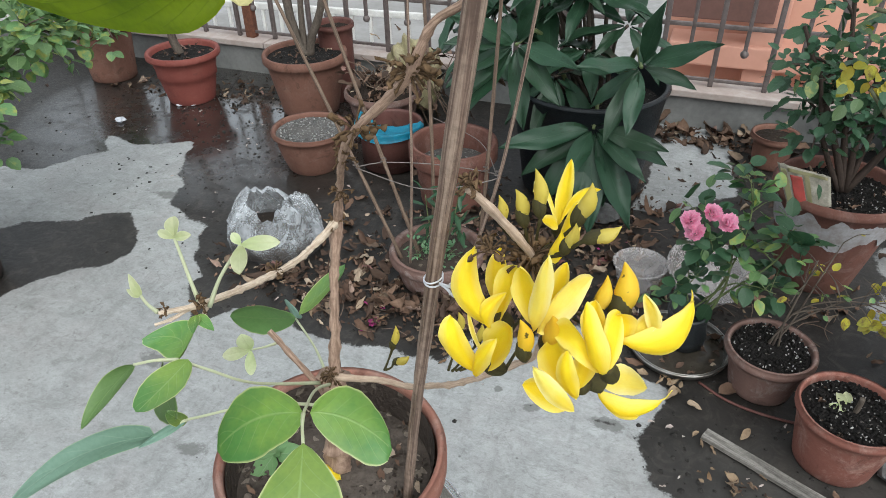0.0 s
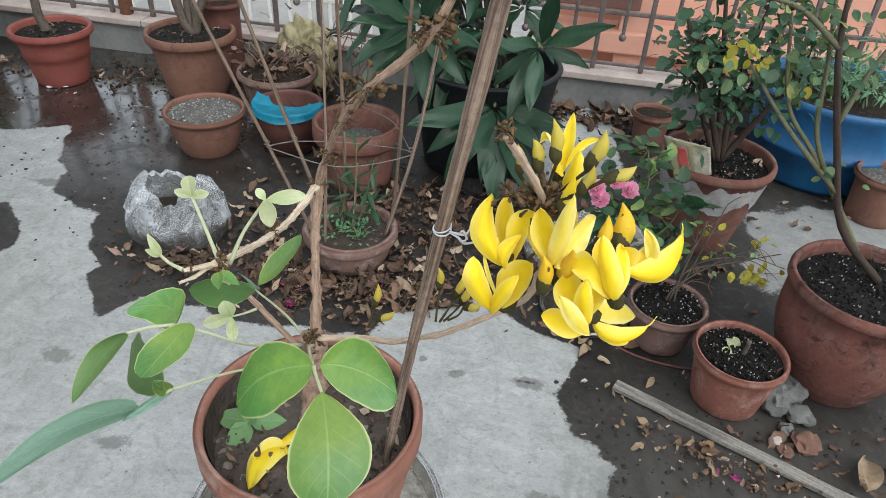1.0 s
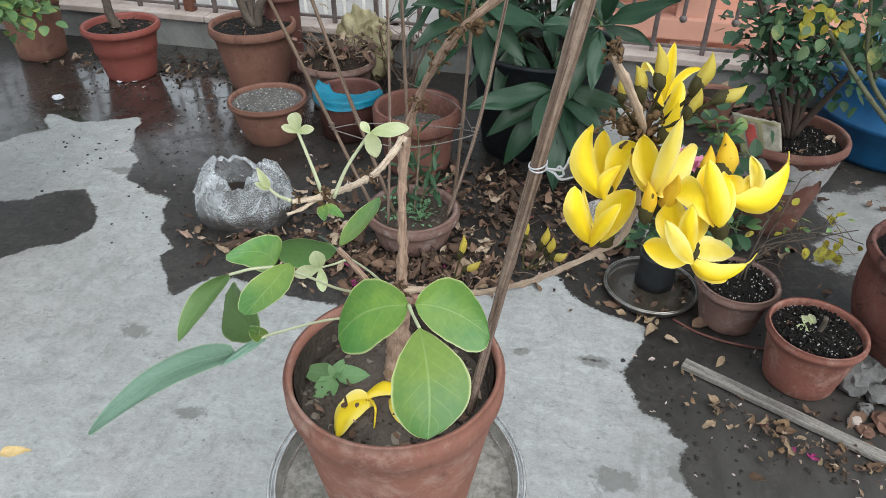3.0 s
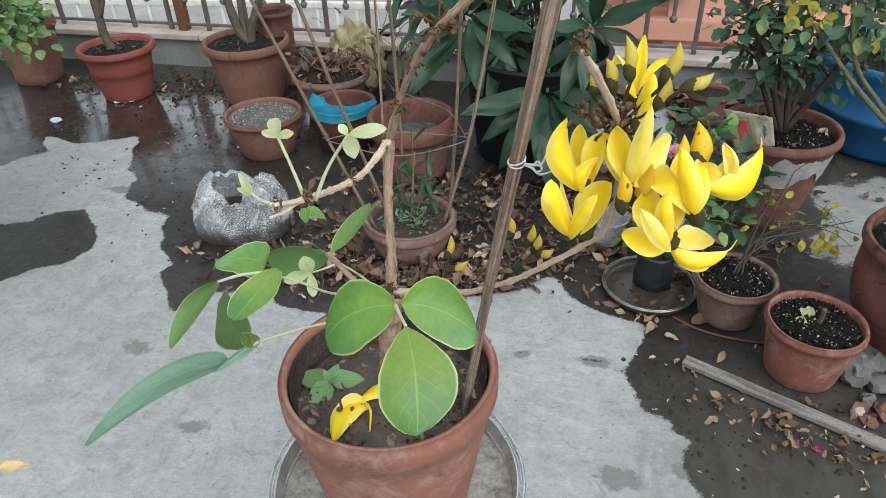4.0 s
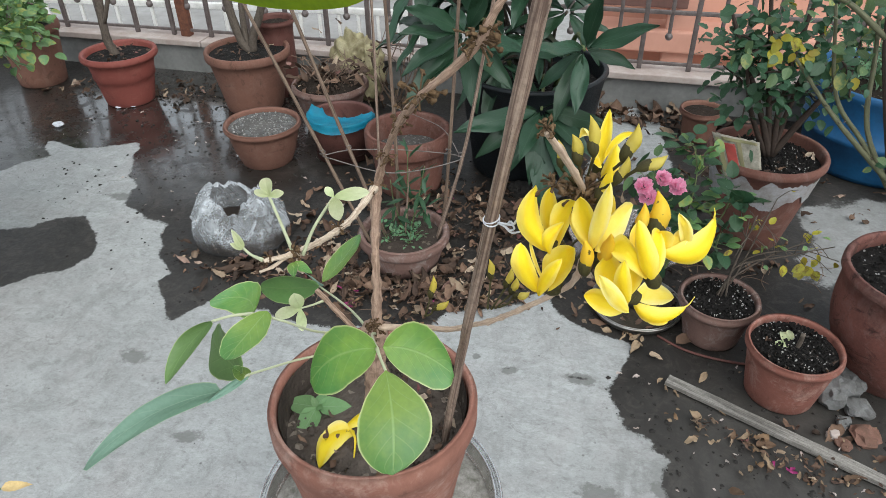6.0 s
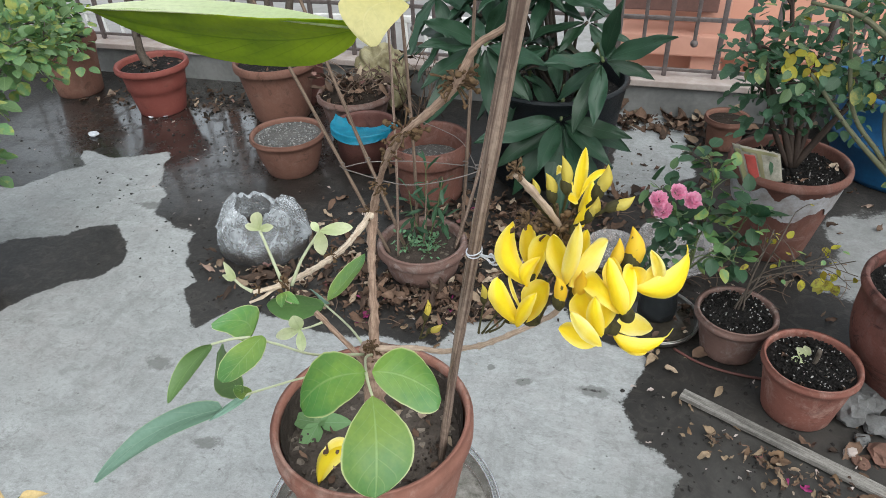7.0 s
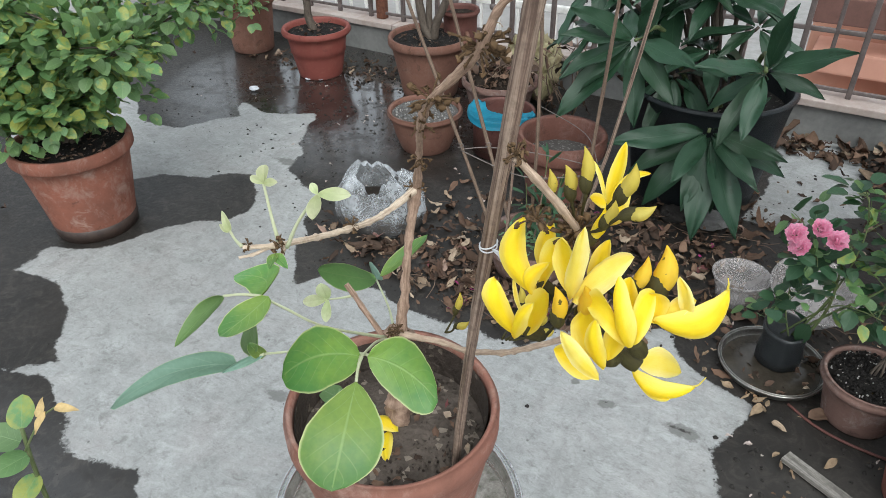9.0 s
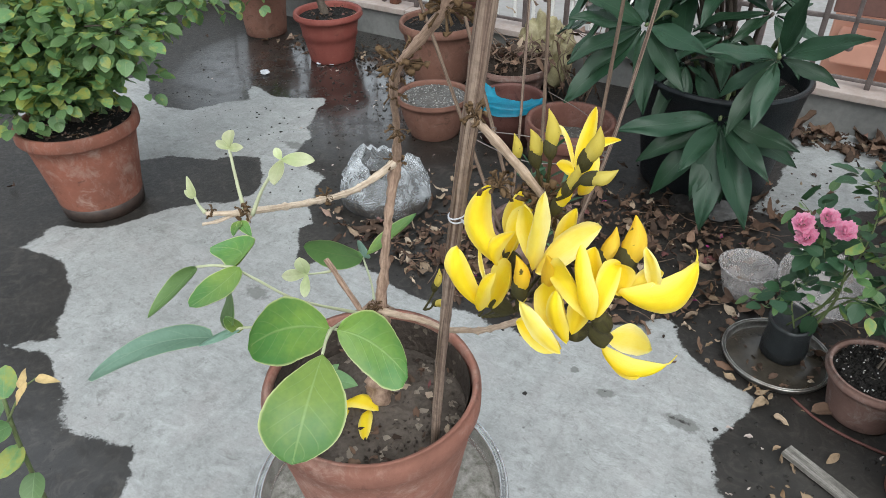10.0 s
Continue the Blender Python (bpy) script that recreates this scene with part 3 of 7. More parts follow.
def blade(bm, m, length, width, shape="ovate", nu=6, nv=9, fold=0.15, curl=0.15, wave=0.0, seed=0.0, thick=0.0, twist=0.0, serrate=0.0, skew=0.0):
    """A leaf or petal: y along the blade, x across, z its face, placed by the matrix m."""
    uvl = bm.loops.layers.uv.verify()
    f = SHAPES[shape]
    grid = []
    for j in range(nv + 1):
        v = j / nv
        hw = max(f(v), 0.0) * width / 2 + length * 0.002
        row = []
        for i in range(nu + 1):
            u = 2 * i / nu - 1
            x, y = u * hw * (1 + skew * math.copysign(1, u) * min(1.0, v * 2)), v * length
            if skew:
                x *= 1 + 0.07 * abs(u) * noise.noise((v * 2.7 + seed * 3, u, seed))
            if serrate and abs(u) == 1 and 0 < j < nv:
                x *= 1 + serrate * (1 if j % 2 else -1)
            z = fold * abs(x) - curl * length * v * v + wave * length * noise.noise((v * 3.1 + seed, u * 1.2, seed * 1.7)) * (0.3 + abs(u))
            if twist:
                a = twist * v
                x, z = x * math.cos(a) - z * math.sin(a), x * math.sin(a) + z * math.cos(a)
            row.append((Vector((x, y, z)), (i / nu, v)))
        grid.append(row)
    sides = (1, -1) if thick else (0,)
    for side in sides:
        vs = [[bm.verts.new(m @ (p + Vector((0, 0, side * thick / 2)))) for p, _ in row] for row in grid]
        for j in range(nv):
            for i in range(nu):
                q = [(j, i), (j, i + 1), (j + 1, i + 1), (j + 1, i)]
                if side < 0:
                    q.reverse()
                fc = bm.faces.new([vs[a][b] for a, b in q])
                for lp, (a, b) in zip(fc.loops, q):
                    lp[uvl].uv = grid[a][b][1]
    return bm


def aim(base, tip, face):
    """A pose at base with y towards tip and z as near to face as can be; and the length."""
    base, tip, face = Vector(base), Vector(tip), Vector(face)
    y = tip - base
    length = y.length
    y.normalize()
    z = face - face.dot(y) * y
    if z.length < 1e-5:
        z = y.orthogonal()
    z.normalize()
    x = y.cross(z)
    m = Matrix((x, y, z)).transposed().to_4x4()
    m.translation = base
    return m, length


def mesh_of(name, bm, mat):
    me = bpy.data.meshes.new(name)
    bm.normal_update()
    bm.to_mesh(me)
    bm.free()
    me.materials.append(mat)
    me.polygons.foreach_set("use_smooth", [True] * len(me.polygons))
    return me


def place(name, me, m, parent):
    ob = new(name, me)
    ob.parent = parent
    ob.matrix_parent_inverse = world_of(parent).inverted()
    ob.matrix_basis = m
    return ob


def box(bm, centre, size, rz=0.0, bevel=0.004, rx=0.0, ry=0.0):
    m = Matrix.Translation(centre) @ Euler((rx, ry, rz)).to_matrix().to_4x4()
    made = bmesh.ops.create_cube(bm, size=1.0, matrix=m @ Matrix.Diagonal((*size, 1)))
    if bevel:
        vs = set(made["verts"])
        es = [e for e in bm.edges if e.verts[0] in vs and e.verts[1] in vs]
        bmesh.ops.bevel(bm, geom=es, offset=bevel, segments=2, affect="EDGES", profile=0.6)
    return bm

# ---------------------------------------------------------------- the terrace
rng = random.Random(7)
WALL_SLOPE = -0.044


def wall_y(x):
    return 3.235 + WALL_SLOPE * (x + 2.1)


DRY_MAIN = [(-3.4, 1.75), (-2.84, 2.07), (-2.52, 1.83), (-2.32, 1.9), (-2.17, 2.12), (-2.25, 2.25), (-2.05, 2.22), (-1.85, 2.3), (-1.75, 2.15), (-1.71, 2.0), (-1.61, 1.94),
            (-1.57, 1.78), (-1.44, 1.7), (-1.32, 1.7), (-1.32, 1.6), (-1.25, 1.47), (-1.14, 1.4), (-1.17, 1.35), (-1.11, 1.28), (-1.03, 1.19), (-0.96, 1.3), (-0.7, 1.26),
            (-0.24, 1.23), (-0.16, 1.35), (0.0, 1.44), (0.12, 1.52), (0.27, 1.36), (0.42, 1.33), (0.36, 1.22), (0.33, 1.12), (0.37, 1.0), (0.44, 0.96), (0.48, 0.9), (0.46, 0.81),
            (0.6, 0.5), (0.82, 0.1), (0.66, -0.45), (0.95, -1.0), (0.8, -3.0), (-2.6, -3.0), (-2.9, -0.9), (-3.2, -0.2), (-3.3, 0.6)]
DRY_FAR = [(0.26, 3.2), (0.5, 3.2), (0.6, 2.9), (0.6, 2.5), (0.34, 2.25), (0.22, 2.28), (0.26, 2.6)]
DRY_SIDE = [(1.0, 1.82), (1.06, 2.15), (1.25, 2.36), (1.6, 2.4), (1.75, 2.05), (1.5, 1.75), (1.2, 1.72)]
WET_SPOT = [(-2.2, 1.38), (-1.93, 1.55), (-1.69, 1.67), (-1.56, 1.58), (-1.49, 1.45), (-1.52, 1.36), (-1.63, 1.27), (-1.73, 1.14), (-1.78, 1.03), (-1.98, 0.93), (-1.93, 0.8), (-2.05, 0.7), (-3.4, 0.6), (-3.4, 1.5), (-2.55, 1.36)]
WET_LEFT = [(-2.6, 0.7), (-1.91, 0.78), (-1.77, 0.79), (-1.57, 0.7), (-1.5, 0.61), (-1.42, 0.54), (-1.53, 0.45), (-2.4, 0.4)]
WET_NEAR = [(-2.3, 0.36), (-1.52, 0.44), (-1.39, 0.49), (-1.32, 0.45), (-1.22, 0.4), (-1.1, 0.36), (-1.03, 0.37), (-0.9, 0.38), (-0.83, 0.34), (-0.72, 0.1), (-0.8, -0.25), (-1.05, -0.5), (-1.2, -0.9), (-1.7, -1.0), (-2.05, -0.7), (-2.5, -0.35), (-2.45, 0.05)]
STAINS = [((0.045, 1.145), 0.026, 0.014), ((0.25, 1.152), 0.046, 0.026), ((0.3, 0.93), 0.026, 0.02), ((-0.02, 1.16), 0.008, 0.01)]


def inside_depth(px, py, poly):
    """Signed distance to a polygon's outline, positive inside, on numpy arrays."""
    p = np.array(poly)
    q = np.roll(p, -1, axis=0)
    best = np.full(px.shape, 1e9)
    odd = np.zeros(px.shape, bool)
    for (ax, ay), (bx, by) in zip(p, q):
        ex, ey = bx - ax, by - ay
        s = np.clip(((px - ax) * ex + (py - ay) * ey) / (ex * ex + ey * ey), 0, 1)
        best = np.minimum(best, np.hypot(px - ax - s * ex, py - ay - s * ey))
        if ay != by:
            odd ^= ((ay > py) != (by > py)) & (px < ax + (py - ay) * ex / ey)
    return np.where(odd, best, -best)


def build_floor():
    xs, ys = np.arange(-3.6, 2.61, 0.025), np.arange(-1.5, 3.3, 0.025)
    gx, gy = np.meshgrid(xs, ys)
    jig = np.array([[noise.noise((x * 4.5, y * 4.5, 0.3)) + 0.6 * noise.noise((x * 13, y * 13, 4.0)) for x in xs] for y in ys]) * 0.035
    dry = np.maximum.reduce([inside_depth(gx, gy, DRY_MAIN), inside_depth(gx, gy, DRY_FAR), inside_depth(gx, gy, DRY_SIDE) * 0.3 - 0.004])
    for poly in (WET_SPOT, WET_LEFT, WET_NEAR):
        dry = np.minimum(dry, -inside_depth(gx, gy, poly))
    mark = np.zeros(gx.shape)
    for (cx, cy), rx, ry in STAINS:
        mark = np.maximum(mark, np.clip(1.5 - np.hypot((gx - cx) / rx, (gy - cy) / ry), 0, 1) * 0.56)
    wet = np.maximum(np.clip(0.5 - (dry + jig) * 9, 0, 1), mark)
    # the far left is freshly watered and holds a film
    pool = np.clip(1.2 - np.hypot((gx + 1.75) / 1.0, (gy - 2.65) / 0.75), 0, 1) ** 0.6
    pool = np.maximum(pool, 0.4 * np.clip(-inside_depth(gx, gy, [(-9, 9), (9, 9), (9, 0.45), (-9, 0.45)]) * 6, 0, 1) * (gx < -0.6))
    # half-dried stretches: beside the rose pots, round the batten and on the left
    damp = np.clip(1.8 - 1.5 * np.hypot((gx - 1.35) / 0.55, (gy - 2.05) / 0.5), 0, 1) * 0.6
    damp = np.maximum(damp, np.clip(1.8 - 1.5 * np.hypot((gx - 0.85) / 0.5, (gy - 0.85) / 0.45), 0, 1) * 0.8)
    damp = np.maximum(damp, np.clip(1.6 - 1.3 * np.hypot((gx + 1.25) / 0.6, (gy - 1.05) / 0.5), 0, 1) * 0.2)
    zz = np.array([[0.0025 * noise.noise((x * 1.3, y * 1.3, 9)) + 0.0008 * noise.noise((x * 9, y * 9, 2)) for x in xs] for y in ys])
    ny, nx = gx.shape
    verts = np.stack([gx, gy, zz], -1).reshape(-1, 3)
    idx = np.arange(nx * ny).reshape(ny, nx)
    faces = np.stack([idx[:-1, :-1], idx[:-1, 1:], idx[1:, 1:], idx[1:, :-1]], -1).reshape(-1, 4)
    me = bpy.data.meshes.new("floor")
    me.from_pydata(verts.tolist(), [], faces.tolist())
    for name, data in (("wet", wet), ("pool", pool), ("damp", damp)):
        at = me.attributes.new(name, "FLOAT", "POINT")
        at.data.foreach_set("value", data.ravel().astype(np.float32))
    me.materials.append(FLOOR)
    me.polygons.foreach_set("use_smooth", [True] * len(me.polygons))
    tagged(new("floor", me), "worn grey cement terrace floor, partly wet with dark damp patches", "floor", kind="structure")


build_floor()

# slab edge below the floor, and the parapet with its coping
bm = box(bmesh.new(), (-0.5, 0.85, -0.16), (6.6, 5.1, 0.3), 0, 0.01)
tagged(part("slab", bm, WALL, smooth=False), "grey concrete roof slab under the terrace floor", "slab", kind="structure")
ANG = math.atan(WALL_SLOPE)
bm = box(bmesh.new(), (-0.5, wall_y(-0.5) + 0.075, 0.075), (6.6, 0.15, 0.165), ANG, 0.004)
tagged(part("wall_north", bm, WALL, smooth=False), "low stained grey cement parapet wall", "wall", kind="structure")
bm = bmesh.new()
for k in range(7):
    x = -3.35 + k * 0.95
    box(bm, (x, wall_y(x) + 0.07, 0.174), (0.944, 0.2, 0.032), ANG, 0.005)
tagged(part("trim", bm, LEDGE, smooth=False), "pinkish stone coping along the low parapet", "coping", kind="structure")
for nm, cx, cy, sx, sy in (("wall_south", -0.5, -1.65, 6.6, 0.15), ("wall_west", -3.72, 0.85, 0.15, 4.9), ("wall_east", 2.72, 0.85, 0.15, 4.6)):
    bm = box(bmesh.new(), (cx, cy, 0.09), (sx, sy, 0.19), 0, 0.004)
    tagged(part(nm, bm, WALL, smooth=False), "low grey cement parapet wall", "wall", kind="structure")


# railing: upright bars, three runners, short drops with ball ends
def railing():
    rail = empty("railing", -0.5, wall_y(-0.5) + 0.07, 0.19)
    tagged(rail, "dull brown-grey iron railing with upright bars and ball-ended drops", "railing")
    off = 0.06
    step = 0.118
    n = int(6.4 / step)
    for k, z in enumerate((0.222, 0.47, 0.93)):
        bm = box(bmesh.new(), (-0.5, wall_y(-0.5) + off, z), (6.4, 0.016, 0.02 if k else 0.016), ANG, 0.003)
        part("runner", bm, BAR, rail)
    bar = mesh_of("bar", box(bmesh.new(), (0, 0, 0.37), (0.023, 0.02, 0.74), ANG, 0.003), BAR)
    bm = box(bmesh.new(), (0, 0, 0.18), (0.018, 0.016, 0.56), ANG, 0.003)
    bmesh.ops.create_uvsphere(bm, u_segments=10, v_segments=7, radius=0.019, matrix=Matrix.Translation((0, 0, -0.11)))
    drop = mesh_of("drop", bm, BAR)
    for k in range(n):
        x = -3.55 + k * step
        if k % 2 == 0:
            place("bar", bar, Matrix.Translation((x, wall_y(x) + off, 0.19)), rail)
        else:
            place("drop", drop, Matrix.Translation((x, wall_y(x) + off, 0.465)), rail)


railing()
bm = box(bmesh.new(), (-2.05, wall_y(-2.05) + 0.06, 0.6), (0.055, 0.05, 0.82), ANG, 0.006)
tagged(part("rail_post", bm, RUST), "rust-brown upright iron post in the railing", "post")

# ---------------------------------------------------------------- beyond the terrace
bm = box(bmesh.new(), (0, 0, -9.5), (900, 900, 1.0), 0, 0)
tagged(part("ground", bm, ROOF_GREY, smooth=False), "hazy grey town ground far below the terrace", "ground", kind="structure")


def house_pink():
    h = empty("salmon_building", 2.6, 5.2, -9)
    tagged(h, "salmon-pink plastered building across the lane", "building")
    part("wall", box(bmesh.new(), (3.35, 6.6, -3.6), (6.2, 2.6, 10.8), ANG, 0.02), PINK_WALL, h, smooth=False)
    part("ledge", box(bmesh.new(), (3.3, 5.15, -0.28), (6.1, 0.34, 0.16), ANG, 0.015), PINK_SHADE, h, smooth=False)
    part("terrace_slab", box(bmesh.new(), (3.3, 4.75, -1.05), (6.1, 1.1, 0.18), ANG, 0.015), PINK_SHADE, h, smooth=False)
    part("shutter", box(bmesh.new(), (0.55, 5.12, 0.07), (0.72, 0.14, 0.17), ANG, 0.01), BROWN_WALL, h, "dark brown shutter", smooth=False)
    part("pilaster", box(bmesh.new(), (0.9, 5.2, -0.7), (0.22, 0.12, 2.2), ANG, 0.01), PINK_SHADE, h, smooth=False)


house_pink()


def house_pale(x, y, w, d, top):
    h = empty("pale_building", x, y - d / 2, -9)
    tagged(h, "pale plastered house beyond the lane", "building")
    part("wall", box(bmesh.new(), (x, y, (top - 9) / 2), (w, d, top + 9), 0.03, 0.02), PALE_WALL, h, smooth=False)
    part("roof", box(bmesh.new(), (x, y, top + 0.06), (w + 0.2, d + 0.2, 0.12), 0.03, 0.02), ROOF_GREY, h, smooth=False)
    fence = part("fence", box(bmesh.new(), (x, y - d / 2 - 0.06, top + 0.62), (w, 0.04, 0.05), 0.03, 0.005), WHITE_BAR, h, "white painted fence")
    bar = mesh_of("fence_bar", box(bmesh.new(), (0, 0, 0.25), (0.025, 0.025, 0.5), 0, 0.004), WHITE_BAR)
    for k in range(int(w / 0.16)):
        bx = x - w / 2 + 0.08 + k * 0.16
        place("fence_bar", bar, Matrix.Translation((bx, y - d / 2 - 0.06 + 0.03 * (bx - x), top + 0.12)), fence)


house_pale(-3.6, 6.3, 5.4, 2.6, -0.75)

# ---------------------------------------------------------------- pots


def pot(name, x, y, r, h, mat, label, base=0.62, lip=0.035, lip_h=0.045, soil=SOIL, soil_drop=0.03, z=0.0, step=0.0, foot=False, hump=0.01, wob=0.012, group="clay flower pots", seg=56, belly=0.0):
    """A flower pot with a rolled lip, hollow inside, and its earth."""
    t = max(0.006, r * 0.05)
    e = empty(name, x, y, z)
    tagged(e, label, "flower pot", group)
    rb, rl = r * base, r - lip * 0.45
    prof = [(rb * 0.55, 0.0), (rb - 0.006, 0.0), (rb, 0.006)]
    n = 7
    for k in range(1, n):
        s = k / n
        prof.append((rb + (rl - lip * 0.35 - rb) * s + belly * r * math.sin(math.pi * s), 0.006 + (h - lip_h - 0.006) * s))
        if step and k == 4:
            prof.append((prof[-1][0] + step, prof[-1][1] + 0.004))
    prof += [(rl - lip * 0.25, h - lip_h), (r - 0.004, h - lip_h + 0.003), (r, h - lip_h + 0.009), (r, h - 0.009), (r - 0.005, h - 0.001), (r - 0.5 * t, h), (r - t - lip * 0.35, h - 0.002), (r - t - lip * 0.5, h - 0.01)]
    prof += [(r - t - lip * 0.55, h - lip_h), (r - t - lip * 0.75, h - soil_drop - 0.03), (rb - t, 0.02), (0.001, 0.018)]
    bm = lathe(prof, seg, (x, y, z), wob, x * 3 + y)
    part("pot_body", bm, mat, e)
    if foot:
        wide = (rl - lip * 0.35 - rb) / h
        part("foot_ring", lathe([(rb - 0.002, 0.0), (rb + 0.003, 0.001), (rb + 0.004 + wide * 0.05, 0.05), (rb + wide * 0.053 - 0.001, 0.053)], seg, (x, y, z), wob, x * 3 + y, False), WET_CLAY, e, "dark wet foot of the pot")
    # earth: a lumpy disc
    bm = bmesh.new()
    rs = r - t - lip * 0.62
    rings = []
    for j in range(9):
        s = j / 8
        ring = []
        for k in range(36):
            a = 2 * math.pi * k / 36
            px, py = rs * s * math.cos(a), rs * s * math.sin(a)
            pz = h - soil_drop + hump * (1 - s * s) + (1 - s**6) * 0.007 * noise.noise(((x + px) * 30, (y + py) * 30, 1)) + 0.003 * noise.noise(((x + px) * 90, (y + py) * 90, 3))
            ring.append(bm.verts.new((x + px, y + py, z + pz)))
        rings.append(ring)
    for a, b in zip(rings[1:], rings[2:]):
        for k in range(36):
            bm.faces.new((a[k], b[k], b[(k + 1) % 36], a[(k + 1) % 36]))
    mid = bm.verts.new((x, y, z + h - soil_drop + hump))
    for k in range(36):
        bm.faces.new((mid, rings[1][k], rings[1][(k + 1) % 36]))
    for v in rings[0]:
        bm.verts.remove(v)
    part("earth", bm, soil, e)
    return e


HX, HY, HR, HRIM = -0.085, 0.361, 0.15, 0.694
HBASE = 0.425
HERO_POT = pot("flower_pot", HX, HY, HR, HRIM - HBASE, TERRA, "terracotta flower pot with damp soil standing in a steel tray", 0.72, 0.009, 0.045, SOIL_HERO, 0.064, HBASE, wob=0.01, hump=0.012)
bm = lathe([(HR - 0.024, -0.09), (HR - 0.0185, -0.045), (HR - 0.0155, -0.02), (HR - 0.0145, -0.0125)], 64, (HX, HY, HRIM), 0.012, 9.0, False)
part("mud_lining", bm, SOIL_DAMP, HERO_POT, "dried mud on the inside of the pot")
pot("flower_pot", -2.153, 2.789, 0.189, 0.267, TERRA_RED, "red clay-coloured plastic pot with a rolled rim and dark soil", 0.64, 0.03, 0.035, SOIL_BLACK, 0.03, step=0.006)
pot("flower_pot", -1.461, 2.83, 0.21, 0.306, TERRA_BROWN, "large brown clay-coloured pot with dark soil", 0.68, 0.022, 0.045, SOIL_BLACK, 0.025)
pot("flower_pot", -1.158, 2.264, 0.168, 0.184, TERRA_BROWN, "shallow brown clay pot filled with dry grey soil", 0.66, 0.02, 0.026, SOIL_GREY, 0.02, belly=0.04)
pot("flower_pot", -0.985, 2.673, 0.182, 0.22, TERRA_PALE, "weathered clay pot with dry soil and twigs", 0.68, 0.02, 0.035, SOIL, 0.02, hump=0.06)
pot("flower_pot", -0.835, 2.375, 0.146, 0.2, TERRA_MAROON, "maroon plastic pot holding a cyan plastic bag", 0.7, 0.02, 0.03, SOIL, 0.16)
pot("flower_pot", -0.481, 2.157, 0.173, 0.258, TERRA_RUST, "rusty brown clay pot with a stepped rim, almost empty", 0.75, 0.03, 0.075, SOIL_GREY, 0.1)
pot("flower_pot", -0.373, 1.626, 0.158, 0.128, TERRA_PALE, "low weathered clay bowl with soil, weeds and cane stakes", 0.76, 0.03, 0.04, SOIL_DAMP, 0.03, belly=0.03)
pot("flower_pot", -0.02, 2.45, 0.305, 0.44, BLACK_PLASTIC, "large black plastic pot with a dark-leaved plant", 0.78, 0.012, 0.02, SOIL_BLACK, 0.08)
pot("flower_pot", 0.828, 2.009, 0.196, 0.353, TERRA_RUST, "tall dark terracotta pot with lime wash and a rose bush", 0.6, 0.016, 0.035, SOIL_BLACK, 0.04)
pot("flower_pot", 0.74, 2.82, 0.1, 0.15, TERRA_BROWN, "small clay pot beside the parapet wall", 0.72, 0.02, 0.03, SOIL, 0.02)
pot("flower_pot", 0.794, 1.198, 0.123, 0.182, TERRA_DUSTY, "reddish terracotta pot with black potting mix", 0.73, 0.012, 0.028, SOIL_BLACK, 0.022)
pot("flower_pot", 0.637, 1.41, 0.117, 0.15, TERRA_PALE, "weathered pale clay pot with black potting mix", 0.7, 0.018, 0.03, SOIL_BLACK, 0.018)
pot("flower_pot", 1.1, 1.33, 0.2, 0.357, TERRA_DARK, "big round-bellied sooty terracotta pot with a rose bush", 0.58, 0.016, 0.035, SOIL_BLACK, 0.04, belly=0.15)
pot("flower_pot", 1.571, 2.327, 0.12, 0.2, TERRA_BROWN, "brown clay pot beside the blue tub", 0.8, 0.02, 0.03, SOIL_GREY, 0.03)
pot("flower_pot", -1.947, 1.118, 0.208, 0.357, TERRA_OLD, "large terracotta pot with lime stains and a green shrub", 0.68, 0.025, 0.05, SOIL_BLACK, 0.02, foot=True)
pot("flower_pot", -2.794, 2.95, 0.165, 0.33, TERRA_BROWN, "brown clay pot with a shrub beside the parapet", 0.75, 0.02, 0.05, SOIL_BLACK, 0.03)
pot("flower_pot", -1.38, 3.02, 0.1, 0.4, TERRA_MAROON, "narrow maroon pot against the parapet", 0.85, 0.015, 0.03, SOIL, 0.03)

# steel trays
def tray(name, x, y, r, z, label, dirt, h=0.022, steel=STEEL):
    e = empty(name, x, y, z)
    tagged(e, label, "tray")
    prof = [(0.001, 0.0), (r * 0.87, 0.0), (r * 0.905, 0.003), (r * 0.925, h * 0.8), (r * 0.93, h), (r * 0.94, h + 0.003), (r * 0.95, h), (r * 0.955, h - 0.012), (r * 0.972, h - 0.012), (r * 0.977, h + 0.001), (r * 0.99, h + 0.004), (r, h), (r, h - 0.004), (r * 0.985, h - 0.005), (r * 0.94, h - 0.006), (r * 0.92, 0.0), (r * 0.88, -0.002), (0.001, -0.002)]
    part("dish", lathe(prof, 72, (x, y, z + 0.003), 0.004, 2.0, False), steel, e)
    prof = [(r * 0.9, 0.002), (r * 0.87, 0.005), (r * 0.5, 0.007), (0.001, 0.007)]
    part("silt", lathe(prof, 48, (x, y, z + 0.003), 0.02, 5.0, False), dirt, e)
    return e


tray("steel_tray", -0.089, 0.363, 0.2, HBASE - 0.013, "round dull steel tray with grit under the flower pot", TRAY_DIRT, 0.036)
tray("steel_tray", 0.417, 1.494, 0.144, 0.004, "round stained steel tray with leaves and a nursery bag", WET_SILT, 0.022, STEEL_DULL)
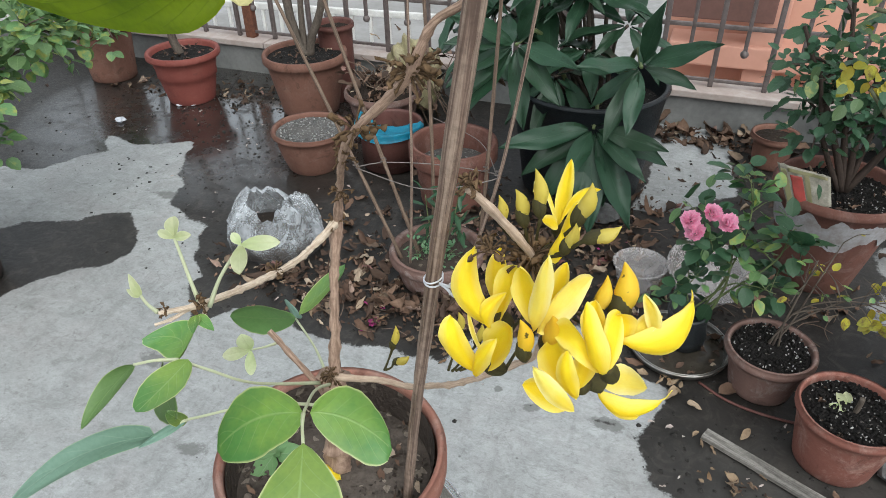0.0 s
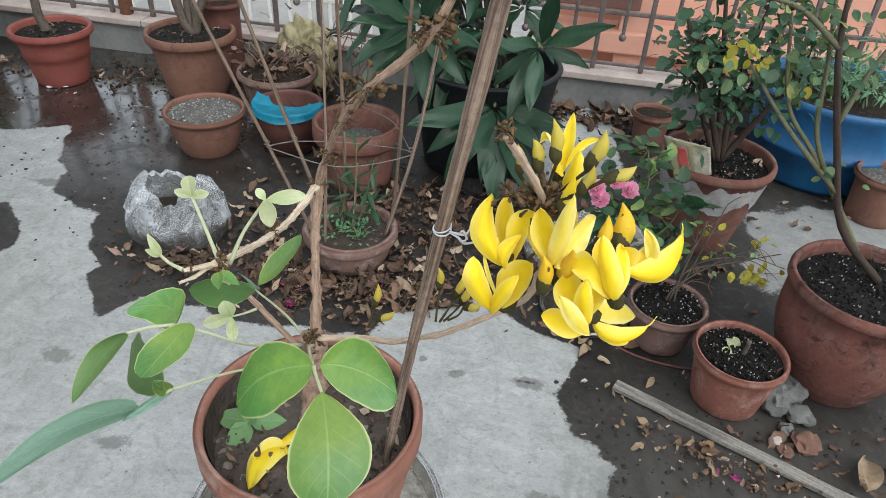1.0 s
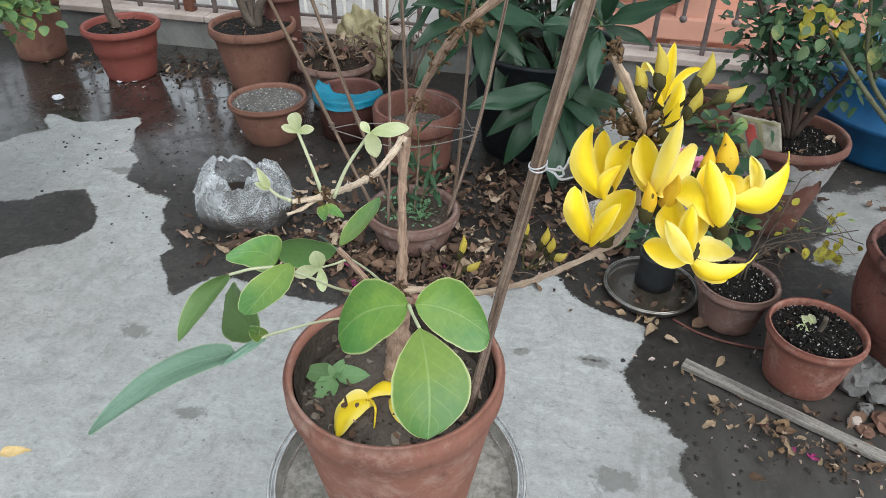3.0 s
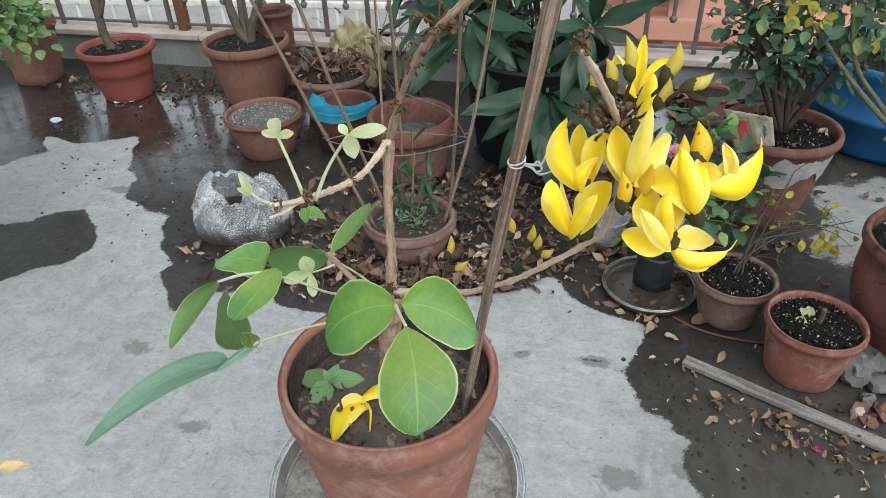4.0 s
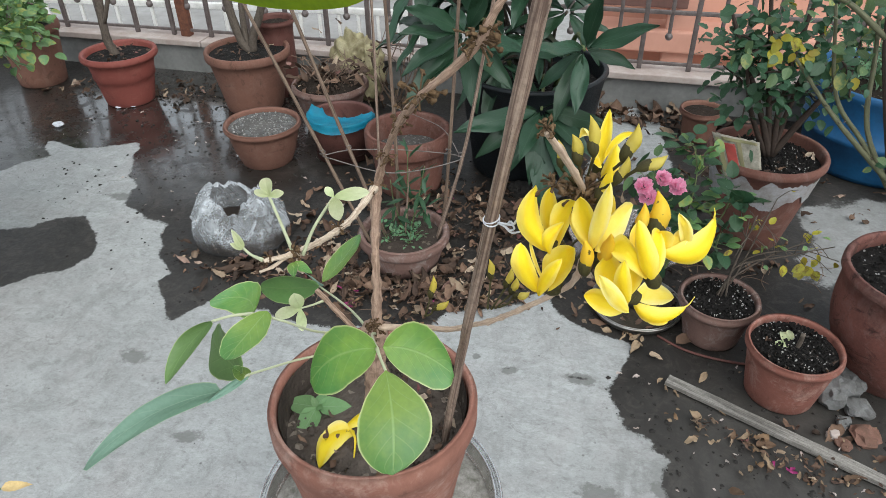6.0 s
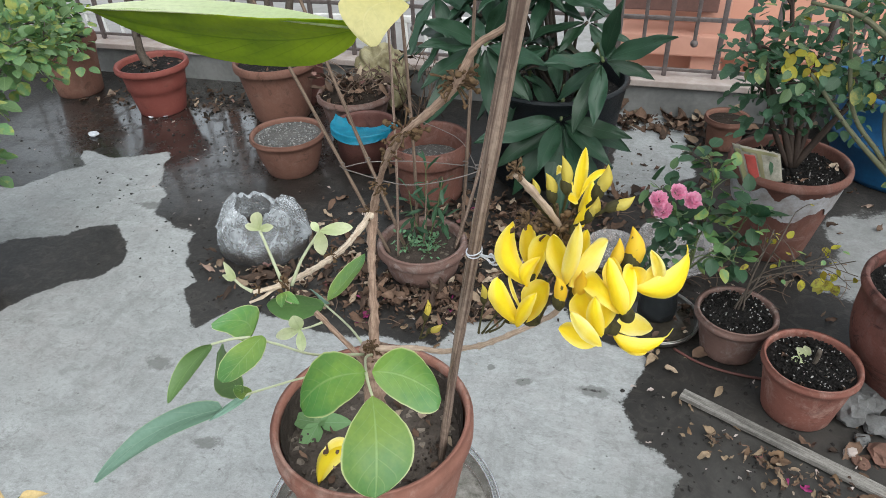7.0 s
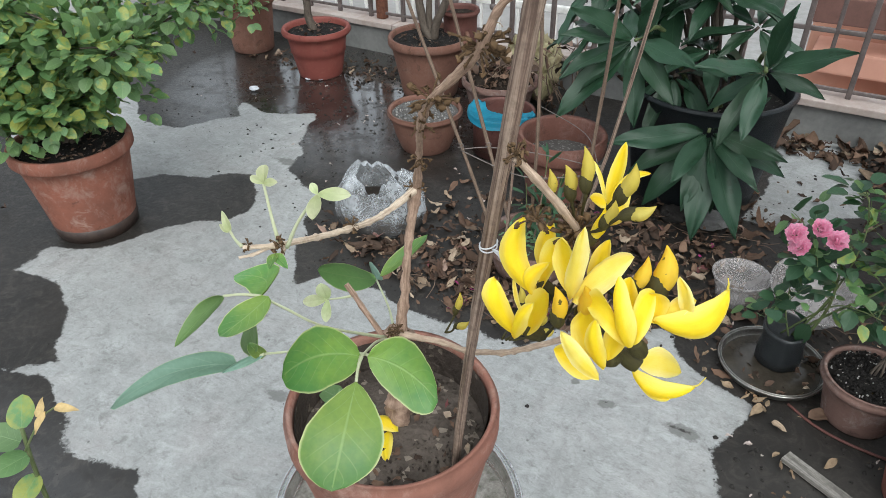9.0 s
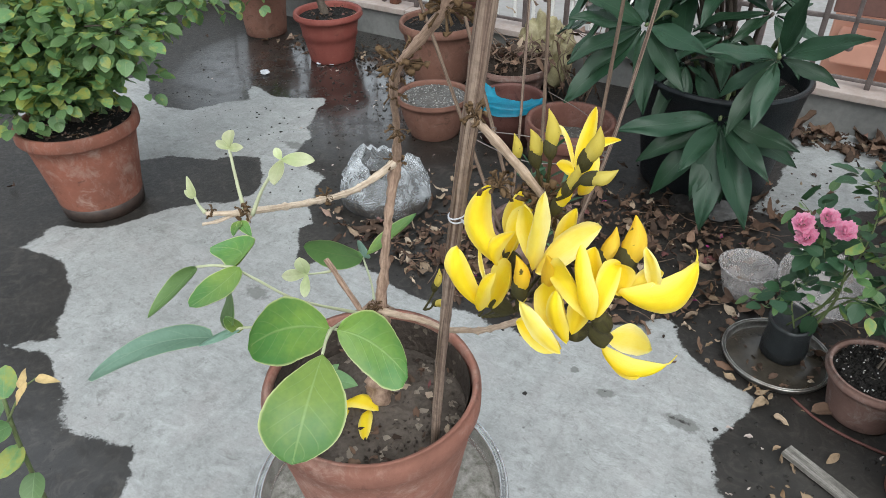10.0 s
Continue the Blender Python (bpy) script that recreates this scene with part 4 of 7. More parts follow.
# stand under the steel tray
bm = lathe([(0.14, 0.0), (0.155, 0.005), (0.155, 0.04), (0.145, 0.045), (0.11, HBASE - 0.02), (0.1, HBASE - 0.0125), (0.001, HBASE - 0.0125)], 40, (-0.089, 0.363, 0.001), 0.01, 3.0)
tagged(part("plant_stand", bm, TERRA_BROWN), "upturned brown clay pot used as a stand", "stand")

# ---------------------------------------------------------------- the yellow-flowered sapling
SAP = empty("flowering_sapling", -0.09, 0.385, HRIM - 0.06)
tagged(SAP, "flame-of-the-forest sapling with bright yellow flowers in a pot", "plant")
R = Vector((0.98, 0.18, 0.0))  # to the right as the walker faces it
UP = Vector((0, 0, 1))
TOCAM = Vector((0.2, -0.64, 0.6)).normalized()


def limb(name, pts, radii, mat, rough=0.25, seg=12, knots=0.25, step=0.045, seed=0.0, parent=SAP, n=7):
    return part(name, tube(pts, radii, seg, n, rough, None, seed, True, knots, step), mat, parent)


KNOB, FORK = (-0.077, 0.379, 0.805), (-0.084, 0.45, 0.986)
limb("trunk", [(-0.087, 0.374, 0.61), (-0.085, 0.377, 0.68), (-0.081, 0.38, 0.76), KNOB], [0.0185, 0.016, 0.0137, 0.0145], BARK, 0.5, 16, 0.3, 0.04, n=12)
limb("stem", [(-0.078, 0.381, 0.785), (-0.079, 0.4, 0.85), (-0.085, 0.43, 0.93), FORK], [0.0082, 0.0058, 0.0051, 0.0066], BARK, 0.45, 14, 0.35, 0.03, n=12)
limb("stem", [FORK, (-0.06, 0.42, 1.05), (-0.03, 0.375, 1.11), (0.0, 0.343, 1.154), (0.03, 0.328, 1.185), (0.063, 0.32, 1.221), (0.085, 0.315, 1.262), (0.12, 0.312, 1.29), (0.15, 0.33, 1.36)], [0.0056, 0.0038, 0.0036, 0.0047, 0.0035, 0.0048, 0.0032, 0.003, 0.0028], BARK, 0.25, 14, 0.25, 0.027, 0.4, n=12)
limb("branch", [FORK, (-0.094, 0.405, 0.977), (-0.096, 0.36, 0.983), (-0.096, 0.3, 1.004), (-0.097, 0.25, 1.024), (-0.105, 0.215, 1.036), (-0.12, 0.193, 1.043)], [0.0052, 0.0037, 0.0034, 0.0032, 0.003, 0.0029, 0.0016], BARK_PALE, 0.36, 14, 0.4, 0.024, n=12)
limb("twig", [(-0.106, 0.217, 1.034), (-0.117, 0.2, 1.031), (-0.125, 0.19, 1.031)], [0.0019, 0.0016, 0.0011], BARK_PALE, 0.6, 10, 0.5, 0.012)
limb("twig", [(-0.1, 0.23, 1.03), (-0.098, 0.215, 1.022), (-0.09, 0.21, 1.02)], [0.0022, 0.0016, 0.0013], BARK_PALE, 0.5, 8, 0.4, 0.012)
limb("branch", [KNOB, (-0.02, 0.388, 0.808), (0.02, 0.386, 0.811), (0.05, 0.376, 0.831), (0.083, 0.362, 0.857), (0.12, 0.35, 0.892), (0.153, 0.345, 0.922), (0.176, 0.335, 0.955), (0.182, 0.315, 1.03), (0.173, 0.292, 1.09), (0.155, 0.266, 1.135), (0.134, 0.241, 1.176)], [0.0048, 0.0036, 0.0034, 0.0033, 0.0032, 0.0032, 0.0034, 0.0036, 0.0036, 0.0034, 0.0032], BARK_SILVER, 0.35, 12, 0.3, 0.035, n=10)
limb("stub", [(-0.086, 0.378, 0.765), (-0.12, 0.38, 0.81), (-0.158, 0.383, 0.855)], [0.0041, 0.0037, 0.0037], BARK, 0.35, 10, 0.4, 0.025)


def husks(cx, cy, cz, n, spread, size, seed):
    """A tuft of dried flower stalks and calyx remains on a node."""
    r2 = random.Random(seed)
    bm = bmesh.new()
    for _ in range(n):
        d = Vector((r2.uniform(-1, 1), r2.uniform(-1, 1), r2.uniform(-0.6, 0.9))).normalized()
        c = Vector((cx, cy, cz))
        end = c + d * spread * r2.uniform(0.45, 1)
        tube([c, c.lerp(end, 0.55) + Vector((0, 0, 0.002)), end], [size * 0.25, size * 0.18, size * 0.35], 5, 2, 0.3, bm, r2.random())
        blob = bmesh.ops.create_icosphere(bm, subdivisions=1, radius=size * r2.uniform(0.25, 0.7), matrix=Matrix.Translation(end) @ Euler((r2.random() * 6, r2.random() * 6, 0)).to_matrix().to_4x4() @ Matrix.Diagonal((1, 0.45, 1.9, 1)))
        for v in blob["verts"]:
            v.co += Vector((r2.uniform(-1, 1), r2.uniform(-1, 1), r2.uniform(-1, 1))) * size * 0.38
    return tagged(part("dry_husk", bm, HUSK, SAP, "dried brown flower stalks"), kind="stuff")


husks(0.002, 0.343, 1.157, 27, 0.026, 0.0045, 1)
husks(0.063, 0.322, 1.221, 34, 0.03, 0.0045, 2)
husks(-0.06, 0.42, 1.045, 13, 0.016, 0.0035, 3)
husks(-0.084, 0.448, 0.985, 17, 0.018, 0.0035, 4)
husks(0.134, 0.241, 1.177, 20, 0.011, 0.003, 5)
husks(0.145, 0.262, 1.112, 20, 0.017, 0.0035, 6)
husks(0.172, 0.29, 1.093, 46, 0.024, 0.0045, 7)
husks(0.178, 0.3, 1.075, 24, 0.02, 0.004, 8)
husks(-0.077, 0.379, 0.8, 13, 0.02, 0.004, 9)
husks(-0.102, 0.222, 1.034, 20, 0.011, 0.0028, 11)
husks(-0.096, 0.33, 0.994, 20, 0.012, 0.0028, 12)
husks(-0.117, 0.198, 1.042, 13, 0.008, 0.0024, 13)
husks(-0.03, 0.378, 1.108, 20, 0.014, 0.003, 14)
husks(-0.02, 0.36, 1.13, 13, 0.013, 0.0028, 15)
husks(KNOB[0], KNOB[1] - 0.006, KNOB[2] + 0.008, 14, 0.014, 0.003, 31)
husks(-0.079, 0.378, 0.815, 8, 0.01, 0.0024, 32)


def spread_blade(base, tip, left, right, cup=0.0, blunt=0.6, wide_at=0.5, wave=0.0, seed=0.0, nu=12, nv=22, thick=0.0006, pod=0.0):
    """A leaf or petal from its base and tip and the middles of its two edges; cup hollows it away from the walker,
    pod puffs it into a closed hull."""
    base, tip, left, right = (Vector(p) for p in (base, tip, left, right))
    mid, half = (left + right) / 2, (right - left) / 2
    ctrl = mid * 2 - (base + tip) / 2
    n = (tip - base).cross(half)
    n = n.normalized() if n.length > 1e-9 else TOCAM.copy()
    if n.dot(TOCAM) < 0:
        n.negate()
    size = (tip - base).length
    bend = math.log(0.5) / math.log(wide_at)
    bm = bmesh.new()
    uvl = bm.loops.layers.uv.verify()
    grid = []
    for j in range(nv + 1):
        v = j / nv
        c = base * (1 - v) ** 2 + ctrl * 2 * v * (1 - v) + tip * v * v
        w = max(0.0, math.sin(math.pi * v**bend)) ** blunt + 0.006
        row = []
        for i in range(nu + 1):
            u = 2 * i / nu - 1
            ripple = 1 + abs(u) * (0.05 * noise.noise((v * 3.1 + seed * 3, u, seed)) + 0.04 * noise.noise((v * 11 + seed, u * 2, seed)))
            p = c + half * u * w * ripple - n * cup * (1 - u * u) * w
            p += n * wave * size * noise.noise((v * 3 + seed, u * 1.3, seed * 1.7)) * (0.25 + abs(u))
            row.append((p, (i / nu, v), (1 - u * u) * w))
        grid.append(row)
    for side in (1, -1):
        vs = [[bm.verts.new(p + n * side * (thick / 2 + pod * puff)) for p, _, puff in row] for row in grid]
        for j in range(nv):
            for i in range(nu):
                q = [(j, i), (j, i + 1), (j + 1, i + 1), (j + 1, i)]
                if side < 0:
                    q.reverse()
                fc = bm.faces.new([vs[k][m] for k, m in q])
                for lp, (k, m) in zip(fc.loops, q):
                    lp[uvl].uv = grid[k][m][1]
    bm.normal_update()
    return bm


def hero_leaf(base, tip, width, mat, face=TOCAM, shape="obovate", fold=0.12, curl=0.06, wave=0.02, seed=0.0, label="", skew=0.0):
    m, length = aim(base, tip, face)
    bm = blade(bmesh.new(), m, length, width, shape, 14, 24, fold, curl, wave, seed, 0.0006, skew=skew)
    return part("leaf", bm, mat, SAP, label)


def leaflet(base, tip, left, right, mat, cup=0.004, blunt=0.55, wide_at=0.52, wave=0.03, seed=0.0, label=""):
    return part("leaf", spread_blade(base, tip, left, right, cup, blunt, wide_at, wave, seed), mat, SAP, label)


def petiole(pts, r=0.0016, mat=None):
    return part("petiole", tube(pts, [r * 1.5, r, r], 8, 6, 0.1), mat or PETIOLE, SAP)


# front leaf of three
N1 = Vector((-0.031, 0.24, 0.902))
petiole([(-0.077, 0.372, 0.8), (-0.06, 0.31, 0.855), N1])
leaflet(N1, (-0.084, 0.175, 0.904), (-0.07, 0.221, 0.943), (-0.063, 0.207, 0.866), LEAF_HERO, 0.006, 0.5, 0.52, 0.03, 1.0)
leaflet(N1 + Vector((0.006, 0.003, 0)), (0.053, 0.254, 0.862), (0.012, 0.268, 0.922), (0.017, 0.236, 0.859), LEAF_HERO, 0.006, 0.52, 0.55, 0.03, 2.0)
petiole([N1, (-0.022, 0.222, 0.906), (-0.011, 0.203, 0.908)])
leaflet((-0.011, 0.203, 0.908), (0.017, 0.115, 0.856), (-0.02, 0.125, 0.902), (0.046, 0.165, 0.89), LEAF_HERO, 0.006, 0.66, 0.55, 0.03, 3.0)
# upper left leaf of three
N2 = Vector((-0.183, 0.258, 0.914))
petiole([(-0.088, 0.37, 0.8), (-0.12, 0.29, 0.868), (-0.15, 0.262, 0.905), N2])
leaflet(N2, (-0.255, 0.287, 0.898), (-0.207, 0.315, 0.915), (-0.225, 0.278, 0.893), LEAF_HERO, 0.004, 0.55, 0.45, 0.03, 4.0)
leaflet((-0.159, 0.248, 0.93), (-0.191, 0.196, 0.898), (-0.202, 0.231, 0.908), (-0.158, 0.224, 0.91), LEAF_HERO, 0.003, 0.5, 0.5, 0.02, 5.0)
petiole([N2, (-0.205, 0.25, 0.914), (-0.228, 0.243, 0.908)])
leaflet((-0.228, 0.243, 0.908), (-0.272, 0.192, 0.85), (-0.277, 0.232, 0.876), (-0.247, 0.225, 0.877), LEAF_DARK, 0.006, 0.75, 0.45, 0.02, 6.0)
# lower left leaf of three, with the long drooping blade
N3 = Vector((-0.216, 0.274, 0.795))
petiole([(-0.09, 0.38, 0.75), (-0.15, 0.33, 0.785), N3])
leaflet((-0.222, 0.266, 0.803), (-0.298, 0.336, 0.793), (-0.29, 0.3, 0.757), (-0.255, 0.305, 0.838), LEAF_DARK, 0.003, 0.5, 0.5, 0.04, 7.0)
petiole([N3, (-0.232, 0.264, 0.787), (-0.25, 0.255, 0.778)])
leaflet((-0.25, 0.255, 0.778), (-0.401, 0.155, 0.711), (-0.33, 0.224, 0.777), (-0.342, 0.205, 0.736), LEAF_BLUE, -0.002, 0.4, 0.46, 0.02, 8.0, "long drooping blue-green leaf")
hero_leaf(N3, (-0.262, 0.235, 0.772), 0.011, LEAF_BLUE, Vector((0.4, -0.3, 0.5)), "ovate", 0.5, 0.1, 0.05, 9.0)
hero_leaf(N3 + Vector((-0.002, 0, -0.006)), (-0.228, 0.262, 0.815), 0.019, LEAF_HERO, TOCAM, "broad", 0.2, 0.08, 0.05, 9.5)
# back leaf
N4 = Vector((-0.221, 0.535, 0.736))
petiole([(-0.082, 0.378, 0.79), (-0.14, 0.45, 0.77), N4])
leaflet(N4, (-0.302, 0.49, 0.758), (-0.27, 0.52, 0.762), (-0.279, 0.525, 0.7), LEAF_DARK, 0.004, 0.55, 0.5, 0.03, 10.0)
leaflet(N4 + Vector((0.004, 0.004, 0.006)), (-0.175, 0.622, 0.787), (-0.214, 0.59, 0.76), (-0.17, 0.555, 0.784), LEAF_HERO, 0.004, 0.7, 0.5, 0.02, 11.0)
hero_leaf(N4, (-0.275, 0.6, 0.715), 0.03, LEAF_BLUE, Vector((0.5, -0.3, 0.3)), "ovate", 0.2, 0.05, 0.03, 12.0)
# young three at the stub
N5 = Vector((-0.175, 0.362, 0.838))
petiole([(-0.148, 0.378, 0.842), (-0.16, 0.368, 0.841), N5], 0.0013)
for tip, w, sd in (((-0.178, 0.355, 0.866), 0.02, 13.0), ((-0.205, 0.345, 0.834), 0.016, 14.0), ((-0.168, 0.343, 0.815), 0.014, 15.0)):
    hero_leaf(N5, tip, w, LEAF_YOUNG, TOCAM, "obovate", 0.2, 0.08, 0.03, sd)
# shoots on the left branch
S1 = Vector((-0.129, 0.243, 1.084))
petiole([(-0.104, 0.225, 1.03), (-0.114, 0.231, 1.056), S1], 0.0015)
for tip, w, sd in ((S1 + Vector((-0.009, 0.014, 0.013)), 0.0125, 16.0), (S1 + Vector((-0.0145, -0.002, 0.006)), 0.0075, 17.0), (S1 + Vector((0.0135, 0.004, 0.004)), 0.0085, 18.0)):
    hero_leaf(S1, tip, w, LEAF_YOUNG, TOCAM, "obovate", 0.7, 0.1, 0.03, sd)
S2 = Vector((-0.062, 0.242, 1.091))
petiole([(-0.094, 0.224, 1.032), (-0.081, 0.232, 1.062), S2], 0.0015)
for tip, w, sd in (((-0.028, 0.245, 1.099), 0.013, 19.0), ((-0.049, 0.215, 1.085), 0.014, 20.0), (S2 + Vector((-0.008, 0.002, 0.009)), 0.008, 21.0)):
    hero_leaf(S2, tip, w, LEAF_YOUNG, TOCAM, "obovate", 0.25, 0.1, 0.03, sd)
petiole([(-0.122, 0.194, 1.043), (-0.136, 0.2, 1.043), (-0.146, 0.205, 1.046)], 0.0014)
for tip, w, sd in (((-0.157, 0.209, 1.064), 0.008, 22.0), ((-0.159, 0.204, 1.051), 0.007, 23.0)):
    hero_leaf((-0.146, 0.205, 1.046), tip, w, LEAF_YOUNG, TOCAM, "ovate", 0.4, 0.1, 0.03, sd)
for tip, w, sd in (((-0.094, 0.196, 1.026), 0.012, 24.0), ((-0.078, 0.204, 1.027), 0.011, 25.0)):
    hero_leaf((-0.1, 0.212, 1.03), tip, w, LEAF_HERO, UP - R * 0.3, "ovate", 0.2, 0.1, 0.03, sd)
# leaf high over the walker's left, backlit glow in its colour: its near half hangs, its far half lies flat
N6, N6_MID, N6_TIP = Vector((0.042, 0.142, 1.328)), (-0.068, 0.15, 1.331), (-0.177, 0.154, 1.331)
petiole([(0.135, 0.32, 1.33), (0.1, 0.24, 1.342), (0.06, 0.168, 1.338), N6], 0.002)
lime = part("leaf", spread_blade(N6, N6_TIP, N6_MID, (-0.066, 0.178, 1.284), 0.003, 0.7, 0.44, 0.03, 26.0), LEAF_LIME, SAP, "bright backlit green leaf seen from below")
part("far_half", spread_blade(N6, N6_TIP, N6_MID, (-0.078, 0.176, 1.333), 0.0, 0.6, 0.5, 0.0, 26.0), LEAF_YOUNG, lime, "pale upper side of the leaf")
leaflet((0.064, 0.168, 1.34), (0.049, 0.137, 1.318), (0.03, 0.14, 1.346), (0.062, 0.15, 1.33), LEAF_CREAM, 0.0, 0.55, 0.45, 0.02, 27.0, "pale cream-yellow young leaf")

# flowers: an upright standard, two wings, a curved keel and a dark cup


def calyx(base, tip, r, parent, stalk=None):
    base, tip = Vector(base), Vector(tip)
    d = (tip - base).normalized()
    bm = tube([base - d * r * 1.5, base - d * r * 0.9, base, base + d * r * 1.0, base + d * r * 1.35], [r * 0.3, r * 0.8, r, r * 0.98, r * 0.8], 12, 3, 0.1)
    part("calyx", bm, CALYX, parent, "dark olive calyx")
    if stalk is not None:
        part("stalk", tube([Vector(stalk), Vector(stalk).lerp(base, 0.5) + Vector((0, 0, -0.003)), base - d * r * 1.4], [0.0016, 0.0012, 0.0016], 8, 4, 0.15), CALYX, parent)


def flower(cup, r, stalk, *petals):
    """petals: (base, tip, left edge, right edge, material, cup, pod); the first carries the rest."""
    made = None
    for k, (base, tip, left, right, mat, hollow, pod) in enumerate(petals):
        bm = spread_blade(base, tip, left, right, hollow * 1.6, 0.56 if pod > 0.003 else 0.66, 0.46 if pod > 0.003 else 0.5, 0.05, base[0] * 90 + k * 3.3, 10, 18, 0.0006, pod * 1.2)
        if made is None:
            made = part("flower", bm, mat, SAP, "bright yellow flower with upswept petals")
        else:
            part("petal", bm, mat, made)
    calyx(cup, Vector(petals[0][0]).lerp(Vector(petals[0][1]), 0.25), r, made, stalk)
    return made


SPINE = [Vector((0.182, 0.315, 1.03)), Vector((0.173, 0.292, 1.09)), Vector((0.18, 0.325, 1.0))]
Y, W = PETAL, PETAL_PALE
# upper left: a half-moon keel and a broad wing
flower((0.155, 0.275, 1.035), 0.008, SPINE[0],
       ((0.148, 0.265, 1.036), (0.127, 0.281, 1.101), (0.113, 0.265, 1.066), (0.134, 0.274, 1.07), Y, -0.002, 0.005),
       ((0.15, 0.267, 1.036), (0.165, 0.282, 1.087), (0.144, 0.285, 1.072), (0.159, 0.268, 1.059), Y, 0.004, 0.0),
       ((0.147, 0.262, 1.036), (0.157, 0.27, 1.07), (0.137, 0.264, 1.056), (0.15, 0.262, 1.052), Y, -0.003, 0.002),
       ((0.148, 0.29, 1.035), (0.14, 0.318, 1.079), (0.132, 0.3, 1.06), (0.151, 0.3, 1.06), Y, 0.003, 0.0))
# lower left
flower((0.152, 0.262, 0.995), 0.0078, SPINE[2],
       ((0.139, 0.252, 0.995), (0.119, 0.242, 1.06), (0.1125, 0.236, 1.034), (0.134, 0.247, 1.028), Y, -0.002, 0.005),
       ((0.143, 0.255, 0.995), (0.168, 0.238, 1.063), (0.144, 0.262, 1.036), (0.163, 0.24, 1.026), Y, 0.004, 0.0),
       ((0.14, 0.245, 0.998), (0.158, 0.233, 1.053), (0.141, 0.24, 1.03), (0.153, 0.236, 1.023), Y, -0.003, 0.002),
       ((0.145, 0.26, 1.0), (0.126, 0.268, 1.048), (0.13, 0.262, 1.028), (0.135, 0.262, 1.026), W, 0.0, 0.0))
# centre
flower((0.19, 0.265, 1.047), 0.0075, SPINE[0],
       ((0.184, 0.247, 1.056), (0.192, 0.237, 1.134), (0.1805, 0.243, 1.09), (0.196, 0.241, 1.092), W, -0.002, 0.003),
       ((0.186, 0.25, 1.058), (0.169, 0.258, 1.106), (0.165, 0.258, 1.078), (0.186, 0.25, 1.086), Y, 0.003, 0.0),
       ((0.188, 0.243, 1.058), (0.22, 0.294, 1.081), (0.201, 0.266, 1.09), (0.207, 0.258, 1.064), W, 0.003, 0.0),
       ((0.192, 0.268, 1.05), (0.199, 0.29, 1.094), (0.189, 0.28, 1.078), (0.203, 0.276, 1.076), Y, 0.002, 0.0),
       ((0.185, 0.262, 1.047), (0.162, 0.264, 1.084), (0.167, 0.264, 1.062), (0.182, 0.262, 1.07), Y, 0.002, 0.0))
# right of the centre
flower((0.245, 0.245, 1.03), 0.0078, SPINE[0],
       ((0.24, 0.231, 1.041), (0.221, 0.242, 1.096), (0.223, 0.238, 1.067), (0.241, 0.229, 1.072), Y, -0.002, 0.004),
       ((0.241, 0.234, 1.042), (0.244, 0.272, 1.07), (0.235, 0.248, 1.075), (0.251, 0.242, 1.06), Y, 0.002, 0.001),
       ((0.237, 0.234, 1.04), (0.2, 0.241, 1.062), (0.212, 0.232, 1.084), (0.221, 0.227, 1.052), Y, 0.004, 0.0),
       ((0.236, 0.245, 1.04), (0.226, 0.262, 1.084), (0.218, 0.252, 1.066), (0.238, 0.252, 1.066), Y, 0.003, 0.0))
# far right: a wide bow open to the upper left
flower((0.246, 0.27, 1.046), 0.0075, SPINE[0],
       ((0.249, 0.258, 1.052), (0.296, 0.291, 1.078), (0.29, 0.279, 1.036), (0.274, 0.274, 1.062), Y, -0.002, 0.004),
       ((0.272, 0.275, 1.048), (0.26, 0.275, 1.088), (0.263, 0.271, 1.07), (0.275, 0.269, 1.072), W, 0.001, 0.0),
       ((0.252, 0.258, 1.05), (0.243, 0.264, 1.073), (0.24, 0.258, 1.058), (0.258, 0.266, 1.068), Y, 0.003, 0.0),
       ((0.254, 0.266, 1.052), (0.276, 0.278, 1.068), (0.262, 0.274, 1.069), (0.268, 0.268, 1.056), W, 0.003, 0.0))
# lower centre: a star of narrow tips
flower((0.226, 0.25, 1.008), 0.0075, SPINE[2],
       ((0.224, 0.217, 1.012), (0.192, 0.206, 1.058), (0.203, 0.208, 1.028), (0.212, 0.212, 1.04), W, -0.001, 0.001),
       ((0.224, 0.23, 1.012), (0.213, 0.223, 1.065), (0.207, 0.226, 1.036), (0.223, 0.226, 1.04), Y, -0.002, 0.002),
       ((0.222, 0.234, 1.014), (0.2, 0.242, 1.057), (0.191, 0.237, 1.03), (0.214, 0.238, 1.046), Y, 0.004, 0.0),
       ((0.222, 0.224, 1.01), (0.182, 0.226, 1.018), (0.198, 0.228, 1.026), (0.203, 0.219, 1.003), Y, 0.003, 0.0),
       ((0.224, 0.238, 1.014), (0.228, 0.252, 1.05), (0.217, 0.243, 1.036), (0.235, 0.245, 1.034), Y, 0.003, 0.0))
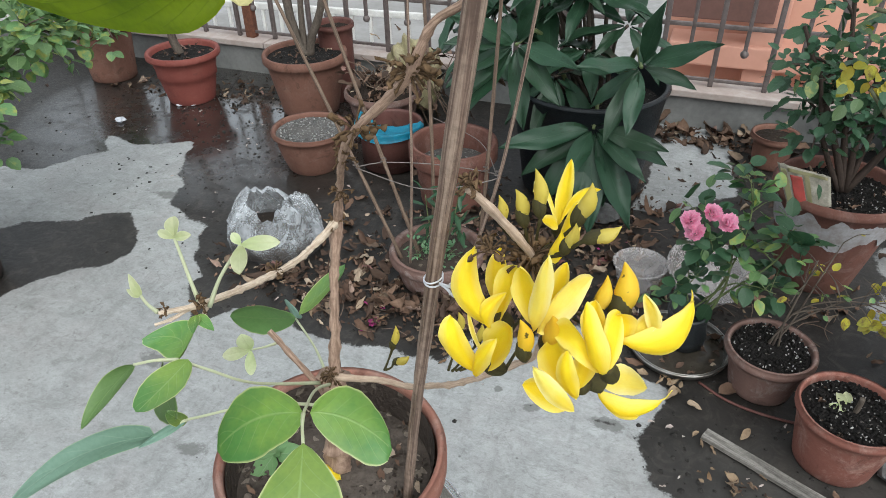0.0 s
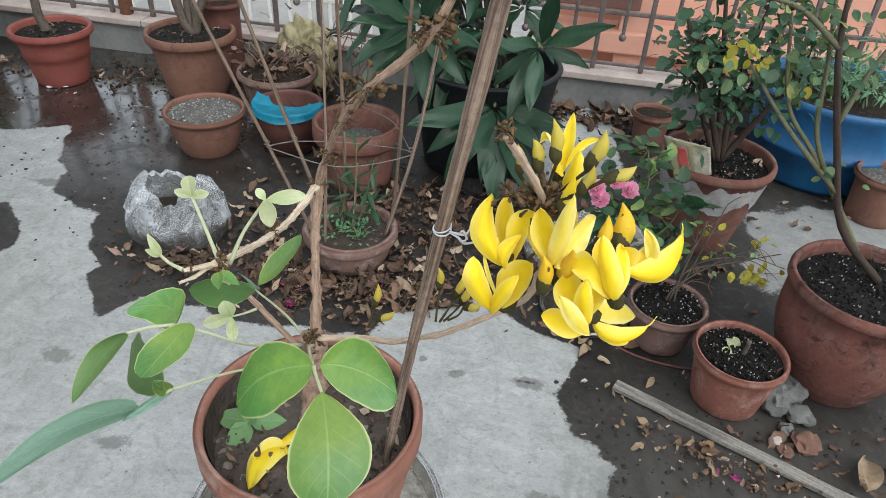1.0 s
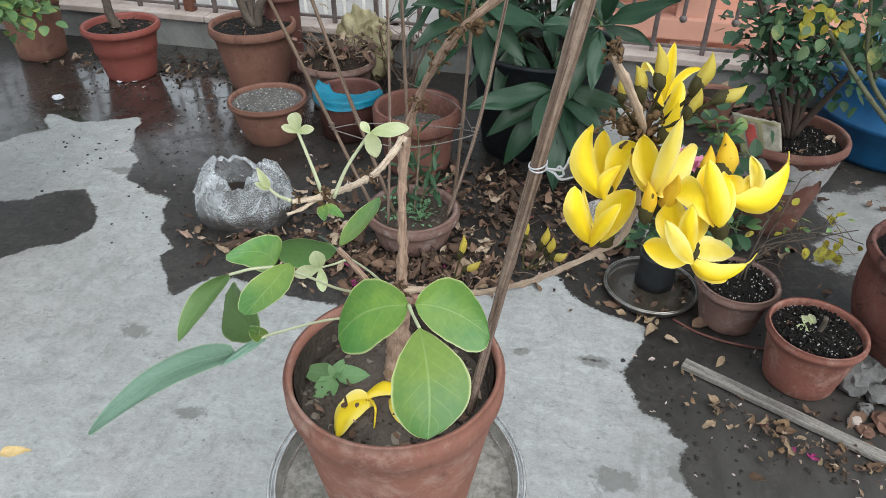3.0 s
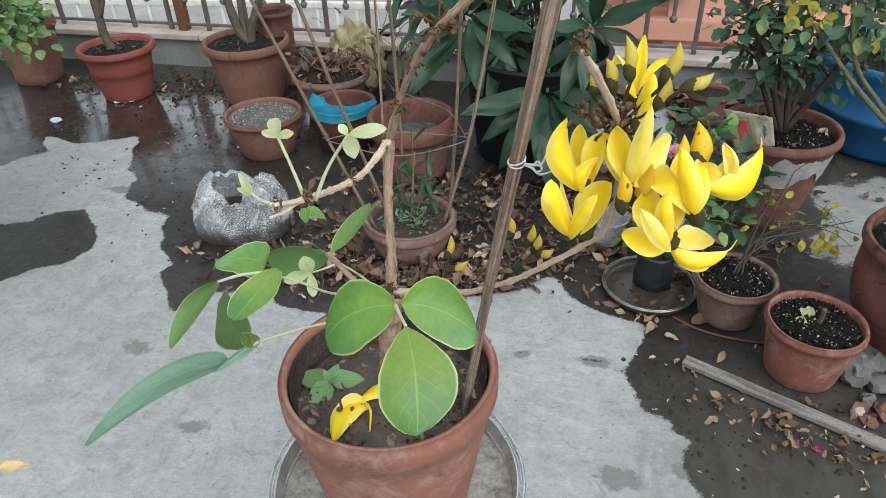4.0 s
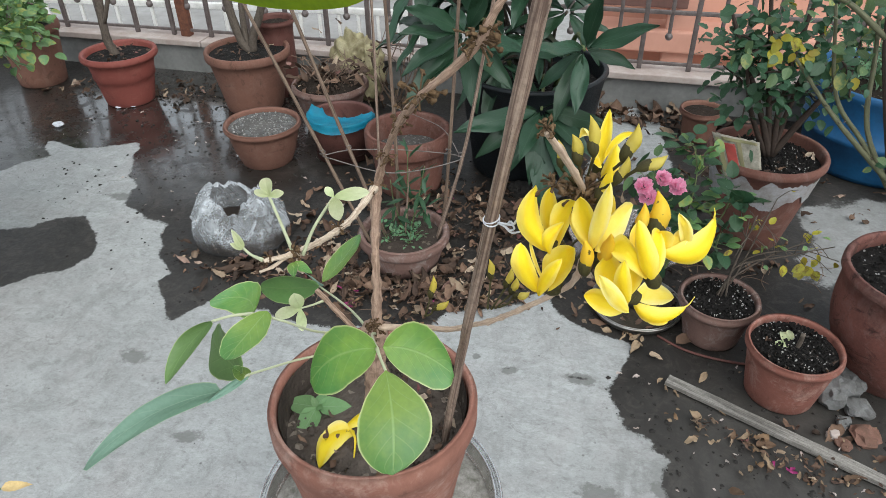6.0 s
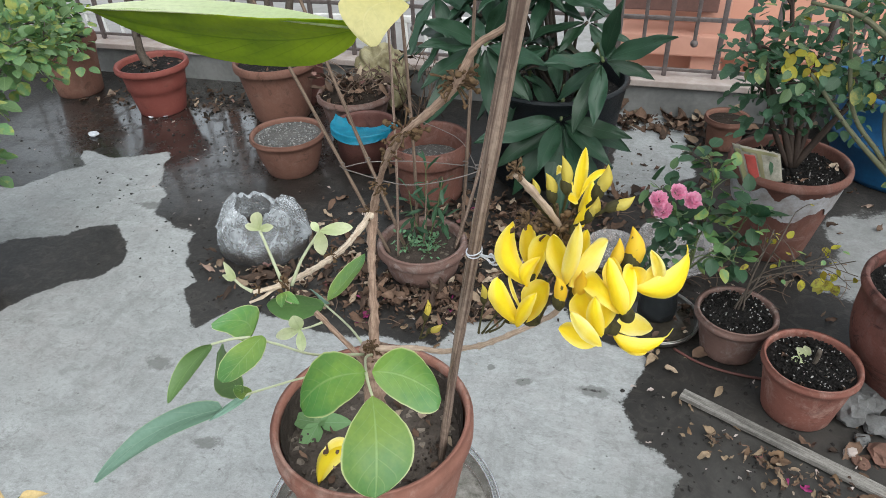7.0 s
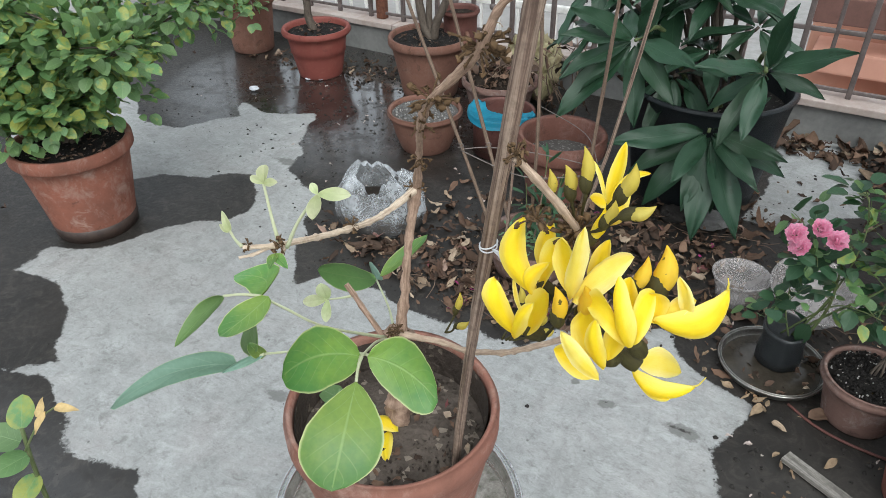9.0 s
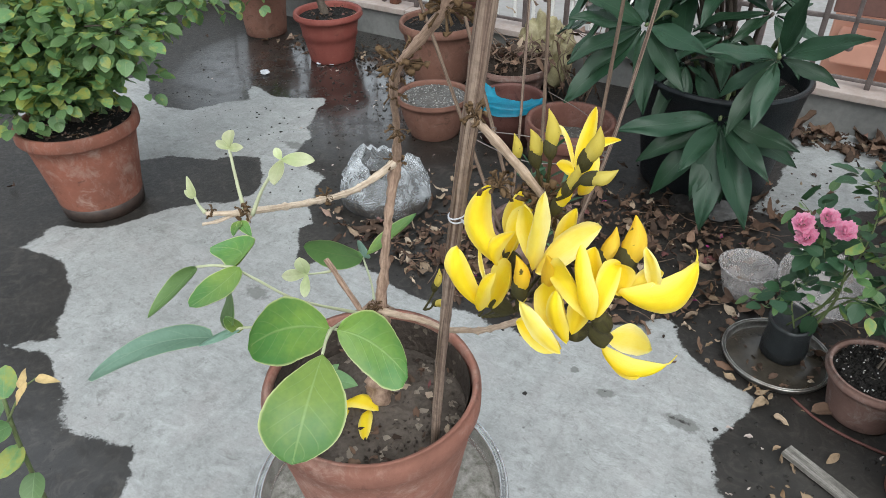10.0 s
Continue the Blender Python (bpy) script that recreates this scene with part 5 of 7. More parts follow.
# lowest: hanging to the right
flower((0.231, 0.29, 0.976), 0.0085, SPINE[2],
       ((0.236, 0.287, 0.968), (0.291, 0.295, 0.964), (0.262, 0.291, 0.942), (0.262, 0.287, 0.966), Y, -0.003, 0.004),
       ((0.238, 0.294, 0.972), (0.277, 0.295, 0.975), (0.254, 0.315, 0.978), (0.258, 0.29, 0.966), W, 0.002, 0.0),
       ((0.237, 0.286, 0.967), (0.274, 0.282, 0.953), (0.252, 0.284, 0.966), (0.256, 0.28, 0.948), Y, 0.001, 0.001))
part("style", tube([(0.288, 0.294, 0.964), (0.293, 0.295, 0.968), (0.297, 0.296, 0.978)], [0.0009, 0.0007, 0.0004], 6, 4, 0.1), PETAL_PALE, SAP)
part("style", tube([(0.295, 0.29, 1.077), (0.2945, 0.29, 1.083), (0.293, 0.29, 1.088)], [0.001, 0.0007, 0.0004], 6, 4, 0.1), PETAL_PALE, SAP)
# top: narrow recurved arms behind the buds
flower((0.184, 0.33, 1.098), 0.0058, SPINE[1],
       ((0.186, 0.318, 1.108), (0.189, 0.339, 1.158), (0.181, 0.328, 1.13), (0.1935, 0.328, 1.132), Y, 0.003, 0.0),
       ((0.188, 0.318, 1.113), (0.215, 0.331, 1.139), (0.197, 0.326, 1.136), (0.2, 0.324, 1.129), Y, 0.001, 0.0),
       ((0.184, 0.318, 1.113), (0.163, 0.325, 1.132), (0.168, 0.323, 1.143), (0.174, 0.323, 1.134), W, 0.001, 0.0),
       ((0.186, 0.314, 1.112), (0.176, 0.3, 1.122), (0.18, 0.309, 1.123), (0.185, 0.305, 1.112), Y, 0.001, 0.0),
       ((0.19, 0.325, 1.085), (0.199, 0.322, 1.13), (0.19, 0.322, 1.108), (0.204, 0.318, 1.106), Y, -0.002, 0.004))


def bud(base, tip, stalk, r=0.0065, seed=0.0, mat=None):
    """A plump pointed bud in a dark cup."""
    base, tip = Vector(base), Vector(tip)
    d = tip - base
    ln = d.length
    side = d.cross(TOCAM).normalized()
    pts = [base + d * s + side * r * 0.5 * math.sin(math.pi * s) for s in (0, 0.2, 0.45, 0.7, 0.9, 1.0)]
    b = part("bud", tube(pts, [r * 0.7, r * 1.0, r * 1.15, r * 0.95, r * 0.5, r * 0.05], 12, 4, 0.08, None, seed), mat or BUD, SAP, "pale yellow pointed bud")
    calyx(base, tip, r * 1.1, b, stalk)
    return b


top = SPINE[1]
bud((0.176, 0.283, 1.143), (0.17, 0.289, 1.172), top, 0.0049, 1)
bud((0.163, 0.287, 1.13), (0.156, 0.29, 1.152), top, 0.0049, 2)
bud((0.148, 0.285, 1.125), (0.144, 0.287, 1.147), top, 0.0036, 2.5)
bud((0.205, 0.28, 1.142), (0.212, 0.283, 1.17), top, 0.0056, 3)
bud((0.2, 0.262, 1.126), (0.206, 0.262, 1.148), top, 0.0043, 4)
bud((0.219, 0.25, 1.146), (0.237, 0.254, 1.156), top, 0.0046, 5)
bud((0.187, 0.278, 1.098), (0.194, 0.282, 1.128), top, 0.0048, 6, PETAL)
bud((0.244, 0.287, 1.058), (0.242, 0.305, 1.093), SPINE[0], 0.0088, 7, SPOTTED)
bud((0.226, 0.282, 1.058), (0.231, 0.296, 1.084), SPINE[0], 0.0058, 8, SPOTTED)
bud((0.18, 0.234, 1.044), (0.176, 0.232, 1.077), SPINE[0], 0.0058, 9, SPOTTED)
bud((0.194, 0.255, 1.038), (0.199, 0.234, 1.085), SPINE[0], 0.0066, 10, SPOTTED)
bud((-0.006, 0.405, 0.853), (-0.0033, 0.4117, 0.8787), (-0.01, 0.384, 0.83), 0.0043, 11)
bud((0.004, 0.39, 0.843), (0.0229, 0.3846, 0.8619), (-0.008, 0.384, 0.832), 0.0043, 12)
bud((0.092, 0.425, 0.868), (0.0974, 0.4250, 0.8950), (0.08, 0.366, 0.872), 0.0046, 13)
bud((0.1, 0.42, 0.862), (0.1054, 0.4173, 0.8863), (0.085, 0.365, 0.875), 0.0046, 14)
bud((0.108, 0.41, 0.862), (0.1242, 0.4033, 0.8755), (0.09, 0.364, 0.878), 0.0046, 15)
bud((0.07, 0.43, 0.875), (0.0673, 0.4327, 0.8993), (0.075, 0.368, 0.87), 0.0043, 16)

# the support stake: a stripped cane with raised fibre strips, and its twine
CANE = [Vector(p) for p in ((0.018, 0.352, 0.6), (0.045, 0.33, 0.8), (0.083, 0.306, 1.043), (0.125, 0.29, 1.3), (0.15, 0.28, 1.46))]
bm = tube(CANE, [0.0054, 0.0058, 0.0066, 0.008, 0.0085], 18, 14, 0.16, None, 3.3, True, 0.08, 0.17)
CANE_OB = part("support_stake", bm, STICK)
tagged(CANE_OB, "weathered brown cane stake pushed into the flower pot", "stake")
r3 = random.Random(12)
cane_line = smooth_line(CANE, 14)
for k in range(11):
    i0 = r3.randrange(2, len(cane_line) - 16)
    n = r3.randrange(7, 14)
    ang = r3.uniform(2.6, 6.6)
    pts = []
    for i, p in enumerate(cane_line[i0:i0 + n]):
        rr = (0.0054 + 0.0031 * (i0 + i) / len(cane_line)) * 0.97 + (0.0022 if k % 4 == 0 and i == n - 1 else 0.0)
        a = ang + 0.04 * i
        pts.append(p + Vector((math.cos(a) * rr, math.sin(a) * rr, 0)))
    part("bark_strip", tube(pts, [0.0004, 0.001, 0.0009, 0.0003], 6, 2, 0.3, None, k), STICK_THIN if k % 3 else STICK, CANE_OB)
bm = bmesh.new()
for k in range(2):
    pts = [(0.083 + 0.0085 * math.cos(a), 0.306 + 0.0085 * math.sin(a), 1.041 + 0.0026 * k + 0.0025 * math.sin(a + k)) for a in [j * math.pi / 6 for j in range(13)]]
    tube(pts, [0.0008, 0.0008], 6, 2, 0.1, bm)
tube([(0.0905, 0.3, 1.043), (0.1, 0.295, 1.045), (0.108, 0.293, 1.048), (0.112, 0.296, 1.06)], [0.0009, 0.0014, 0.0013, 0.0008], 6, 4, 0.2, bm)
tube([(0.0905, 0.3, 1.042), (0.099, 0.296, 1.041), (0.106, 0.294, 1.036), (0.118, 0.292, 1.041)], [0.0009, 0.0014, 0.0012, 0.0007], 6, 4, 0.2, bm)
tube([(0.1, 0.295, 1.044), (0.104, 0.293, 1.05), (0.108, 0.292, 1.042), (0.102, 0.292, 1.039)], [0.001, 0.0012, 0.0012, 0.001], 6, 4, 0.2, bm)
tagged(part("twine_knot", bm, STRING), "white twine knotted round the cane stake", "twine")

# ---------------------------------------------------------------- plants of the terrace


def leaf_meshes(name, mat, length, width, shape, n=4, nu=4, nv=6, fold=0.2, curl=0.12, wave=0.04, thick=0.0, serrate=0.0):
    return [mesh_of(name, blade(bmesh.new(), Matrix(), length * s, width * s, shape, nu, nv, fold, c, wave, k * 2.3, thick, 0.0, serrate), mat)
            for k, (s, c) in enumerate(((1.0, curl), (0.85, curl * 1.6), (1.1, curl * 0.5), (0.7, curl * 1.2))[:n])]


def bush(name, label, category, base, stems, meshes, per=30, spread=0.1, along=0.55, bark=BARK_GREY, seed=1, cap=300, up=0.5, droop=0.1, twigs=3, twig_len=0.12, scale=(0.8, 1.15)):
    """Stems from the earth with twigs; leaves round the twigs. meshes: (leaf mesh, weight)."""
    r2 = random.Random(seed)
    base = Vector(base)
    e = empty(name, *base)
    tagged(e, label, category)
    pool, weights = [m for m, _ in meshes], [w for _, w in meshes]
    spots = []
    for tip, r in stems:
        pts = [Vector(p) for p in tip]
        pts = [base + Vector((r2.uniform(-1, 1), r2.uniform(-1, 1), 0)) * 0.02] + pts if (pts[0] - base).length > 0.03 else pts
        part("stem", tube(pts, [r, r * 0.8, r * 0.45], 8, 5, 0.15, None, r2.random()), bark, e)
        line = smooth_line(pts, 8)
        for _ in range(twigs):
            k = int(len(line) * r2.uniform(along, 0.97))
            st = line[min(k, len(line) - 1)]
            d = Vector((r2.uniform(-1, 1), r2.uniform(-1, 1), r2.uniform(-0.3, 0.9))).normalized()
            en = st + d * twig_len * r2.uniform(0.6, 1.2)
            part("twig", tube([st, st.lerp(en, 0.5) + Vector((0, 0, 0.01)), en], [r * 0.45, r * 0.35, r * 0.2], 6, 3, 0.1), bark, e)
            spots.append((st, en))
        spots.append((line[int(len(line) * along)], line[-1]))
    joined = bmesh.new()
    joined.loops.layers.uv.verify()
    count = 0
    for st, en in spots:
        for _ in range(per):
            s = r2.uniform(0.15, 1.05)
            p = st.lerp(en, s)
            out = Vector((r2.gauss(0, 1), r2.gauss(0, 1), r2.gauss(0, 0.8))).normalized()
            b = p + out * spread * r2.random() ** 0.7 * 0.8
            tipd = (out + Vector((0, 0, -droop)) + Vector((0, 0, 0.15))).normalized()
            face = Vector((out.x * 0.5 + r2.uniform(-0.4, 0.4), out.y * 0.5 + r2.uniform(-0.4, 0.4), up + r2.random()))
            m, _ = aim(b, b + tipd, face)
            m = m @ Matrix.Scale(r2.uniform(*scale), 4)
            me = r2.choices(pool, weights)[0]
            if count < cap:
                place("leaf", me, m, e)
            else:
                tmp = me.copy()
                tmp.transform(m)
                joined.from_mesh(tmp)
                bpy.data.meshes.remove(tmp)
            count += 1
    if len(joined.verts):
        ob = part("foliage", joined, pool[0].materials[0], e)
        tagged(ob, kind="stuff")
    else:
        joined.free()
    return e


L_SHRUB = leaf_meshes("shrub_leaf", LEAF_SHRUB, 0.056, 0.05, "rose", 4, 4, 8, 0.18, 0.14, 0.05, 0.0, 0.04)
L_ROSE = leaf_meshes("rose_leaf", LEAF_ROSE, 0.052, 0.036, "rose", 4, 4, 7, 0.15, 0.14, 0.05, 0.0, 0.05)
L_YEL = leaf_meshes("yellow_leaf", LEAF_YELLOW, 0.05, 0.034, "rose", 3, 4, 6, 0.1, 0.2, 0.06)
L_OLIVE = leaf_meshes("rose_leaf", LEAF_OLIVE, 0.05, 0.034, "rose", 4, 4, 6, 0.15, 0.14, 0.05)
L_PROSE = leaf_meshes("rose_leaf", LEAF_SHRUB, 0.042, 0.028, "rose", 4, 4, 6, 0.15, 0.14, 0.05)
L_TINY = leaf_meshes("weed_leaf", LEAF_WEED, 0.016, 0.011, "ovate", 3, 2, 4, 0.2, 0.15, 0.05)
L_LONG = leaf_meshes("weed_leaf", LEAF_ROSE, 0.07, 0.016, "lance", 3, 4, 6, 0.2, 0.12, 0.03)
L_FERN = leaf_meshes("fine_leaf", LEAF_WEED, 0.03, 0.008, "lance", 3, 2, 4, 0.2, 0.2, 0.03)

SW = [(m, 1) for m in L_SHRUB]
bush("green_shrub", "bushy green shrub with small oval leaves in a pot", "shrub", (-1.947, 1.118, 0.34),
     [(((-1.95, 1.1, 0.57), (-1.98, 1.12, 0.92)), 0.012), (((-2, 1.05, 0.57), (-2.15, 1, 0.87)), 0.01), (((-1.88, 1.1, 0.55), (-1.72, 1.1, 0.79)), 0.01), (((-1.93, 1.2, 0.57), (-1.85, 1.38, 0.85)), 0.01),
      (((-1.9, 1.15, 0.52), (-1.7, 1.3, 0.65)), 0.009), (((-1.95, 1.05, 0.57), (-1.9, 0.92, 0.79)), 0.009), (((-2.02, 1.15, 0.57), (-2.2, 1.25, 0.79)), 0.009), (((-1.92, 1.25, 0.59), (-1.85, 1.68, 0.67)), 0.009), (((-1.9, 1.22, 0.57), (-1.72, 1.55, 0.77)), 0.009), (((-1.95, 1.25, 0.62), (-1.95, 1.65, 0.71), (-1.95, 2, 0.57)), 0.008), (((-1.98, 1.3, 0.67), (-2.05, 1.75, 0.77), (-2.08, 2.15, 0.65)), 0.007), (((-2.05, 1.05, 0.55), (-2.3, 1, 0.62)), 0.009), (((-1.85, 1.1, 0.57), (-1.58, 1.15, 0.71)), 0.009), (((-2, 1, 0.57), (-2.1, 0.85, 0.62)), 0.008),
      (((-1.97, 1.05, 0.46), (-2.02, 0.97, 0.5)), 0.006), (((-2.02, 1.08, 0.46), (-2.12, 1.03, 0.49)), 0.006), (((-1.9, 1.06, 0.47), (-1.85, 1.0, 0.53)), 0.006), (((-1.9, 1.15, 0.48), (-1.8, 1.17, 0.54)), 0.006)],
     SW, 60, 0.14, 0.42, BARK_GREY, 11, 300, 0.25, 0.15, 3, 0.14, (0.65, 1.0))
bush("green_shrub", "light green shrub in a clay pot by the parapet", "shrub", (-2.794, 2.95, 0.3),
     [(((-2.75, 2.9, 0.45), (-2.5, 2.72, 0.5)), 0.009), (((-2.7, 2.85, 0.42), (-2.42, 2.62, 0.36)), 0.008), (((-2.8, 2.9, 0.5), (-2.7, 2.75, 0.7)), 0.009), (((-2.85, 2.9, 0.5), (-2.95, 2.8, 0.72)), 0.009)],
     SW, 26, 0.14, 0.45, BARK_GREY, 12, 300, 0.6, 0.15, 3, 0.14)

# dark-leaved plant: whorls of long leaves on bare stems


def whorl_plant():
    e = empty("large_leaved_plant", 0.0, 2.5, 0.36)
    tagged(e, "plant with long dark green drooping leaves in whorls", "plant")
    meshes = leaf_meshes("large_leaf", LEAF_BIG, 0.26, 0.07, "lance", 4, 6, 12, 0.2, 0.15, 0.08, 0.0008)
    r2 = random.Random(5)
    flat = leaf_meshes("large_leaf", LEAF_BIG, 0.26, 0.072, "lance", 3, 6, 12, 0.14, 0.12, 0.08, 0.0008)
    # the low whorls, leaf tip by leaf tip
    low_heads = [((0.042, 2.153, 0.372), ((-0.258, 1.998, 0.349), (-0.19, 2.018, 0.24), (-0.01, 1.9, 0.3), (0.03, 1.99, 0.14), (0.127, 2.024, 0.138), (0.251, 2.016, 0.269), (0.303, 2.087, 0.362), (0.319, 2.121, 0.3), (0.229, 1.985, 0.088), (0.086, 1.947, 0.06), (-0.12, 2.0, 0.12), (-0.1, 2.3, 0.5), (0.2, 2.32, 0.48))),
                 ((0.176, 2.081, 0.633), ((0.381, 1.972, 0.771), (0.363, 2.084, 0.592), (0.165, 1.903, 0.479), (0.009, 1.884, 0.712), (0.09, 1.9, 0.46), (0.211, 1.98, 0.86), (-0.04, 2.14, 0.6), (0.02, 2.05, 0.5), (0.2, 2.3, 0.7))),
                 ((-0.24, 2.1, 0.665), ((-0.011, 1.948, 0.673), (-0.439, 1.932, 0.593), (-0.438, 1.923, 0.431), (-0.418, 1.909, 0.736), (-0.066, 1.922, 0.561), (-0.402, 1.931, 0.8), (-0.186, 1.992, 0.407), (-0.43, 1.95, 0.5), (-0.143, 1.98, 0.86), (-0.33, 2.3, 0.72)))]
    for c, tips in low_heads:
        c = Vector(c)
        part("stem", tube([(0.02 + c.x * 0.3, 2.42, 0.34), (c.x * 0.8, 2.5 * 0.5 + c.y * 0.5, max(c.z, 0.46) - 0.02), c], [0.011, 0.009, 0.006], 8, 5, 0.15), STEM_GREEN, e)
        for k, tip in enumerate(tips):
            d = Vector(tip) - c
            m, _ = aim(c + d * 0.06, tip, Vector((d.x * 0.3 + r2.uniform(-0.25, 0.25), -0.7, 0.75)))
            place("leaf", flat[k % 3], m @ Matrix.Scale(0.94 * d.length / (0.26 * (1.0, 0.85, 1.1)[k % 3]), 4), e)
    # the crown above: place, leaf count, droop
    heads = [((-0.2, 2.45, 0.72), 9, 0.2), ((-0.3, 2.5, 0.76), 9, 0.2), ((-0.12, 2.55, 0.74), 7, 0.15), ((-0.16, 2.36, 0.82), 8, 0.12), ((0.02, 2.45, 0.95), 6, 0.1), ((-0.3, 2.42, 0.92), 8, 0.12), ((-0.08, 2.25, 0.95), 7, 0.12),
             ((-0.2, 2.5, 1.05), 8, 0.12), ((-0.44, 2.38, 0.6), 9, 0.35), ((-0.5, 2.45, 0.74), 9, 0.35), ((-0.02, 2.3, 0.6), 8, 0.25), ((0.1, 2.36, 0.68), 7, 0.2), ((-0.13, 2.28, 0.5), 7, 0.3), ((-0.05, 2.38, 0.78), 8, 0.15)]
    heart = Vector((0.0, 2.5, 0.3))
    for c, n, droop in heads:
        c = Vector(c)
        axis = Vector(((c.x - heart.x) * 0.7, (c.y - heart.y) * 0.7 - 0.15, 0.8)).normalized()
        s1 = axis.orthogonal().normalized()
        s2 = axis.cross(s1)
        part("stem", tube([(0.02 + c.x * 0.25, 2.47, 0.34), (c.x * 0.6, 2.5 * 0.4 + c.y * 0.6, 0.36 + (c.z - 0.36) * 0.6 + 0.05), c], [0.009, 0.008, 0.006], 8, 5, 0.15), BARK_GREY, e)
        for k in range(n):
            a = 2 * math.pi * (k + r2.uniform(-0.3, 0.3)) / n
            el = r2.uniform(-0.36, 0.36)
            d = (s1 * math.cos(a) + s2 * math.sin(a)) * math.cos(el) + axis * math.sin(el) + Vector((0, 0, -droop * r2.uniform(0.5, 1.4)))
            d.normalize()
            m, _ = aim(c + d * 0.015, c + d, axis + Vector((r2.uniform(-0.25, 0.25), r2.uniform(-0.25, 0.25), 0.2)))
            place("leaf", r2.choice(meshes), m @ Matrix.Scale(r2.uniform(0.7, 1.12), 4), e)


whorl_plant()

# rose bush in the tall terracotta pot
RW = [(m, 1) for m in L_ROSE]
bush("rose_bush", "rose bush with thorny dark stems and deep green leaves", "rose bush", (0.83, 2.0, 0.31),
     [(((0.83, 2.0, 0.33), (0.76, 1.98, 0.5), (0.6, 2.0, 0.82)), 0.012), (((0.83, 2.0, 0.33), (0.78, 2.0, 0.55), (0.7, 2.05, 0.95)), 0.011), (((0.84, 2.0, 0.33), (0.93, 2.02, 0.5), (1.02, 2.05, 0.62)), 0.013),
      (((0.84, 2.0, 0.33), (0.82, 2.0, 0.6), (0.85, 2.0, 0.95)), 0.011), (((0.82, 2.0, 0.33), (0.72, 1.95, 0.52), (0.66, 1.92, 0.72)), 0.01), (((0.84, 2.0, 0.33), (0.88, 2.05, 0.6), (0.95, 2.1, 0.9)), 0.01)],
     RW, 21, 0.14, 0.45, BARK_DARK, 21, 300, 0.5, 0.1, 5, 0.15, (0.6, 1.0))
# rose bush in the big round pot: tall canes, yellowing leaves
YW = [(m, 1) for m in L_ROSE] + [(m, 0.03) for m in L_YEL] + [(m, 0.7) for m in L_OLIVE]


def round_pot_rose():
    e = bush("rose_bush", "tall rose bush with thorny canes and yellowing leaves", "rose bush", (1.13, 1.36, 0.335),
             [(((1.13, 1.36, 0.34), (0.99, 1.38, 0.483), (0.896, 1.38, 0.712), (0.82, 1.38, 0.93), (0.8, 1.4, 1.1)), 0.011)],
             YW, 0, 0.1, 0.6, BARK_DARK, 31, 300, 0.5, 0.1, 0)
    r2 = random.Random(33)
    canes = [[(0.942, 1.38, 0.578), (0.864, 1.39, 0.647), (0.766, 1.4, 0.74), (0.66, 1.42, 0.86)], [(1.05, 1.375, 0.42), (0.924, 1.39, 0.591), (0.853, 1.4, 0.676), (0.77, 1.42, 0.78), (0.72, 1.45, 0.98)],
             [(0.97, 1.38, 0.53), (0.86, 1.4, 0.7), (0.84, 1.45, 0.86), (0.82, 1.5, 1.02)], [(0.88, 1.38, 0.75), (0.92, 1.4, 0.9), (1.0, 1.42, 1.05)], [(0.82, 1.38, 0.93), (0.72, 1.4, 1.0), (0.62, 1.42, 1.02)]]
    for pts in canes:
        part("cane", tube(pts, [0.0075, 0.006, 0.004], 8, 6, 0.1), CANE_OLIVE, e)
        line = smooth_line(pts, 6)
        for p in line[1:-1:2]:
            d = Vector((r2.uniform(-1, 1), r2.uniform(-1, 1), r2.uniform(-0.5, 0.5))).normalized()
            part("thorn", tube([p + d * 0.004, p + d * 0.015], [0.002, 0.0003], 5, 1, 0), BARK_GREY, e)
    pool = [m for m, _ in YW]
    wts = [w for _, w in YW]
    for c, n, s in (((0.66, 1.43, 0.89), 34, 0.1), ((0.72, 1.46, 0.98), 40, 0.12), ((0.82, 1.5, 1.02), 36, 0.13), ((0.78, 1.44, 0.9), 30, 0.1), ((0.6, 1.43, 0.98), 26, 0.1), ((0.55, 1.46, 0.9), 12, 0.06), ((1.0, 1.42, 1.03), 22, 0.12), ((0.82, 1.42, 0.86), 20, 0.1), ((0.9, 1.45, 0.95), 18, 0.12), ((0.93, 1.36, 0.62), 6, 0.05), ((1.05, 1.3, 0.72), 6, 0.06)):
        for _ in range(n):
            o = Vector((r2.gauss(0, 1), r2.gauss(0, 1), r2.gauss(0, 1))).normalized()
            b = Vector(c) + o * s * r2.random() ** 0.5
            m, _ = aim(b, b + o + Vector((0, 0, -0.3)), Vector((r2.uniform(-0.6, 0.6), -0.5 + r2.uniform(-0.5, 0.5), 0.8)))
            place("leaf", r2.choices(pool, wts)[0], m @ Matrix.Scale(r2.uniform(0.5, 0.8), 4), e)
    for _ in range(14):
        b = Vector((0.635 + r2.uniform(-0.05, 0.05), 1.42, 0.888 + r2.uniform(-0.03, 0.025)))
        m, _ = aim(b, b + Vector((r2.uniform(-1, 1), -0.3, r2.uniform(-1.2, 0.2))), Vector((r2.uniform(-0.5, 0.5), -1, 0.6)))
        place("leaf", r2.choice(L_YEL), m @ Matrix.Scale(r2.uniform(0.5, 0.75), 4), e)


round_pot_rose()

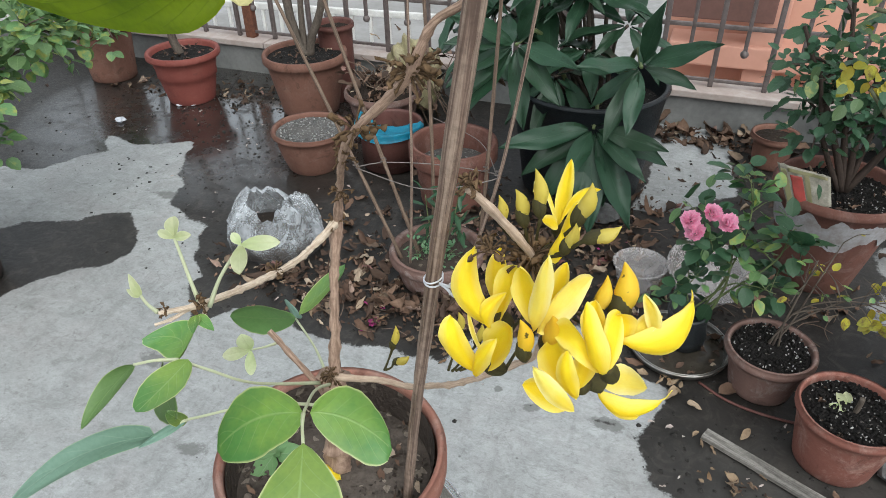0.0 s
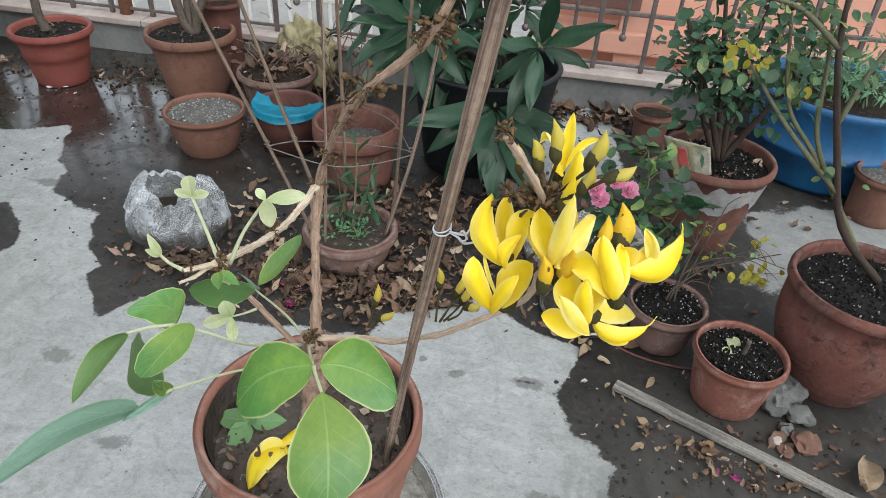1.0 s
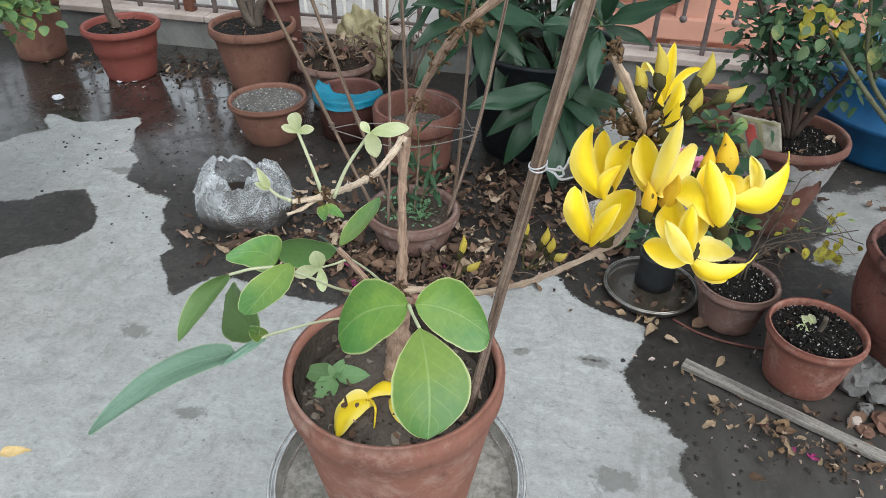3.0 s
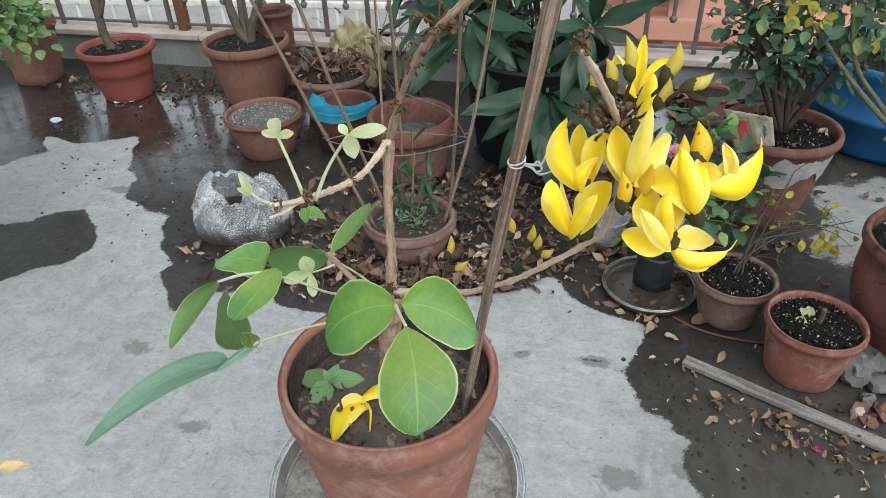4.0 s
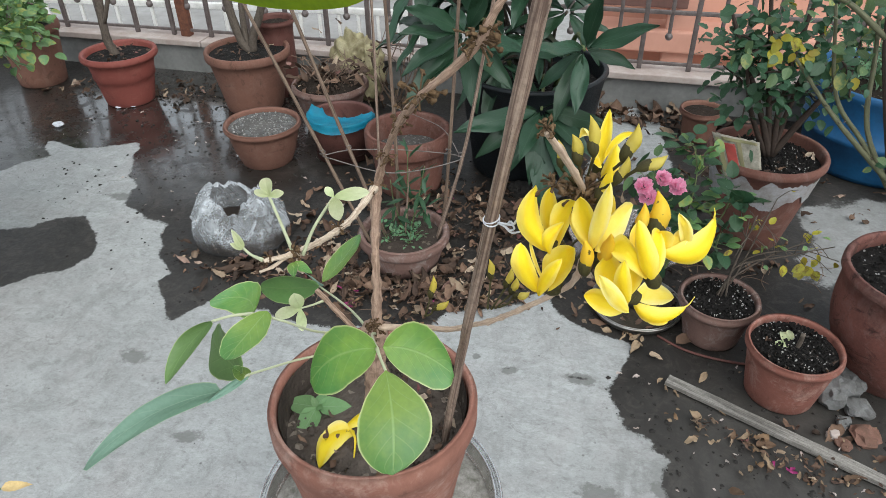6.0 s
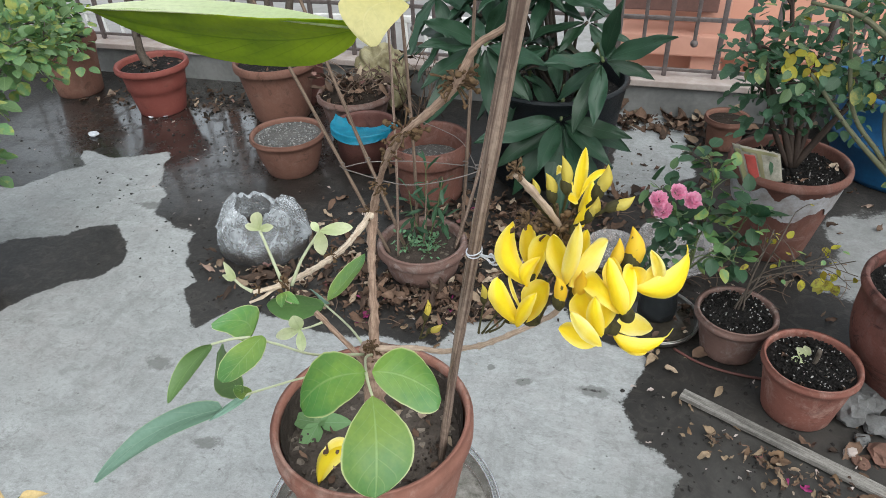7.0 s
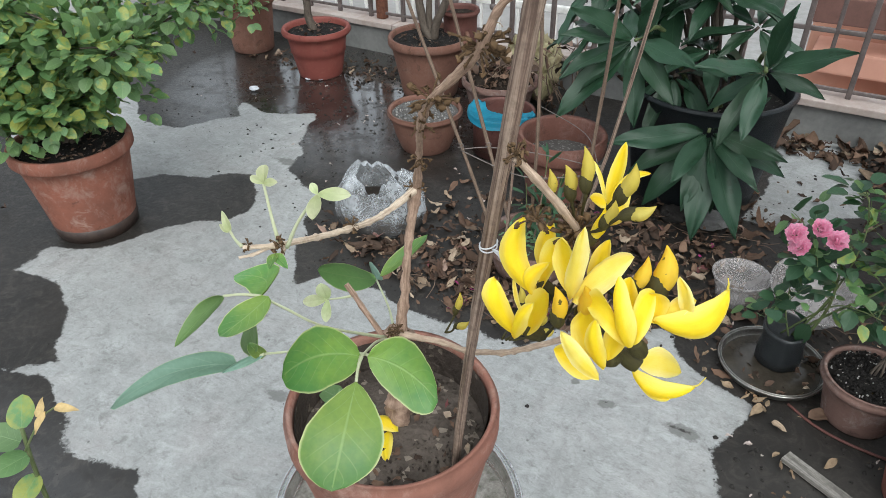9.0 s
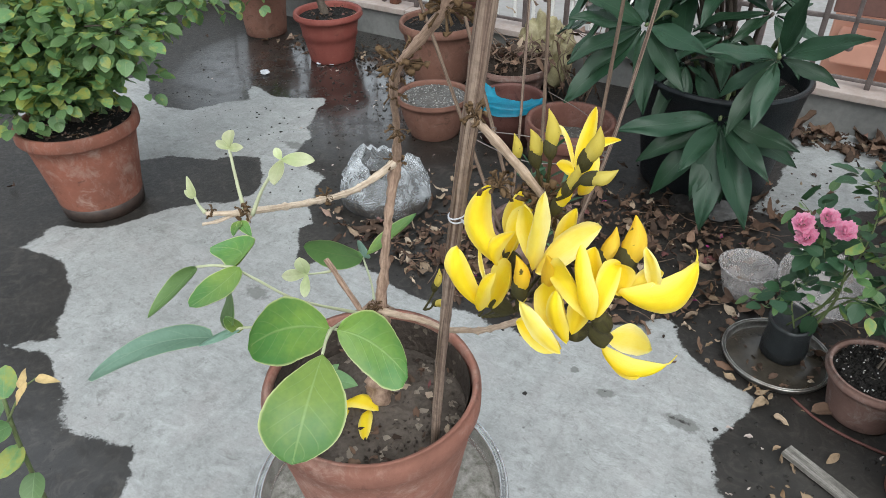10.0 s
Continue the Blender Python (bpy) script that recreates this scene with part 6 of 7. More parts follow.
# small rose with pink flowers in the nursery bag
PR = bush("pink_rose", "small rose plant with pink double flowers in a nursery bag", "rose", (0.43, 1.52, 0.1),
          [(((0.46, 1.51, 0.1), (0.5, 1.5, 0.25), (0.49, 1.5, 0.42)), 0.005), (((0.5, 1.5, 0.22), (0.6, 1.5, 0.35), (0.62, 1.5, 0.45)), 0.004), (((0.44, 1.52, 0.1), (0.41, 1.5, 0.2), (0.4, 1.5, 0.28)), 0.003), (((0.5, 1.5, 0.3), (0.52, 1.52, 0.46), (0.5, 1.54, 0.56)), 0.003), (((0.5, 1.5, 0.3), (0.42, 1.5, 0.4), (0.38, 1.5, 0.48)), 0.003), (((0.5, 1.5, 0.25), (0.56, 1.48, 0.28), (0.62, 1.46, 0.28)), 0.003)],
          [(m, 0.6) for m in L_PROSE] + [(m, 1.1) for m in L_ROSE], 7, 0.06, 0.5, STEM_GREEN, 41, 300, 0.6, 0.1, 4, 0.08, (0.85, 1.3))
for cx, cy, cz, rr in ((0.372, 1.46, 0.462, 0.03), (0.39, 1.45, 0.435, 0.03), (0.42, 1.47, 0.485, 0.028), (0.462, 1.46, 0.468, 0.03), (0.47, 1.48, 0.452, 0.022)):
    bm = bmesh.new()
    r2 = random.Random(int(cx * 1e4))
    c = Vector((cx, cy, cz))
    top_ = Vector((r2.uniform(-0.3, 0.3), -0.6, 0.7)).normalized()
    for k in range(70):
        ring_ = math.sqrt((k + 0.5) / 70)
        a = k * 2.4
        s1 = top_.orthogonal().normalized()
        s2 = top_.cross(s1)
        d = (top_ * (1.05 - ring_ * 1.15) + (s1 * math.cos(a) + s2 * math.sin(a)) * ring_).normalized()
        b0 = c + d * rr * 0.35
        m, _ = aim(b0, b0 + d + top_ * 0.35, top_ - d * 0.4 + Vector((r2.uniform(-0.4, 0.4), r2.uniform(-0.4, 0.4), 0)))
        blade(bm, m, rr * r2.uniform(0.5, 0.75), rr * 0.55, "rose", 3, 4, 0.5, -0.3, 0.08, k)
    part("flower", bm, PINK, PR, "frilled pink double flower")

# bare trunks in the far pots, dry twigs, weeds


def bare_tree(base, stems, label, bark=BARK_GREY):
    e = empty("bare_tree", *base)
    tagged(e, label, "small tree")
    for pts, r in stems:
        part("trunk", tube(pts, [r, r * 0.8, r * 0.5], 10, 6, 0.25, None, pts[0][0]), bark, e)


bare_tree((-2.16, 2.79, 0.24), [([(-2.17, 2.79, 0.235), (-2.2, 2.79, 0.34), (-2.185, 2.8, 0.6), (-2.2, 2.8, 1.1)], 0.022), ([(-2.19, 2.79, 0.4), (-2.1, 2.8, 0.6), (-2.02, 2.82, 0.9)], 0.012)], "bare grey-brown tree trunk in a red pot")
bare_tree((-1.46, 2.83, 0.28), [([(-1.43, 2.83, 0.28), (-1.49, 2.83, 0.36), (-1.53, 2.83, 0.6), (-1.6, 2.85, 1.1)], 0.024), ([(-1.43, 2.83, 0.29), (-1.41, 2.83, 0.38), (-1.34, 2.84, 0.55), (-1.25, 2.85, 1.0)], 0.022), ([(-1.45, 2.83, 0.29), (-1.46, 2.84, 0.45), (-1.44, 2.86, 0.9)], 0.016)], "thick grey branching trunk in a brown pot")


def twig_tangle(cx, cy, z, n, rad, high, seed, label):
    r2 = random.Random(seed)
    e = empty("dry_plant", cx, cy, z)
    tagged(e, label, "dry plant")
    for _ in range(n):
        a, b = r2.uniform(0, 6.3), r2.uniform(0, 6.3)
        p0 = Vector((cx + 0.3 * rad * math.cos(a), cy + 0.3 * rad * math.sin(a), z))
        p1 = p0 + Vector((rad * 0.5 * math.cos(b), rad * 0.5 * math.sin(b), high * r2.uniform(0.3, 0.6)))
        p2 = p1 + Vector((rad * r2.uniform(-0.6, 0.6), rad * r2.uniform(-0.6, 0.6), high * r2.uniform(0.0, 0.5)))
        part("twig", tube([p0, p1, p2], [0.004, 0.003, 0.0015], 6, 5, 0.1), STICK_THIN, e)
    bm = bmesh.new()
    for k in range(n * 3):
        p = Vector((cx + r2.gauss(0, rad * 0.5), cy + r2.gauss(0, rad * 0.5), z + r2.uniform(0, high * 0.7)))
        d = Vector((r2.gauss(0, 1), r2.gauss(0, 1), r2.gauss(0, 0.6))).normalized()
        m, _ = aim(p, p + d, Vector((r2.uniform(-1, 1), r2.uniform(-1, 1), 1)))
        blade(bm, m, r2.uniform(0.04, 0.08), r2.uniform(0.02, 0.035), "ovate", 3, 5, 0.3, 0.3, 0.15, k)
    part("withered_leaves", bm, DRY, e)


twig_tangle(-0.985, 2.673, 0.2, 44, 0.15, 0.14, 3, "low mound of dry brown twigs and withered leaves in a pot")
twig_tangle(-0.75, 2.85, 0.0, 14, 0.25, 0.55, 4, "heap of dry twigs and withered leaves by the parapet")

# crumpled yellow sack behind the pots
bm = bmesh.new()
bmesh.ops.create_icosphere(bm, subdivisions=5, radius=0.135)
for v in bm.verts:
    q = v.co * 14
    v.co *= 1 + 0.4 * noise.noise(q * 0.5) + 0.42 * abs(noise.noise(q * 1.2)) + 0.2 * abs(noise.noise(q * 2.6)) - 0.2
    v.co.z *= 1.3
low = min(v.co.z for v in bm.verts)
bm.transform(Matrix.Translation((-0.94, 2.97, -low)))
tagged(part("plastic_sack", bm, SACK), "crumpled yellowed plastic sack leaning by the parapet", "sack")

# cyan bag draped over the front of the maroon pot: it sags inside and folds over the rim
bm = bmesh.new()
g = []
for i in range(41):
    u = i / 40
    a = math.pi * (0.97 + 1.06 * u)
    side = abs(2 * u - 1)
    horn = 0.028 * max(0.0, 1 - u / 0.12) + 0.012 * max(0.0, (u - 0.9) / 0.1)
    start = 0.02 + 0.07 * side**2
    row = []
    for r, z in ((start, 0.19), (start * 0.6 + 0.045, 0.184), (0.112 + start * 0.12, 0.19), (0.136, 0.201), (0.144, 0.2045), (0.1495, 0.202), (0.1515, 0.192), (0.1505, 0.162 + 0.02 * side)):
        n = noise.noise((a * 3.1, r * 40, 4.0))
        r2_ = r + (0.004 * n if r < 0.13 else 0.0012 * abs(n))
        row.append(bm.verts.new((-0.835 + r2_ * math.cos(a), 2.375 + r2_ * math.sin(a), z + 0.006 * noise.noise((a * 2.3, r * 25, 1.0)) * (r < 0.13) + horn * (r < 0.14))))
    g.append(row)
for ra, rb_ in zip(g, g[1:]):
    for k in range(len(ra) - 1):
        bm.faces.new((ra[k], rb_[k], rb_[k + 1], ra[k + 1]))
bmesh.ops.solidify(bm, geom=bm.faces[:], thickness=0.0008)
tagged(part("plastic_bag", bm, CYAN_BAG), "crumpled cyan plastic bag draped over the rim of a maroon pot", "bag")

# weeds in the low bowl and one tall weed
bush("weed_patch", "patch of small green weeds in the low clay bowl", "weeds", (-0.37, 1.6, 0.1),
     [(((-0.4, 1.58, 0.1), (-0.42, 1.56, 0.125)), 0.002), (((-0.35, 1.58, 0.1), (-0.33, 1.55, 0.13)), 0.002), (((-0.38, 1.62, 0.1), (-0.39, 1.66, 0.125)), 0.002), (((-0.34, 1.62, 0.1), (-0.31, 1.64, 0.125)), 0.002)],
     [(m, 1) for m in L_TINY], 12, 0.055, 0.2, STEM_GREEN, 51, 300, 1.0, 0.0, 2, 0.06)
bush("tall_weed", "tall weed with narrow green leaves in a clay bowl", "weed", (-0.37, 1.66, 0.1),
     [(((-0.37, 1.66, 0.1), (-0.365, 1.67, 0.25), (-0.36, 1.68, 0.4)), 0.003), (((-0.36, 1.66, 0.1), (-0.33, 1.68, 0.22), (-0.31, 1.7, 0.34)), 0.003), (((-0.38, 1.66, 0.1), (-0.41, 1.66, 0.2), (-0.42, 1.66, 0.3)), 0.003)],
     [(m, 1) for m in L_LONG], 9, 0.02, 0.3, STEM_GREEN, 52, 300, 0.6, 0.2, 1, 0.05)


def stake(pts, r, label, mat=STICK_THIN, seed=0.0):
    bm = tube(pts, [r, r * 0.9, r * 0.8], 9, 12, 0.15, None, seed, True, 0.18, 0.13)
    tagged(part("garden_stake", bm, mat), label, "stake", "stakes in the clay bowl")


stake([(-0.47, 1.57, 0.08), (-0.64, 1.57, 0.5), (-0.86, 1.56, 1.05)], 0.006, "thin dry cane leaning out of the clay bowl", seed=1)
stake([(-0.43, 1.62, 0.08), (-0.57, 1.63, 0.5), (-0.75, 1.65, 1.05)], 0.0065, "grey dry cane leaning out of the clay bowl", seed=2)
stake([(-0.44, 1.55, 0.08), (-0.418, 1.55, 0.5), (-0.408, 1.55, 1.1)], 0.0045, "thin upright cane in the clay bowl", STICK, 3)
stake([(-0.41, 1.7, 0.08), (-0.4, 1.68, 0.5), (-0.41, 1.66, 1.1)], 0.006, "grey upright cane in the clay bowl", seed=4)
stake([(-0.262, 1.64, 0.08), (-0.155, 1.6, 0.48), (-0.06, 1.58, 1.05)], 0.006, "straight pale cane leaning in the clay bowl", STICK, 5)
stake([(-0.25, 1.69, 0.08), (-0.215, 1.66, 0.46), (-0.17, 1.62, 1.1)], 0.006, "grey cane in the clay bowl", seed=6)
stake([(-0.37, 1.63, 0.09), (-0.36, 1.63, 0.2), (-0.345, 1.63, 0.36)], 0.003, "short pale stick in the clay bowl", STICK, 7)
bm = bmesh.new()
ring = [(-0.61, 1.565, 0.42), (-0.545, 1.635, 0.41), (-0.4, 1.685, 0.4), (-0.225, 1.665, 0.41), (-0.168, 1.6, 0.43), (-0.3, 1.555, 0.4), (-0.42, 1.545, 0.39), (-0.61, 1.56, 0.42)]
tube(ring, [0.0018, 0.0018], 6, 5, 0.1, bm)
for p in ((-0.61, 1.565, 0.42), (-0.545, 1.63, 0.41), (-0.17, 1.605, 0.43), (-0.22, 1.66, 0.41)):
    pts = [(p[0] + 0.009 * math.cos(a), p[1] + 0.009 * math.sin(a), p[2] + 0.002 * a) for a in [j * 0.8 for j in range(16)]]
    tube(pts, [0.0016, 0.0016], 5, 1, 0, bm)
tube([(-0.168, 1.6, 0.43), (-0.25, 1.75, 0.45), (-0.36, 1.9, 0.42), (-0.5, 1.95, 0.44)], [0.0014, 0.0014], 5, 5, 0, bm)
tagged(part("tie_wire", bm, WIRE), "thin grey wire tied round the cane stakes", "wire")

# ---------------------------------------------------------------- bags, cups, plank, rubble


def clear_bag():
    """A sagging open bag of thin film: sharp creases, a ragged mouth, dirt in the bottom."""
    x, y = -1.0, 1.64
    e = empty("clear_plastic_bag", x, y, 0)
    tagged(e, "crumpled clear plastic bag with grey dirt on the floor", "bag")
    prof = [(0.1, 0.003), (0.165, 0.005), (0.18, 0.025), (0.184, 0.075), (0.172, 0.12), (0.15, 0.155), (0.122, 0.18), (0.1, 0.195), (0.09, 0.185)]
    rows, seg = 22, 64
    r2 = random.Random(91)
    bm = bmesh.new()
    rings = []
    for j in range(rows + 1):
        s = j / rows * (len(prof) - 1)
        k = min(int(s), len(prof) - 2)
        r = prof[k][0] * (1 - s + k) + prof[k + 1][0] * (s - k)
        z = prof[k][1] * (1 - s + k) + prof[k + 1][1] * (s - k)
        ring_ = []
        for i in range(seg):
            a = 2 * math.pi * (i + (r2.uniform(-0.3, 0.3) if j > 2 else 0)) / seg
            c, sn = math.cos(a), math.sin(a)
            high = min(1.0, z / 0.15)
            f = 1 + 0.12 * noise.noise((c * 1.4 + 1, sn * 1.4, z * 4)) * high
            f += 0.16 * (0.3 - abs(noise.noise((c * 2.4 + z * 7, sn * 2.4 - z * 5, 2.0))) * 2) * high
            f += 0.09 * (0.3 - abs(noise.noise((c * 6 - z * 10, sn * 6 + z * 12, 5.0))) * 2) * high
            zz = z + high**2 * (0.06 * noise.noise((c * 1.3 + 5, sn * 1.3, 1)) + 0.04 * noise.noise((c * 3.6, sn * 3.6, 3))) + r2.uniform(-0.002, 0.002) * high
            ring_.append(bm.verts.new((x + r * f * c, y + r * f * sn * 0.8, max(zz, 0.003))))
        rings.append(ring_)
    for a, b in zip(rings, rings[1:]):
        for i in range(seg):
            if (i + rings.index(a)) % 2:
                bm.faces.new((a[i], a[(i + 1) % seg], b[(i + 1) % seg]))
                bm.faces.new((a[i], b[(i + 1) % seg], b[i]))
            else:
                bm.faces.new((a[i], a[(i + 1) % seg], b[i]))
                bm.faces.new((a[(i + 1) % seg], b[(i + 1) % seg], b[i]))
    bm.faces.new(list(reversed(rings[0])))
    part("bag_film", bm, BAG_CLEAR, e, smooth=False)
    bm = lathe([(0.16, 0.007), (0.175, 0.025), (0.174, 0.052), (0.15, 0.072), (0.06, 0.085), (0.001, 0.087)], 40, (x, y, 0), 0.05, 7.0)
    bmesh.ops.scale(bm, vec=(1, 0.8, 1), space=Matrix.Translation((-x, -y, 0)), verts=bm.verts)
    part("dirt", bm, SOIL, e)


clear_bag()


def cup(x, y, r, h, base, tilt, label, mat=None, seed=1.0, name="plastic_cup"):
    e = empty(name, x, y, 0)
    tagged(e, label, "cup")
    t = 0.0025
    prof = [(r * base * 0.6, 0.004), (r * base, 0.002), (r * (base * 0.5 + 0.5) + 0.001, h * 0.55), (r * 0.97, h - 0.008), (r, h - 0.007), (r + 0.003, h - 0.003), (r, h), (r * 0.97 - t, h - 0.003), (r * (base * 0.5 + 0.5) - t, h * 0.55), (r * base - t, 0.007), (0.001, 0.007)]
    bm = lathe(prof, 48, (0, 0, 0), 0.02, seed)
    bm.transform(Matrix.Translation((x, y, 0.002 + r * base * abs(math.sin(tilt[0])) + r * base * abs(math.sin(tilt[1])))) @ Euler((tilt[0], tilt[1], 0)).to_matrix().to_4x4())
    part("shell", bm, mat or CUP_CLEAR, e)
    return e


cup(0.275, 1.765, 0.086, 0.102, 0.68, (0, 0), "scuffed clear plastic cup stained brown")
cup(0.475, 1.79, 0.13, 0.085, 0.7, (0.25, 0.12), "scuffed clear plastic bowl lying tilted", seed=3.0, name="plastic_bowl")

bm = lathe([(0.045, 0.0), (0.056, 0.004), (0.06, 0.04), (0.056, 0.08), (0.06, 0.11), (0.062, 0.125), (0.054, 0.122), (0.05, 0.1), (0.001, 0.098)], 40, (0.426, 1.521, 0.013), 0.12, 2.2)
tagged(part("nursery_bag", bm, BLACK_BAG), "crumpled black plastic nursery bag in a steel tray", "nursery bag")

# plank
P0, P1 = Vector((0.495, 1.178, 0)), Vector((1.09, 0.868, 0))
mid, d = (P0 + P1) / 2, P1 - P0
bm = bmesh.new()
uvl = bm.loops.layers.uv.verify()
ang = math.atan2(d.y, d.x)
made = bmesh.ops.create_cube(bm, size=1.0)
bmesh.ops.scale(bm, vec=(d.length, 0.036, 0.014), verts=bm.verts)
bmesh.ops.subdivide_edges(bm, edges=[ed for ed in bm.edges if abs((ed.verts[0].co - ed.verts[1].co).x) > 0.1], cuts=24)
bmesh.ops.bevel(bm, geom=[ed for ed in bm.edges if abs((ed.verts[0].co - ed.verts[1].co).x) > 0.001 and abs((ed.verts[0].co - ed.verts[1].co).y) < 1e-5], offset=0.002, segments=2, affect="EDGES")
for v in bm.verts:
    v.co.y += 0.0025 * noise.noise((v.co.x * 12, v.co.y * 60, 1))
    v.co.z += 0.001 * noise.noise((v.co.x * 20, v.co.y * 40, 5))
for fc in bm.faces:
    for lp in fc.loops:
        lp[uvl].uv = (lp.vert.co.y * 6 + lp.vert.co.z * 6, lp.vert.co.x)
bm.transform(Matrix.Translation((mid.x, mid.y, 0.011)) @ Matrix.Rotation(ang, 4, "Z"))
tagged(part("wooden_plank", bm, PLANK, smooth=False), "weathered grey wooden batten lying on the floor", "plank")


def lump(name, label, x, y, s, mat, seed, flat=0.6, z=0.0, category="stone", group="rubble stones"):
    bm = bmesh.new()
    bmesh.ops.create_icosphere(bm, subdivisions=3, radius=s)
    for v in bm.verts:
        n = noise.noise(v.co / s * 0.9 + Vector((seed, 0, 0))) * 0.5 + noise.noise(v.co / s * 2.2 + Vector((0, seed, 0))) * 0.25
        v.co *= 1 + n
        v.co.z *= flat
        for k in range(3):
            q = s * 0.5
            v.co[k] = v.co[k] * 0.6 + 0.4 * round(v.co[k] / q) * q
    low = min(v.co.z for v in bm.verts)
    bm.transform(Matrix.Translation((x, y, z - low - 0.001)))
    tagged(part(name, bm, mat, smooth=False), label, category, group)


lump("rubble_stone", "grey broken cement lump beside a clay pot", 0.93, 1.19, 0.045, STONE, 1, 0.9)
lump("rubble_stone", "grey broken cement lump on the floor", 0.975, 1.235, 0.04, STONE, 2, 0.7)
lump("rubble_stone", "small grey stone on the floor", 0.985, 1.16, 0.035, STONE, 3, 0.5)
lump("rubble_stone", "pale stone chip beside the plank", 0.94, 1.11, 0.018, STONE, 4, 0.6)
lump("rubble_stone", "pale stone chip beside the plank", 0.9, 1.06, 0.016, LEDGE, 5, 0.6)
lump("clay_shard", "broken piece of terracotta on the floor", 0.98, 1.06, 0.035, TERRA_SHARD, 6, 0.35, category="shard", group="clay shards")
lump("clay_shard", "broken piece of terracotta on the floor", 0.92, 1.03, 0.02, TERRA_SHARD, 7, 0.4, category="shard", group="clay shards")
lump("brick_piece", "dark broken brick beside the black pot", -0.02, 2.16, 0.045, MUD, 8, 0.6, category="brick", group="brick pieces")
lump("brick_piece", "dark broken brick beside the black pot", 0.12, 2.17, 0.045, STONE, 9, 0.6, category="brick", group="brick pieces")

for x, y, s_ in ((-2.325, 2.417, 0.024), (-2.089, 2.701, 0.016), (-2.153, 2.678, 0.016), (-1.299, 2.275, 0.014)):
    lump("paper_scrap", "small white crumpled paper scrap on the wet floor", x, y, s_, STRING, x * 7, 0.35, category="paper scrap", group="paper scraps")

# cable on the floor
bm = tube([(0.48, 1.37, 0.004), (0.54, 1.328, 0.004), (0.604, 1.304, 0.004), (0.68, 1.292, 0.004), (0.74, 1.29, 0.004)], [0.004, 0.004], 8, 8, 0.0)
tagged(part("thin_pipe", bm, TERRA_MAROON), "thin brown flexible pipe lying on the floor", "pipe")

# blue tub with fine green plant
TX, TY = 1.46, 2.72
e = empty("blue_tub", TX, TY, 0)
tagged(e, "large blue plastic tub with a fine-leaved plant", "tub")
part("tub_body", lathe([(0.2, 0.0), (0.27, 0.005), (0.285, 0.03), (0.31, 0.16), (0.318, 0.165), (0.318, 0.185), (0.312, 0.19), (0.33, 0.34), (0.345, 0.36), (0.345, 0.385), (0.335, 0.39), (0.322, 0.37), (0.3, 0.18), (0.001, 0.17)], 56, (TX, TY, 0), 0.01, 1.0), BLUE_TUB, e)
part("earth", lathe([(0.322, 0.345), (0.2, 0.36), (0.001, 0.37)], 40, (TX, TY, 0), 0.02, 2.0, False), SOIL, e)
bush("fine_leaved_plant", "dense low plant with fine bright green leaves in the tub", "plant", (TX, TY, 0.36),
     [(((TX + 0.16 * math.cos(a) * (0.4 + 0.6 * (k % 2)), TY + 0.16 * math.sin(a) * (0.4 + 0.6 * (k % 2)), 0.42), (TX + 0.26 * math.cos(a), TY + 0.24 * math.sin(a), 0.5)), 0.003) for k, a in enumerate([j * 0.7 for j in range(9)])],
     [(m, 1) for m in L_FERN], 34, 0.1, 0.2, STEM_GREEN, 61, 120, 0.8, 0.2, 2, 0.12, (0.9, 1.6))

# torn packet hung over the rim of the tall pot, and its lime wash


PACKET = ((0.613, 1.917, 0.439), (0.752, 1.853, 0.442), (0.774, 1.832, 0.358), (0.675, 1.870, 0.301))


def packet():
    """A stiff torn sheet leaning on the outside of the pot's rim, slightly warped, with printed panels on its face."""
    e = empty("torn_packet", 0.7, 1.86, 0.33)
    tagged(e, "torn printed paper packet on the rim of a pot", "packet")
    tl, tr, br, bl = (Vector(p) for p in PACKET)
    face = (tr - tl).cross(bl - tl).normalized()
    if face.y > 0:
        face.negate()

    def at(u, v, off):
        p = (bl * (1 - u) + br * u) * (1 - v) + (tl * (1 - u) + tr * u) * v
        warp = 0.004 * noise.noise((u * 4, v * 4, 8)) - 0.02 * max(0.0, 0.3 - u) ** 1.5
        tear = 0.006 * noise.noise((u * 11, v * 9, 4))
        return p + face * (off + warp) + (tl - bl).normalized() * (tear if v in (0, 1) else 0)

    for name, mat, (u0, u1, v0, v1), off in (("sheet", PAPER, (0, 1, 0, 1), 0.0), ("red_print", PAPER_RED, (0.22, 0.46, 0.06, 0.8), 0.0022),
                                             ("green_print", PAPER_GREEN, (0.04, 0.16, 0.1, 0.9), 0.0022), ("green_print", PAPER_GREEN, (0.5, 0.6, 0.1, 0.9), 0.0022), ("green_print", PAPER_GREEN, (0.2, 0.95, 0.86, 0.95), 0.0022)):
        bm = bmesh.new()
        n = 14
        g = [[bm.verts.new(at(u0 + (u1 - u0) * i / n, v0 + (v1 - v0) * j / n, off)) for i in range(n + 1)] for j in range(n + 1)]
        for j in range(n):
            for i in range(n):
                bm.faces.new((g[j][i], g[j][i + 1], g[j + 1][i + 1], g[j + 1][i]))
        bm.normal_update()
        bmesh.ops.solidify(bm, geom=bm.faces[:], thickness=0.0012)
        part(name, bm, mat, e)


packet()
